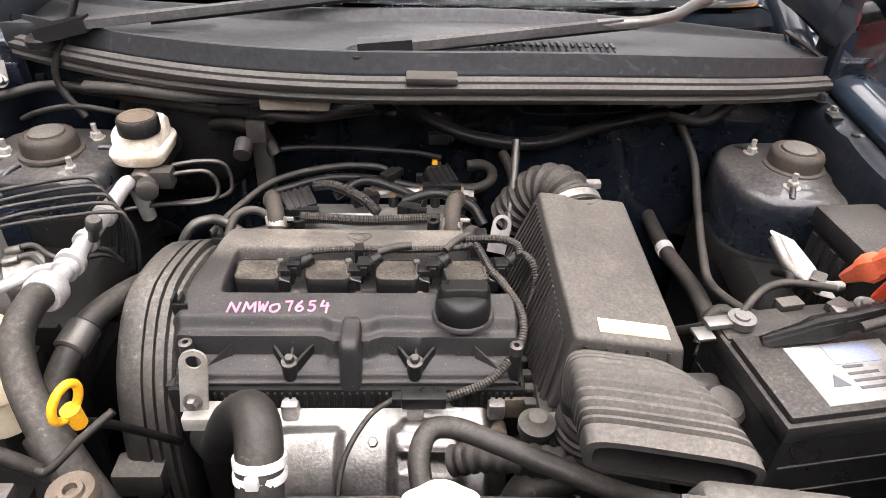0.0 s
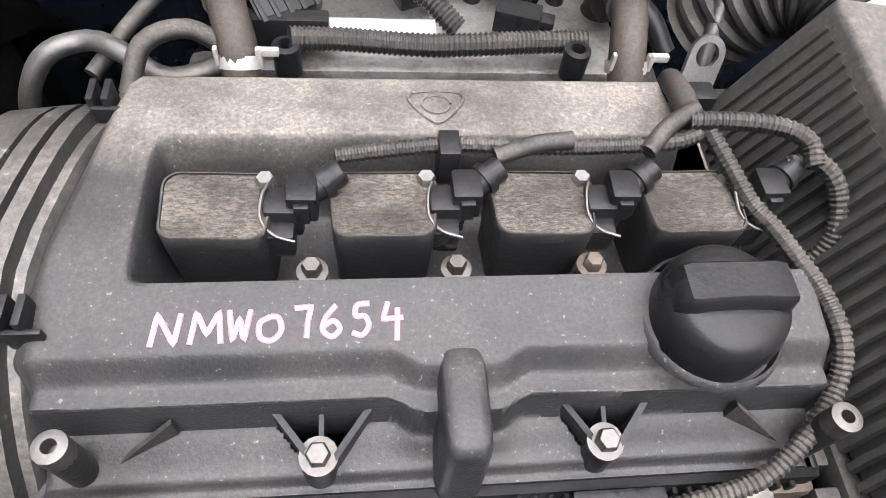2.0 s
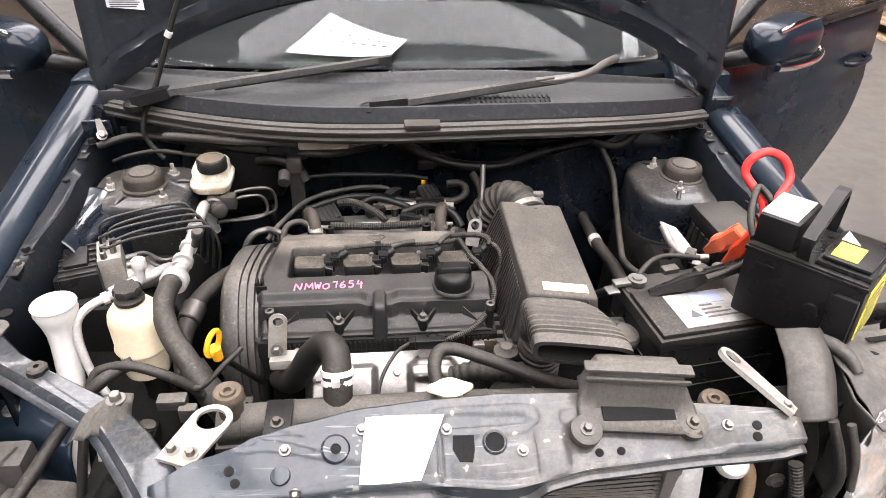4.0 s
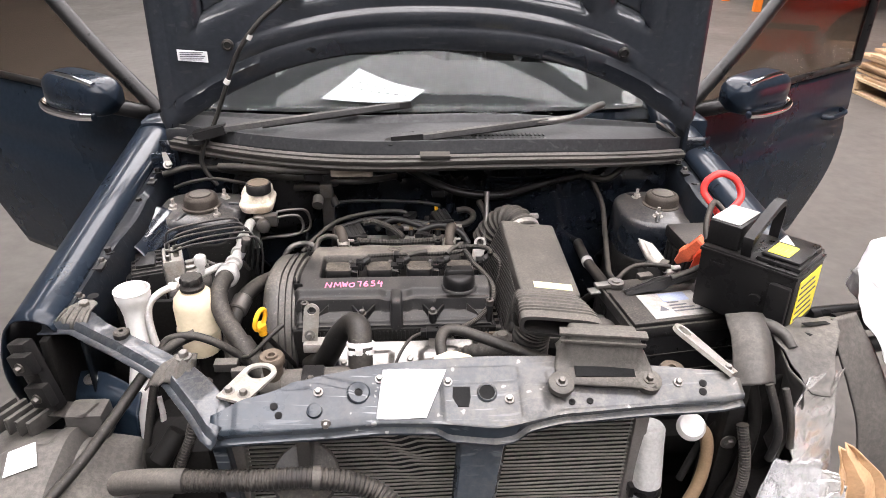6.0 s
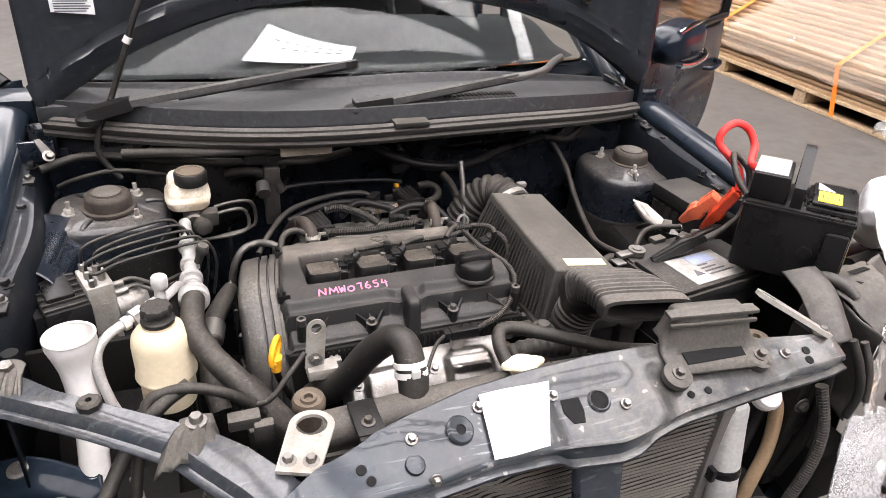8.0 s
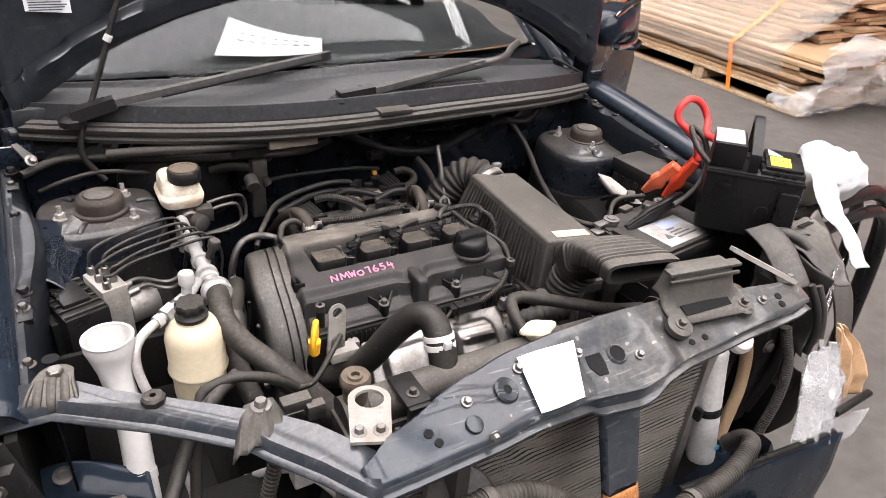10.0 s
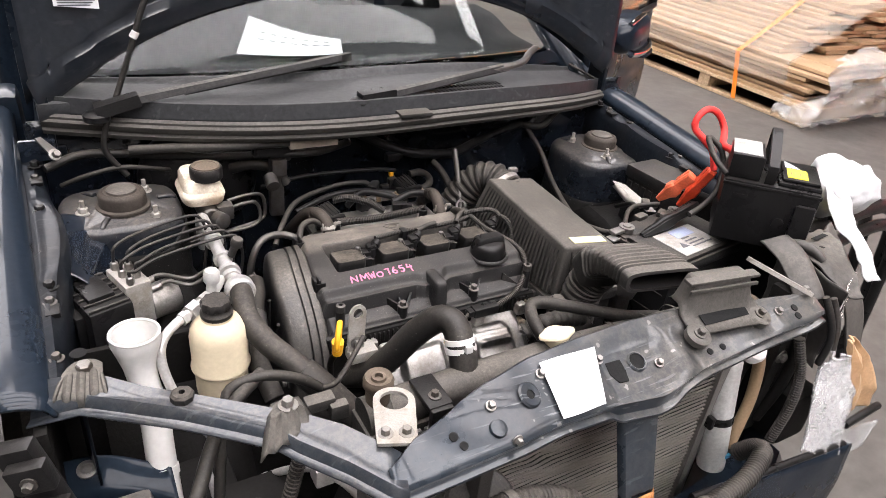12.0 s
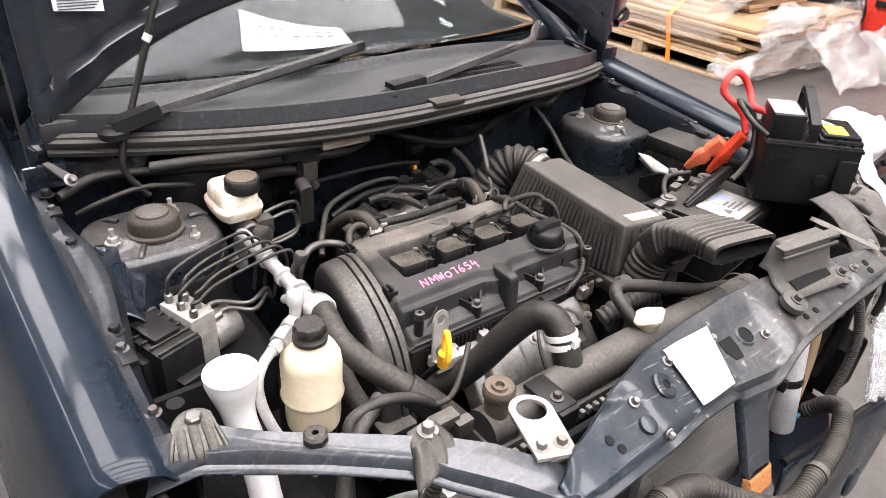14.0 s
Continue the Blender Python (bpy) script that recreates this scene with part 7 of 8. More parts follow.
box(b, -0.060, 0.005, -0.055, 0.055, -0.060, 0.045, 0.006, RM)
box(b, -0.072, -0.058, -0.03, 0.045, -0.05, 0.03, 0.004, RM)
box(b, -0.045, 0.0, -0.072, -0.050, -0.045, 0.0, 0.005, RM)
box(b, -0.05, -0.01, -0.03, 0.03, 0.044, 0.056, 0.004, RM)
box(b, -0.02, 0.03, -0.075, -0.045, -0.06, -0.02, 0.005, RM)
part("control_unit", b, M_CLEAN, ab, "dark grey plastic control unit")
b = B()
box(b, 0.004, 0.044, -0.034, 0.036, -0.050, 0.056, 0.003, RM)
lathe(b, [(0.006, 0), (0.006, 0.002)], RM @ Vector((0.025, -0.0345, 0.02)), RM.to_3x3() @ Vector((0, -1, 0)))
part("valve_block", b, M_PALEZ, ab, "bare aluminium valve block")
b = B()
lathe(b, [(0.029, 0), (0.029, 0.042), (0.026, 0.048), (0.010, 0.050)], RM @ Vector((0.045, -0.005, -0.005)), RM.to_3x3() @ Vector((1, 0, 0)), 26)
part("pump_motor", b, M_ALU, ab)
for k in range(6):
    part("case_rib", box(B(), -0.058, 0.002, -0.050 + 0.018 * k, -0.046 + 0.018 * k, 0.040, 0.049, 0.001, RM), M_PLAST, ab)
part("connector", box(B(), -0.082, -0.070, -0.02, 0.035, -0.03, 0.02, 0.004, RM), M_PLAST, ab)
part("mount", box(B(), -0.60, -0.50, 0.63, 0.73, 0.50, 0.66, 0.01), M_DARK, ab)
for k in range(5):
    p0 = RM @ Vector((0.016 + 0.016 * (k % 2), 0.028 - 0.0135 * k, 0.056))
    part("union_nut", lathe(B(), [(0.0062, 0), (0.0062, 0.012), (0.004, 0.014)], p0, (0, 0, 1), 6), M_ZINC, ab)
    h = 0.800 + 0.007 * (2 - k) * 0.8
    xe = -0.400 + 0.012 * k
    b = B()
    tube(b, [p0, p0 + Vector((0, 0, 0.022)), (p0.x + 0.008, p0.y + 0.004, h), (p0.x + 0.05, p0.y + 0.030, h + 0.003), (xe - 0.02, 0.785 - 0.012 * k, h + 0.006), (xe, 0.786 - 0.012 * k, h - 0.006), (xe + 0.006, 0.784 - 0.012 * k, h - 0.04), (xe - 0.004, 0.78 - 0.01 * k, h - 0.10)], 0.0027, 8, 0.005)
    part("brake_pipe", b, M_PLAST, ab, smooth=60)
for k in range(2):
    b = B()
    q = RM @ Vector((0.047, 0.01 - 0.025 * k, 0.025))
    tube(b, [q, q + Vector((0.03, 0.01, 0.004)), (-0.44, 0.71 - 0.02 * k, 0.742), (-0.40, 0.74, 0.735 - 0.01 * k), (-0.385, 0.76, 0.70)], 0.0036, 8)
    part("brake_pipe", b, M_STEEL, ab)
    part("pipe_sleeve", cyl(B(), q, q + Vector((0.018, 0.005, 0.002)), 0.006, seg=10), M_ZINC, ab)

# ---- air conditioning lines ----
ac = thing("air_conditioning_line", (-0.38, 0.65, 0.60), "aluminium refrigerant pipe running into a rubber hose", "pipe")
b = B()
tube(b, [(-0.385, 0.875, 0.70), (-0.388, 0.862, 0.755), (-0.389, 0.845, 0.776), (-0.389, 0.80, 0.778), (-0.388, 0.70, 0.778), (-0.387, 0.64, 0.778), (-0.387, 0.595, 0.784)], 0.0108, 14)
for y, r in ((0.76, 0.0155), (0.70, 0.0150), (0.655, 0.0175), (0.640, 0.0150)):
    cyl(b, (-0.388, y, 0.778), (-0.388, y - 0.010, 0.778), r)
part("pipe", b, M_ALUP, ac)
b = B()
cyl(b, (-0.375, 0.69, 0.785), (-0.368, 0.685, 0.806), 0.0065)
lathe(b, [(0.0085, 0), (0.0095, 0.002), (0.0095, 0.014), (0.008, 0.016)], (-0.368, 0.685, 0.803), (0.25, -0.1, 1), 16)
part("service_port", b, M_GREY, ac)
b = B()
lathe(b, [(0.020, 0), (0.0225, 0.004), (0.0225, 0.020), (0.020, 0.024)], (-0.387, 0.600, 0.783), (0, -0.95, 0.1), 26)
part("crimp_collar", b, M_ALUP, ac)
b = B()
tube(b, [(-0.387, 0.590, 0.786), (-0.390, 0.560, 0.788), (-0.392, 0.525, 0.776), (-0.378, 0.49, 0.757), (-0.352, 0.455, 0.738), (-0.325, 0.425, 0.716), (-0.30, 0.40, 0.69), (-0.27, 0.385, 0.65)], 0.0165, 18, r_end=0.018)
part("hose", b, M_RUB, ac, "thick black refrigerant hose")
part("hose_sleeve", tube(B(), [(-0.340, 0.440, 0.728), (-0.318, 0.418, 0.708), (-0.290, 0.395, 0.676), (-0.272, 0.385, 0.65)], 0.0215, 16), M_RUB, ac)
b = B()
tube(b, [(-0.33, 0.72, 0.70), (-0.345, 0.66, 0.72), (-0.362, 0.61, 0.725), (-0.372, 0.57, 0.715), (-0.38, 0.53, 0.69), (-0.37, 0.48, 0.65)], 0.0155, 14)
h2 = part("second_hose", b, M_RUB, ac)
part("crimp_collar", cyl(B(), (-0.365, 0.60, 0.724), (-0.373, 0.565, 0.714), 0.0195, seg=20, w=0.003), M_STEEL, h2)
b = B()
tube(b, [(-0.405, 0.66, 0.765), (-0.41, 0.615, 0.79), (-0.43, 0.575, 0.797), (-0.465, 0.545, 0.795), (-0.500, 0.522, 0.787), (-0.516, 0.505, 0.770), (-0.515, 0.490, 0.735), (-0.500, 0.47, 0.69), (-0.47, 0.45, 0.64)], 0.0068, 12)
for p, q, r in (((-0.438, 0.568, 0.797), (-0.450, 0.557, 0.797), 0.011), ((-0.456, 0.552, 0.796), (-0.470, 0.541, 0.794), 0.0125), ((-0.474, 0.538, 0.793), (-0.482, 0.533, 0.792), 0.010)):
    cyl(b, p, q, r, seg=6)
part("thin_pipe", b, M_ALUP, ac, "thin aluminium pipe with unions")
b = B()
cyl(b, (-0.432, 0.572, 0.80), (-0.430, 0.572, 0.822), 0.0075)
lathe(b, [(0.0105, 0), (0.0115, 0.002), (0.0115, 0.016), (0.0095, 0.019)], (-0.430, 0.572, 0.820), (0.05, 0, 1), 18)
part("service_port", b, M_LABGREY, ac)

# ---- other bay hoses and looms ----
def cable(name, pts, r, mat, label, cat="cable", ribs=0.0, at=None):
    t = thing(name, at or pts[0], label, cat)
    part("run", tube(B(), pts, r, 10, ribs=ribs), mat, t, smooth=0 if ribs else 50)
    return t


cable("wiring_harness", [(-0.62, 0.99, 0.84), (-0.55, 1.02, 0.848), (-0.44, 1.0, 0.842), (-0.33, 0.97, 0.838), (-0.22, 0.94, 0.842), (-0.14, 0.935, 0.84), (-0.05, 0.99, 0.83)], 0.008, M_LOOM, "taped wiring harness under the cowl")
cable("wiring_harness", [(0.20, 1.05, 0.80), (0.32, 1.05, 0.80), (0.43, 1.045, 0.805), (0.50, 1.03, 0.80), (0.55, 1.04, 0.83), (0.62, 1.06, 0.86)], 0.009, M_LOOM, "taped wiring harness along the bulkhead")
cable("wiring_harness", [(0.47, 1.05, 0.79), (0.49, 1.0, 0.74), (0.485, 0.93, 0.69), (0.47, 0.84, 0.66), (0.46, 0.77, 0.655), (0.49, 0.70, 0.66), (0.52, 0.67, 0.68)], 0.007, M_LOOM, "black wiring harness beside the suspension tower")
cable("rubber_hose", [(-0.60, 1.0, 0.80), (-0.56, 0.985, 0.82), (-0.50, 0.98, 0.832), (-0.44, 0.985, 0.820), (-0.38, 1.02, 0.79), (-0.34, 1.07, 0.76)], 0.0045, M_RUB, "thin black rubber hose", "hose")
cable("rubber_hose", [(-0.46, 0.385, 0.755), (-0.45, 0.395, 0.770), (-0.41, 0.395, 0.778), (-0.37, 0.392, 0.765), (-0.335, 0.395, 0.735), (-0.31, 0.40, 0.70)], 0.0075, M_RUB, "black wiring hose looped behind the strut", "hose", 0.0)
cable("rubber_hose", [(-0.46, 0.39, 0.76), (-0.475, 0.36, 0.70), (-0.49, 0.33, 0.62), (-0.51, 0.30, 0.5)], 0.0075, M_RUB, "black hose hanging to the wing", "hose")
cable("ribbed_sleeve", [(-0.37, 0.32, 0.74), (-0.39, 0.31, 0.69), (-0.41, 0.30, 0.63), (-0.44, 0.29, 0.56), (-0.46, 0.28, 0.48)], 0.0105, M_LOOM, "corrugated black cable sleeve", "cable", 0.006)
cable("blue_connector_lead", [(-0.335, 0.40, 0.725), (-0.31, 0.385, 0.74), (-0.28, 0.40, 0.765), (-0.255, 0.42, 0.78)], 0.004, M_RUB, "thin black lead with a taped end")
vac = thing("brake_hose_valve", (0.40, 0.78, 0.60), "black hose with a white band and elbow", "hose")
b = B()
tube(b, [(0.450, 1.06, 0.606), (0.449, 0.99, 0.605), (0.449, 0.93, 0.606), (0.452, 0.86, 0.613), (0.454, 0.79, 0.620), (0.448, 0.72, 0.618), (0.425, 0.67, 0.60)], 0.0135, 14)
vh = part("hose", b, M_RUB, vac)
part("white_band", cyl(B(), (0.449, 0.940, 0.606), (0.449, 0.922, 0.6065), 0.0150, seg=20), M_WHITE, vh)
part("flange", lathe(B(), [(0.028, 0), (0.027, 0.010), (0.016, 0.018)], (0.450, 1.080, 0.606), (0, -1, 0), 26), M_PLAST, vac)
b = B()
tube(b, [(0.425, 0.69, 0.61), (0.445, 0.72, 0.64), (0.470, 0.72, 0.645), (0.475, 0.69, 0.63)], 0.010, 10)
part("elbow", b, M_RUB, vac)
b = B()
box(b, 0.335, 0.375, 0.495, 0.55, 0.58, 0.70, 0.008)
lathe(b, [(0.026, 0), (0.026, 0.05), (0.020, 0.056)], (0.352, 0.505, 0.655), (0.2, -0.2, 1), 24)
part("valve_body", b, M_STEEL, vac, "grey metal valve body")
cw = thing("relay_box", (-0.17, 0.98, 0.86), "dusty grey relay cover under the cowl", "relay")
part("cover", box(B(), -0.205, -0.105, 0.905, 0.955, 0.862, 0.895, 0.005), M_TAN, cw)
b = B()
box(b, -0.24, -0.19, 0.93, 0.95, 0.838, 0.858, 0.003)
box(b, -0.27, -0.225, 0.925, 0.945, 0.845, 0.862, 0.003)
part("plug", b, M_CLEAN, cw)
b = B()
tube(b, [(-0.48, 0.985, 0.862), (-0.40, 0.955, 0.870), (-0.30, 0.925, 0.874), (-0.20, 0.915, 0.876)], 0.009, 10)
part("rail", b, M_GREY, cw)
vb = thing("solenoid_valve", (-0.19, 0.90, 0.70), "grey solenoid valves behind the engine", "valve")
b = B()
box(b, -0.235, -0.205, 0.925, 0.955, 0.80, 0.835, 0.004)
cyl(b, (-0.24, 0.93, 0.80), (-0.24, 0.905, 0.79), 0.013)
cyl(b, (-0.20, 0.95, 0.83), (-0.20, 0.94, 0.845), 0.011)
box(b, -0.235, -0.205, 0.945, 0.965, 0.70, 0.81, 0.006)
part("valve", b, M_STEEL, vb)
nl = thing("hood_hinge", (-0.605, 1.02, 0.85), "pale steel hood hinge arm with a pivot bolt", "hinge")
b = B()
eye_plate(b, (-0.622, 1.030, 0.880), (-0.599, 0.981, 0.868), 0.018, 0.004, (0.35, -0.75, 0.55), 0.004, 0.010)
part("hinge_arm", b, M_STEEL, nl)
part("bolt", hexbolt(B(), (-0.600, 0.978, 0.870), (0.35, -0.75, 0.55), r=0.0065, h=0.009), M_ZINC, nl)
part("plate", box(B(), -0.655, -0.595, 1.025, 1.036, 0.84, 0.880, 0.004), M_GLOSS, nl)

# ---- papers on the dashboard ----
dp_ = thing("paper_sheet", (-0.13, 1.2, 0.95), "curled white printed sheet behind the windscreen", "paper")
b = B()
def dash_paper(u, v):
    near = Vector((-0.241, 1.141, 0.986)).lerp(Vector((-0.013, 1.124, 0.981)), u)
    back = Vector((-0.152, 1.371, 0.996)).lerp(Vector((0.033, 1.255, 0.977)), u)
    return near.lerp(back, v) + Vector((0, 0, 0.012 * (v * (1 - u)) ** 2 - 0.006 * math.sin(u * 3.1)))


field(b, 0, 1, 0, 1, 24, 8, dash_paper)
solid(part("sheet", b, M_PAPER, dp_), 0.0006)
b = B()
for k in range(7):
    u = 0.16 + 0.11 * k
    p, q = dash_paper(u, 0.45), dash_paper(u + 0.055, 0.45)
    plate(b, [p, q, q + Vector((0, 0.006, 0.0)), p + Vector((0, 0.006, 0.0))], (0, 0, 1), 0.002)
    p, q = dash_paper(u, 0.66), dash_paper(u + 0.05, 0.66)
    plate(b, [p, q, q + Vector((0, 0.005, 0.0)), p + Vector((0, 0.005, 0.0))], (0, 0, 1), 0.002)
part("print_bars", b, M_FAINT, dp_)

# ---- damaged corner: liner, headlamp, skin ----
def crumple(x0, x1, y0, y1, fn, amp, sc, seed, nx=34, ny=34):
    b = B()
    def at(x, y):
        p = Vector(fn(x, y))
        q = p * sc + Vector((seed, seed * 0.7, 0))
        return p + amp * (noise.noise_vector(q) + 0.5 * noise.noise_vector(q * 2.7))
    return field(b, x0, x1, y0, y1, nx, ny, at)


def strip(left, right, amp, sc, seed, n=40, m=18, fold=None):
    """A torn sheet between two edge curves."""
    L, R = smooth_path(left, 0.004), smooth_path(right, 0.004)
    def at(u, v):
        a, c = L[min(int(v * (len(L) - 1)), len(L) - 1)], R[min(int(v * (len(R) - 1)), len(R) - 1)]
        p = a.lerp(c, u)
        q = p * sc + Vector((seed, seed * 0.7, 0))
        p = p + amp * (noise.noise_vector(q) + 0.5 * noise.noise_vector(q * 2.7))
        if fold:
            k, h = fold
            p = p + Vector((0, -h * abs((u * k) % 1 - 0.5) * 2, 0))
        return p
    return field(B(), 0, 1, 0, 1, m, n, at)


li = thing("wheel_arch_liner", (0.62, 0.33, 0.55), "crumpled grey plastic wheel arch liner", "car liner")
lin = solid(part("liner", strip([(0.585, 0.350, 0.808), (0.597, 0.29, 0.795), (0.612, 0.214, 0.765)], [(0.735, 0.375, 0.800), (0.700, 0.30, 0.800), (0.640, 0.205, 0.764)], 0.007, 14, 3.1, 34, 30), M_TORN, li, "crumpled dusty grey plastic", smooth=40), 0.003)
for k in range(4):
    v = 0.10 + 0.14 * k
    a, c = Vector((0.585, 0.350, 0.808)).lerp(Vector((0.612, 0.214, 0.768)), v), Vector((0.735, 0.375, 0.800)).lerp(Vector((0.640, 0.205, 0.766)), v)
    p, q, o = a.lerp(c, 0.50) + Vector((0, 0, 0.006)), a.lerp(c, 0.86) + Vector((0, 0, 0.006)), Vector((0.004, -0.009, 0))
    # thin dark plates on the liner paint the shade of its vents
    part("vent_slot_shade", plate(B(), [p, q, q + o, p + o], (0, 0, 1), 0.001), M_CAVITY_SHADE, lin)
part("hook", tube(B(), [(0.585, 0.345, 0.808), (0.592, 0.325, 0.816), (0.604, 0.305, 0.812), (0.610, 0.285, 0.800)], 0.012, 12, r_end=0.008), M_TORN, li)
solid(part("inner_box", crumple(0, 1, 0, 1, lambda u, v: (0.525 + 0.075 * u - 0.03 * v, 0.365 - 0.12 * v - 0.02 * math.sin(u * 3.1), 0.815 + 0.018 * math.sin(u * 3.1) - 0.055 * v * v), 0.004, 12, 4.0), M_TORN, li, smooth=50), 0.003)
solid(part("inner_wall", crumple(0, 1, 0, 1, lambda u, v: (0.598 + 0.012 * math.sin(v * 3), 0.365 - 0.15 * u, 0.805 - 0.17 * v - 0.03 * u), 0.008, 12, 6.0), M_TORN, li, smooth=50), 0.003)
solid(part("arch_strip", strip([(0.720, 0.36, 0.805), (0.735, 0.315, 0.735), (0.760, 0.275, 0.65), (0.772, 0.24, 0.55), (0.775, 0.22, 0.45)], [(0.785, 0.385, 0.80), (0.815, 0.335, 0.73), (0.838, 0.285, 0.65), (0.846, 0.25, 0.55), (0.846, 0.23, 0.45)], 0.004, 9, 5.5), M_TORN, li, "dark grey arch strip", smooth=50), 0.004)
# near-black panel added to fill the shaded gap behind the lamp
solid(part("dark_gap_panel", crumple(0, 1, 0, 1, lambda u, v: (0.660 + 0.03 * math.sin(u * 4), 0.255 + 0.50 * u, 0.780 - 0.52 * v), 0.010, 9, 9.5), M_DARK, li, "dark panel added to close the wing gap", smooth=50), 0.003)
hl = thing("broken_headlamp", (0.58, 0.17, 0.45), "smashed headlamp with torn reflector and lens", "headlamp")
solid(part("reflector", strip([(0.612, 0.225, 0.782), (0.590, 0.205, 0.715), (0.602, 0.192, 0.63), (0.622, 0.185, 0.55)], [(0.690, 0.262, 0.778), (0.700, 0.258, 0.70), (0.712, 0.248, 0.62), (0.716, 0.235, 0.54)], 0.008, 20, 2.2, 60, 24), M_REFL, hl, "bright torn reflector", smooth=26), 0.002)
solid(part("reflector_bowl", strip([(0.590, 0.200, 0.625), (0.592, 0.178, 0.56), (0.605, 0.150, 0.475)], [(0.705, 0.210, 0.600), (0.722, 0.185, 0.54), (0.735, 0.168, 0.470)], 0.014, 19, 7.2, 44, 30), M_REFL, hl, "crumpled chrome bowl", smooth=26), 0.002)
solid(part("lens_shard", strip([(0.566, 0.204, 0.634), (0.533, 0.174, 0.57), (0.498, 0.142, 0.500)], [(0.652, 0.200, 0.640), (0.640, 0.160, 0.55), (0.618, 0.128, 0.458)], 0.003, 16, 6.0, 36, 40, (3, 0.014)), M_LENS, hl, "cracked ribbed clear lens", smooth=20), 0.003)
solid(part("lens_shard", strip([(0.575, 0.136, 0.492), (0.69, 0.136, 0.480), (0.805, 0.140, 0.452)], [(0.590, 0.120, 0.458), (0.70, 0.118, 0.428), (0.770, 0.130, 0.425)], 0.004, 16, 1.0, 30, 10), M_LENS, hl, "cracked clear lens", smooth=20), 0.004)
solid(part("shell_panel", strip([(0.690, 0.222, 0.635), (0.712, 0.205, 0.55), (0.722, 0.190, 0.455)], [(0.735, 0.232, 0.632), (0.815, 0.212, 0.55), (0.845, 0.196, 0.44)], 0.009, 13, 4.4, 30, 20, (2, 0.012)), M_AMBER, hl, "dirty tan lamp shell", smooth=40), 0.003)
part("black_trim_bar", tube(B(), [(0.655, 0.140, 0.498), (0.72, 0.142, 0.502), (0.775, 0.146, 0.500)], 0.008, 8), M_CLEAN, hl)
solid(part("housing", crumple(0, 1, 0, 1, lambda u, v: (0.53 + 0.10 * u, 0.255 + 0.03 * u, 0.755 - 0.30 * v), 0.010, 12, 9.0), M_DARK, hl, smooth=40), 0.004)
part("adjuster_rod", tube(B(), [(0.545, 0.225, 0.775), (0.556, 0.205, 0.735), (0.566, 0.195, 0.69), (0.562, 0.195, 0.64)], 0.007, 10), M_PLAST, hl)
part("adjuster_rod", tube(B(), [(0.575, 0.225, 0.765), (0.585, 0.205, 0.720), (0.592, 0.195, 0.665)], 0.006, 10), M_STEEL, hl)
part("wire_loom", tube(B(), [(0.520, 0.225, 0.69), (0.528, 0.20, 0.62), (0.522, 0.19, 0.55), (0.505, 0.19, 0.47)], 0.010, 10, ribs=0.005), M_LOOM, hl, smooth=0)
bp_ = thing("bumper_cover", (0.55, 0.08, 0.3), "torn dark blue bumper cover", "bumper")
solid(part("cover", crumple(0, 1, 0, 1, lambda u, v: (0.22 + 0.44 * u - 0.03 * v * u, 0.145 - 0.025 * u - 0.06 * v + 0.06 * v * v, 0.490 - 0.02 * u - 0.30 * v), 0.008, 5, 7.7, 30, 14), M_PAINT, bp_, smooth=50), 0.004)
part("upper_edge", tube(B(), [(0.24, 0.147, 0.490), (0.36, 0.138, 0.485), (0.50, 0.130, 0.479), (0.64, 0.122, 0.472)], 0.007, 8), M_CLEAN, bp_, "black edge strip")
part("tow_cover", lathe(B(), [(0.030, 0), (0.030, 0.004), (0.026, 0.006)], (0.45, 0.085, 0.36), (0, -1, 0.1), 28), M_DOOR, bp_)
mt = thing("inner_bracket", (0.52, 0.30, 0.45), "grimy metal brackets beside the condenser", "bracket")
b = B()
box(b, 0.50, 0.53, 0.24, 0.30, 0.45, 0.77, 0.006)
tube(b, [(0.53, 0.25, 0.76), (0.55, 0.24, 0.68), (0.54, 0.23, 0.58), (0.52, 0.24, 0.48)], 0.011, 10)
tube(b, [(0.46, 0.27, 0.52), (0.49, 0.28, 0.60), (0.52, 0.26, 0.70)], 0.007, 8)
part("upright", b, M_DARK, mt)
part("bolt", hexbolt(B(), (0.512, 0.238, 0.64), (0, -1, 0), r=0.009), M_STEEL, mt)

# left corner behind the missing headlamp
lc = thing("headlamp_mount", (-0.62, 0.42, 0.42), "dark blue headlamp mounting panel with a bolt", "car panel")
b = B()
def lamp_panel(u, v):
    return (-0.680 + 0.15 * u, 0.475 - 0.115 * v - 0.05 * u * u, 0.640 - 0.05 * ss(0.35, 0.5, v) - 0.05 * v - 0.06 * v * v + 0.012 * math.sin(u * 4) + 0.010 * (ss(0.25, 0.32, u) - ss(0.78, 0.86, u)) * ss(0.52, 0.60, v))
field(b, 0, 1, 0, 1, 30, 30, lamp_panel)
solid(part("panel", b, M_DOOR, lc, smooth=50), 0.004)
part("bolt", lathe(B(), [(0.013, 0), (0.013, 0.004), (0.008, 0.005), (0.006, 0.002)], (-0.629, 0.452, 0.643), (0, -0.25, 1), 24), M_ZINC, lc)
# two near-black sheets added to fill this corner with shade
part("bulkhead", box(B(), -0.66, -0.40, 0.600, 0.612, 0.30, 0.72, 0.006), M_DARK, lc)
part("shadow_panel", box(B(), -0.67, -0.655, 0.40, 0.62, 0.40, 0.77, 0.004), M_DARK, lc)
kb = thing("wing_end_bracket", (-0.70, 0.34, 0.5), "black plastic headlamp bracket under the wing tip", "bracket")
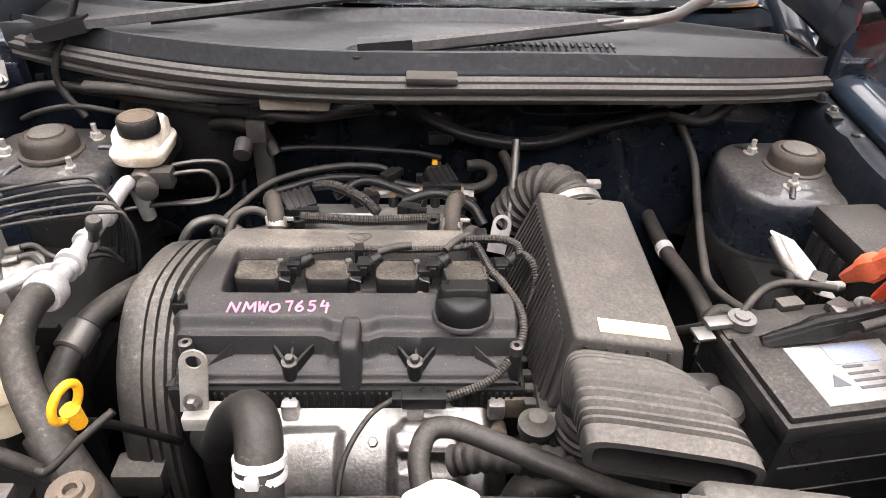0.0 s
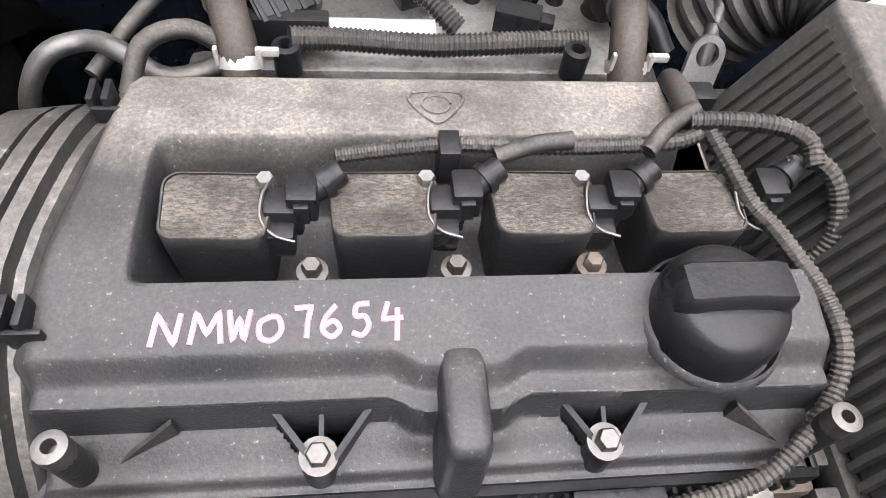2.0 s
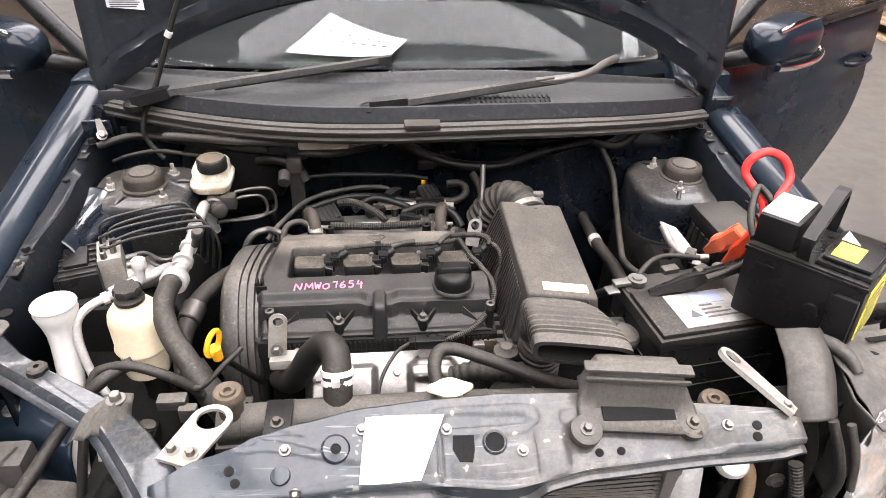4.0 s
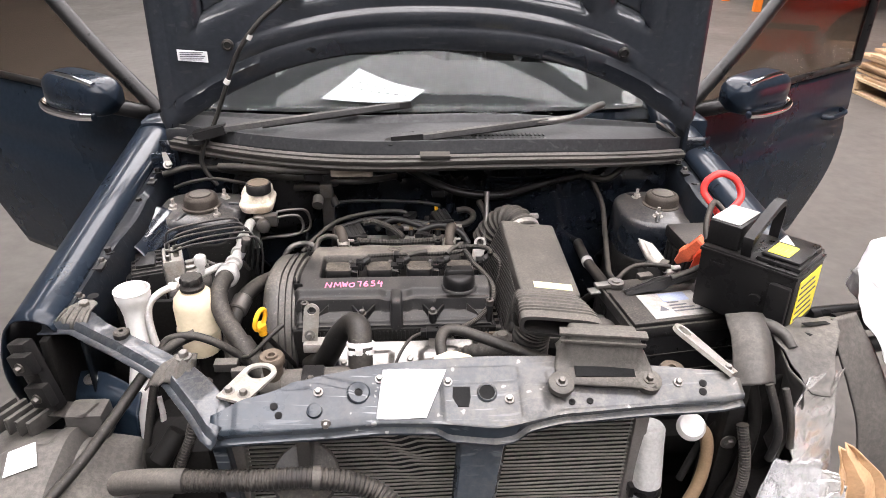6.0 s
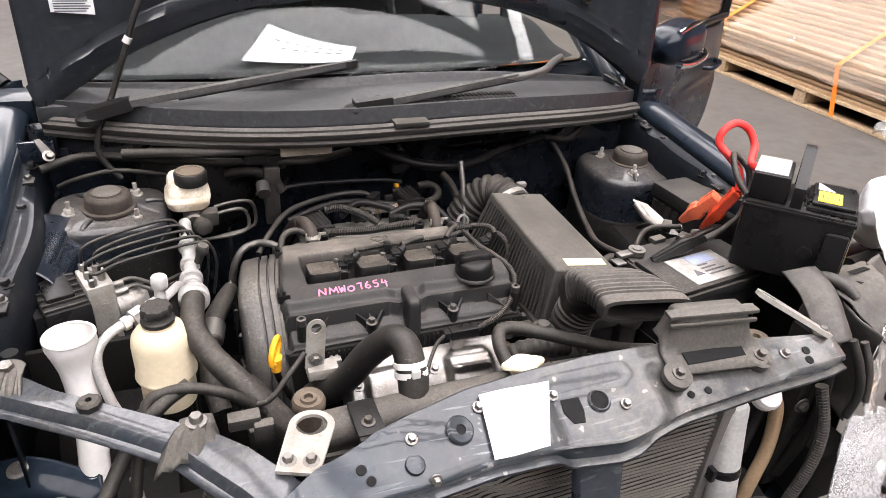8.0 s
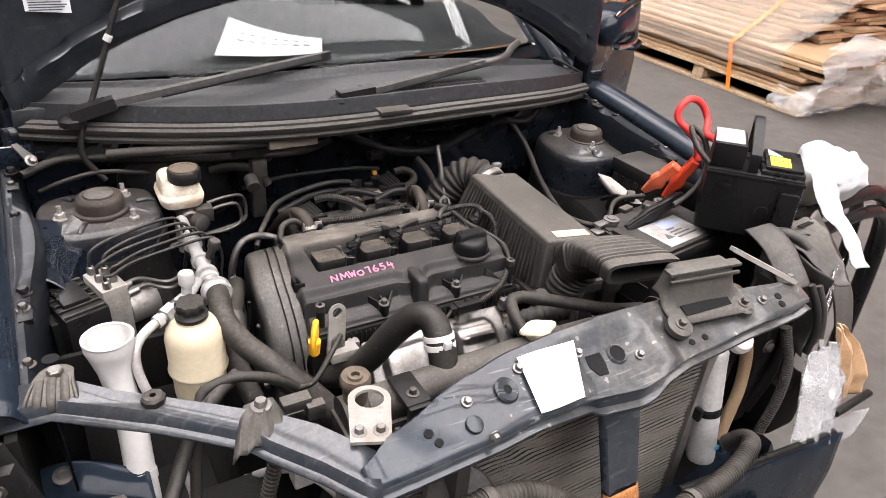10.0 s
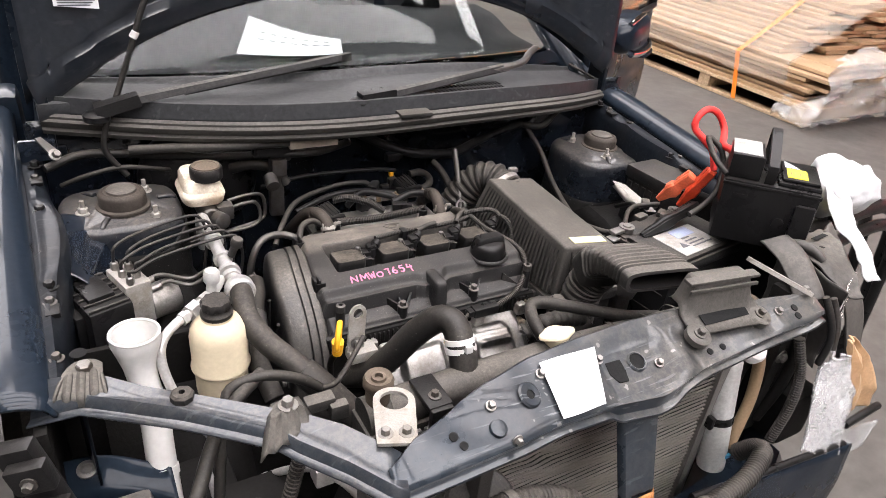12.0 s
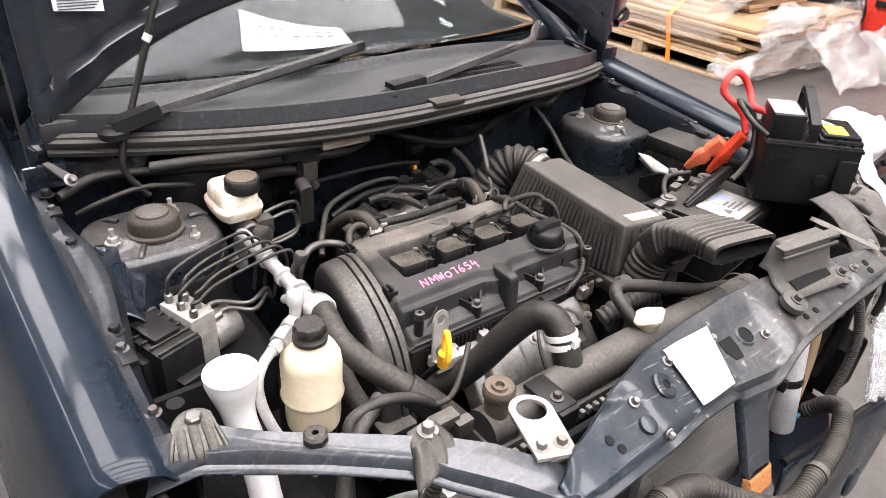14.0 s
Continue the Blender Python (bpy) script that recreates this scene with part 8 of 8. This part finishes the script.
KM = Matrix.Translation((-0.672, 0.372, 0.725)) @ Matrix.Rotation(radians(-20), 4, "Z") @ Matrix.Rotation(radians(-14), 4, "Y")
b = B()
box(b, -0.020, 0.020, -0.012, 0.012, -0.075, 0.065, 0.006, KM)
box(b, -0.010, 0.034, -0.028, -0.010, 0.012, 0.050, 0.004, KM)
box(b, -0.010, 0.034, -0.028, -0.010, -0.055, -0.012, 0.004, KM)
part("bracket", b, M_CLEAN, kb)
part("ribbed_foot", loft(B(), [[KM @ Vector((px + o, py, -0.078 - 0.05 * o)) for px, py in ((-0.03, -0.02), (0.03, -0.02), (0.03, 0.02), (-0.03, 0.02))] for o in (0.0, 0.02, 0.05)]), M_PLAST, kb)
for dz in (0.03, -0.034):
    part("screw", hexbolt(B(), KM @ Vector((0.012, -0.028, dz)), KM.to_3x3() @ Vector((0, -1, 0)), r=0.006), M_STEEL, kb)
gh = thing("lamp_housing", (-0.63, 0.20, 0.40), "dusty grey plastic lamp housing hanging loose", "lamp housing")
def lamp_shell(u, v):
    x = -0.80 + 0.32 * u
    y = 0.13 + 0.24 * v
    bump = 0.05 * math.exp(-((u - 0.55) / 0.3) ** 4) * math.exp(-((v - 0.45) / 0.42) ** 4)
    step = 0.022 * ss(0.62, 0.66, u) + 0.016 * ss(0.60, 0.64, v) * (1 - ss(0.5, 0.56, u))
    edge = 0.10 * (ss(0.86, 1.0, u) ** 2 + ss(0.90, 1.0, v) ** 2)
    return (x, y, 0.585 + 0.05 * v + bump - step - edge - 0.02 * u)
solid(part("shell", field(B(), 0, 1, 0, 1, 44, 36, lamp_shell), M_TORN, gh, smooth=35), 0.004)
for k in range(5):
    part("cooling_rib", box(B(), -0.004, 0.004, -0.03, 0.03, -0.012, 0.02, 0.0015, Matrix.Translation((-0.735 + 0.017 * k, 0.345, 0.655 - 0.004 * k)) @ Matrix.Rotation(-0.5, 4, "Z")), M_TORN, gh)
part("mount_block", box(B(), -0.625, -0.560, 0.325, 0.375, 0.60, 0.665, 0.010), M_TORN, gh)
part("label", plate(B(), [Vector(lamp_shell(u, v)) + Vector((0, 0, 0.004)) for u, v in ((0.40, 0.34), (0.54, 0.42), (0.48, 0.60), (0.36, 0.54))], (0, 0, 1), 0.001), M_PAPER, gh, "white paper label")
cable("loose_cable", [(-0.405, 0.405, 0.775), (-0.440, 0.385, 0.765), (-0.479, 0.358, 0.735), (-0.520, 0.300, 0.690), (-0.560, 0.235, 0.650), (-0.620, 0.150, 0.605), (-0.690, 0.050, 0.56)], 0.0095, M_RUB, "thick loose black cable over the wing corner")
comp = thing("compressor_lines", (-0.44, 0.33, 0.40), "pump body in painted shade, with metal unions", "pump")
# near-black body: the shade of the void below is in its colour
b = B()
box(b, -0.50, -0.38, 0.30, 0.40, 0.40, 0.60, 0.02)
cyl(b, (-0.46, 0.28, 0.60), (-0.43, 0.31, 0.64), 0.018)
part("body", b, M_DARK, comp)
b = B()
tube(b, [(-0.425, 0.445, 0.50), (-0.415, 0.425, 0.545), (-0.395, 0.385, 0.600), (-0.372, 0.345, 0.640), (-0.358, 0.328, 0.650)], 0.0060, 10)
cyl(b, (-0.428, 0.450, 0.492), (-0.420, 0.435, 0.522), 0.0115)
cyl(b, (-0.412, 0.420, 0.552), (-0.406, 0.408, 0.568), 0.0095)
tube(b, [(-0.345, 0.318, 0.645), (-0.325, 0.300, 0.632), (-0.305, 0.285, 0.600), (-0.300, 0.275, 0.56)], 0.0065, 10)
part("pipe", b, M_ALUP, comp)
b = B()
box(b, -0.366, -0.338, 0.308, 0.336, 0.632, 0.664, 0.004)
cyl(b, (-0.352, 0.322, 0.660), (-0.352, 0.320, 0.678), 0.0085, seg=14)
cyl(b, (-0.340, 0.312, 0.655), (-0.326, 0.302, 0.660), 0.0080, seg=14)
part("valve", b, M_ALUP, comp)
b = B()
tube(b, [(-0.490, 0.40, 0.64), (-0.484, 0.385, 0.60), (-0.490, 0.365, 0.55), (-0.512, 0.345, 0.50), (-0.53, 0.33, 0.45)], 0.0055, 10)
part("thin_pipe", b, M_ALUP, comp)
fl = thing("wire_plug", (-0.335, 0.34, 0.70), "grey wiring plugs behind the strut", "connector")
b = B()
box(b, -0.365, -0.325, 0.345, 0.365, 0.735, 0.752, 0.003)
box(b, -0.335, -0.31, 0.335, 0.35, 0.72, 0.745, 0.003)
part("plug", b, M_GREY, fl)

# ---- background: pallet of timber, wrapped goods, parked car ----
pal = thing("timber_pallet", (4.6, 3.3, 0.0), "wooden pallet loaded with stacked timber boards", "pallet")
X0, Y0, Y1 = 3.78, 2.30, 4.9
for k in range(4):
    y = Y0 + 0.02 + k * (Y1 - Y0 - 0.14) / 3
    part("bearer", box(B(), X0, X0 + 1.5, y, y + 0.1, 0.022, 0.11, 0.004), M_PALLET, pal)
for k in range(4):
    part("runner", box(B(), X0 + 0.44 * k, X0 + 0.44 * k + 0.1, Y0, Y1, 0.0, 0.022, 0.003), M_PALLET, pal)
for k in range(9):
    part("deck_board", box(B(), X0 - 0.01 + 0.175 * k, X0 + 0.12 + 0.175 * k, Y0, Y1, 0.11, 0.132, 0.003), M_PALLET, pal)
random.seed(4)
for j in range(19):
    z, x = 0.134 + 0.030 * j, X0 + 0.02 + 0.065 * max(0, j - 6)
    while x < X0 + 1.3:
        o, e, w = random.uniform(-0.02, 0.02), random.uniform(-0.14, 0.06), random.uniform(0.22, 0.45)
        part("board", box(B(), x + o, x + o + w - 0.006, Y0 + 0.05 + e + 0.42 * (j > 7), Y1 - 0.05 + e, z, z + random.uniform(0.022, 0.028), 0.003), M_WOOD, pal)
        x += w
for y in (2.88, 4.1):
    b = B()
    pts = [(X0 - 0.012, y, 0.02), (X0 - 0.015, y + 0.04, 0.20), (X0 - 0.012, y + 0.08, 0.345), (X0 + 0.44, y + 0.15, 0.54), (X0 + 0.80, y + 0.2, 0.715), (X0 + 1.4, y + 0.2, 0.715)]
    loft(b, [[Vector(p) + Vector((0, -0.018, 0)), Vector(p) + Vector((0, 0.018, 0)), Vector(p) + Vector((0.003, 0.018, 0.003)), Vector(p) + Vector((0.003, -0.018, 0.003))] for p in pts])
    part("strap", b, M_ORANGE, pal, "orange ratchet strap")
film = thing("stretch_film", (4.3, 2.4, 0.0), "crinkled clear stretch film over the timber end", "plastic film")
solid(part("film", crumple(0, 1, 0, 1, lambda u, v: (X0 - 0.05 + 1.45 * max(0, u - 0.45) / 0.55 + 0.9 * (1 - v) ** 2 * (u < 0.46), 2.22 + 0.30 * max(0, 0.45 - u) / 0.45, (0.40 + 0.06 * ss(0.4, 0.9, u)) * (1 - v) + 0.05), 0.042, 9, 3.0, 70, 60), M_FILM, film, smooth=30), 0.002)
solid(part("loose_film", crumple(0, 1, 0, 1, lambda u, v: (4.19 + 1.2 * u, 2.10 - 0.35 * v, 0.34 - 0.32 * v + 0.06 * math.sin(u * 5)), 0.08, 4, 6.0, 50, 40), M_FILM, film, smooth=30), 0.002)
solid(part("top_film", crumple(0, 1, 0, 1, lambda u, v: (X0 - 0.05 + 0.95 * max(0, v - 0.25) / 0.75, 2.50 + 1.50 * u, 0.24 + 0.15 * min(1, v / 0.25) + 0.40 * max(0, v - 0.25) / 0.75), 0.02, 4, 9.0, 50, 40), material("thin_film", (0.70, 0.66, 0.60), 0.2, alpha=0.10, scale=10, bump=0.3, spec=0.8), film, smooth=30), 0.002)
rcar = thing("parked_red_car", (6.25, 1.4, 0.0), "red parked car behind the pallets", "car")
RCX, RCY = 5.48, 3.40
b = B()
rows = []
for f, zt in ((0, 0.62), (0.03, 0.70), (0.12, 0.78), (0.3, 0.92), (0.38, 1.0), (0.5, 1.35), (0.75, 1.38), (0.9, 1.0), (1.0, 0.9)):
    y, w = RCY - 4.0 * f, 0.06 * (f < 0.01)
    rows.append([(RCX + 0.05 + w, y, 0.22), (RCX + w, y, 0.5), (RCX + 0.05 + w, y, min(zt, 0.85)), (RCX + 0.2, y, zt), (RCX + 1.45, y, zt), (RCX + 1.6, y, min(zt, 0.85)), (RCX + 1.65 - w, y, 0.5), (RCX + 1.6, y, 0.22)])
loft(b, rows)
body_r = part("body", b, M_REDCAR, rcar)
for y in (RCY - 0.75, RCY - 3.30):
    part("wheel_arch", lathe(B(), [(0.355, 0.0), (0.355, 0.012), (0.30, 0.013)], (RCX - 0.006, y, 0.31), (1, 0, 0), 40), M_CLEAN, body_r, "black wheel arch")
    b = B()
    lathe(b, [(0.20, -0.02), (0.22, -0.03), (0.30, -0.02), (0.31, 0.01), (0.31, 0.18)], (RCX - 0.01, y, 0.31), (1, 0, 0), 36)
    wh = part("wheel", b, M_RUB, rcar)
    part("rim", lathe(B(), [(0.20, 0.0), (0.19, -0.012), (0.08, 0.004), (0.03, -0.010)], (RCX - 0.026, y, 0.31), (1, 0, 0), 30), M_STEEL, wh)
part("bumper_strip", box(B(), RCX - 0.012, RCX + 0.01, RCY - 2.9, RCY - 1.15, 0.42, 0.47, 0.004), M_CLEAN, body_r)
# white plastic bags and loose panels beside the wing
bg = thing("white_plastic_sack", (0.92, 0.47, 0.745), "crumpled white polythene sack lying on loose trim", "sack")
solid(part("sack", crumple(0, 1, 0, 1, lambda u, v: (0.910 + 0.085 * math.sin(math.pi * v) ** 0.6 * math.cos(2 * math.pi * u), 0.470 + 0.06 * math.sin(math.pi * v) ** 0.6 * math.sin(2 * math.pi * u), 0.822 - 0.062 * math.cos(math.pi * v)), 0.022, 14, 2.0, 48, 30), M_BAG, bg, smooth=60), 0.002)
solid(part("sack_tail", strip([(0.80, 0.44, 0.86), (0.80, 0.39, 0.80), (0.805, 0.34, 0.765), (0.83, 0.29, 0.70)], [(0.87, 0.43, 0.85), (0.865, 0.38, 0.79), (0.86, 0.335, 0.75), (0.87, 0.285, 0.69)], 0.010, 14, 4.0), M_BAG, bg, smooth=60), 0.002)
tr = thing("loose_trim", (1.6, 0.75, 0.0), "black bumper trim leaning against the wing", "car trim")
for dz, dy, r in ((0.0, 0.0, 0.020), (-0.045, -0.02, 0.016), (-0.03, 0.07, 0.018)):
    part("trim", tube(B(), [(0.78, 0.43 + dy, 0.745 + dz), (0.95, 0.46 + dy, 0.735 + dz), (1.25, 0.50 + dy, 0.705 + dz), (1.42, 0.53 + dy, 0.55 + dz), (1.50, 0.54 + dy, 0.06)], r, 10), M_CLEAN, tr)
# goods far behind
far = thing("storage_rack", (6.2, 9.5, 0.0), "orange steel racking with crates", "rack")
for x in (5.0, 7.4, 9.8):
    for y in (9.0, 10.0):
        part("upright", box(B(), x - 0.05, x + 0.05, y - 0.04, y + 0.04, 0, 4.5, 0.005), M_ORANGE, far)
for z in (0.5, 2.0, 3.5):
    for y in (9.0, 10.0):
        part("beam", box(B(), 5.0, 9.8, y - 0.03, y + 0.03, z - 0.06, z + 0.06, 0.005), M_ORANGE, far)
random.seed(9)
for z in (0.56, 2.06):
    for k in range(5):
        x = 5.2 + 0.92 * k
        cr = thing("crate", (x + 0.35, 9.5, z), "wooden crate stored on the rack", "crate", "crates on the rack")
        part("crate_box", box(B(), x, x + 0.75, 9.0, 10.0, z, z + random.uniform(0.6, 1.1), 0.01), M_PALLET, cr)
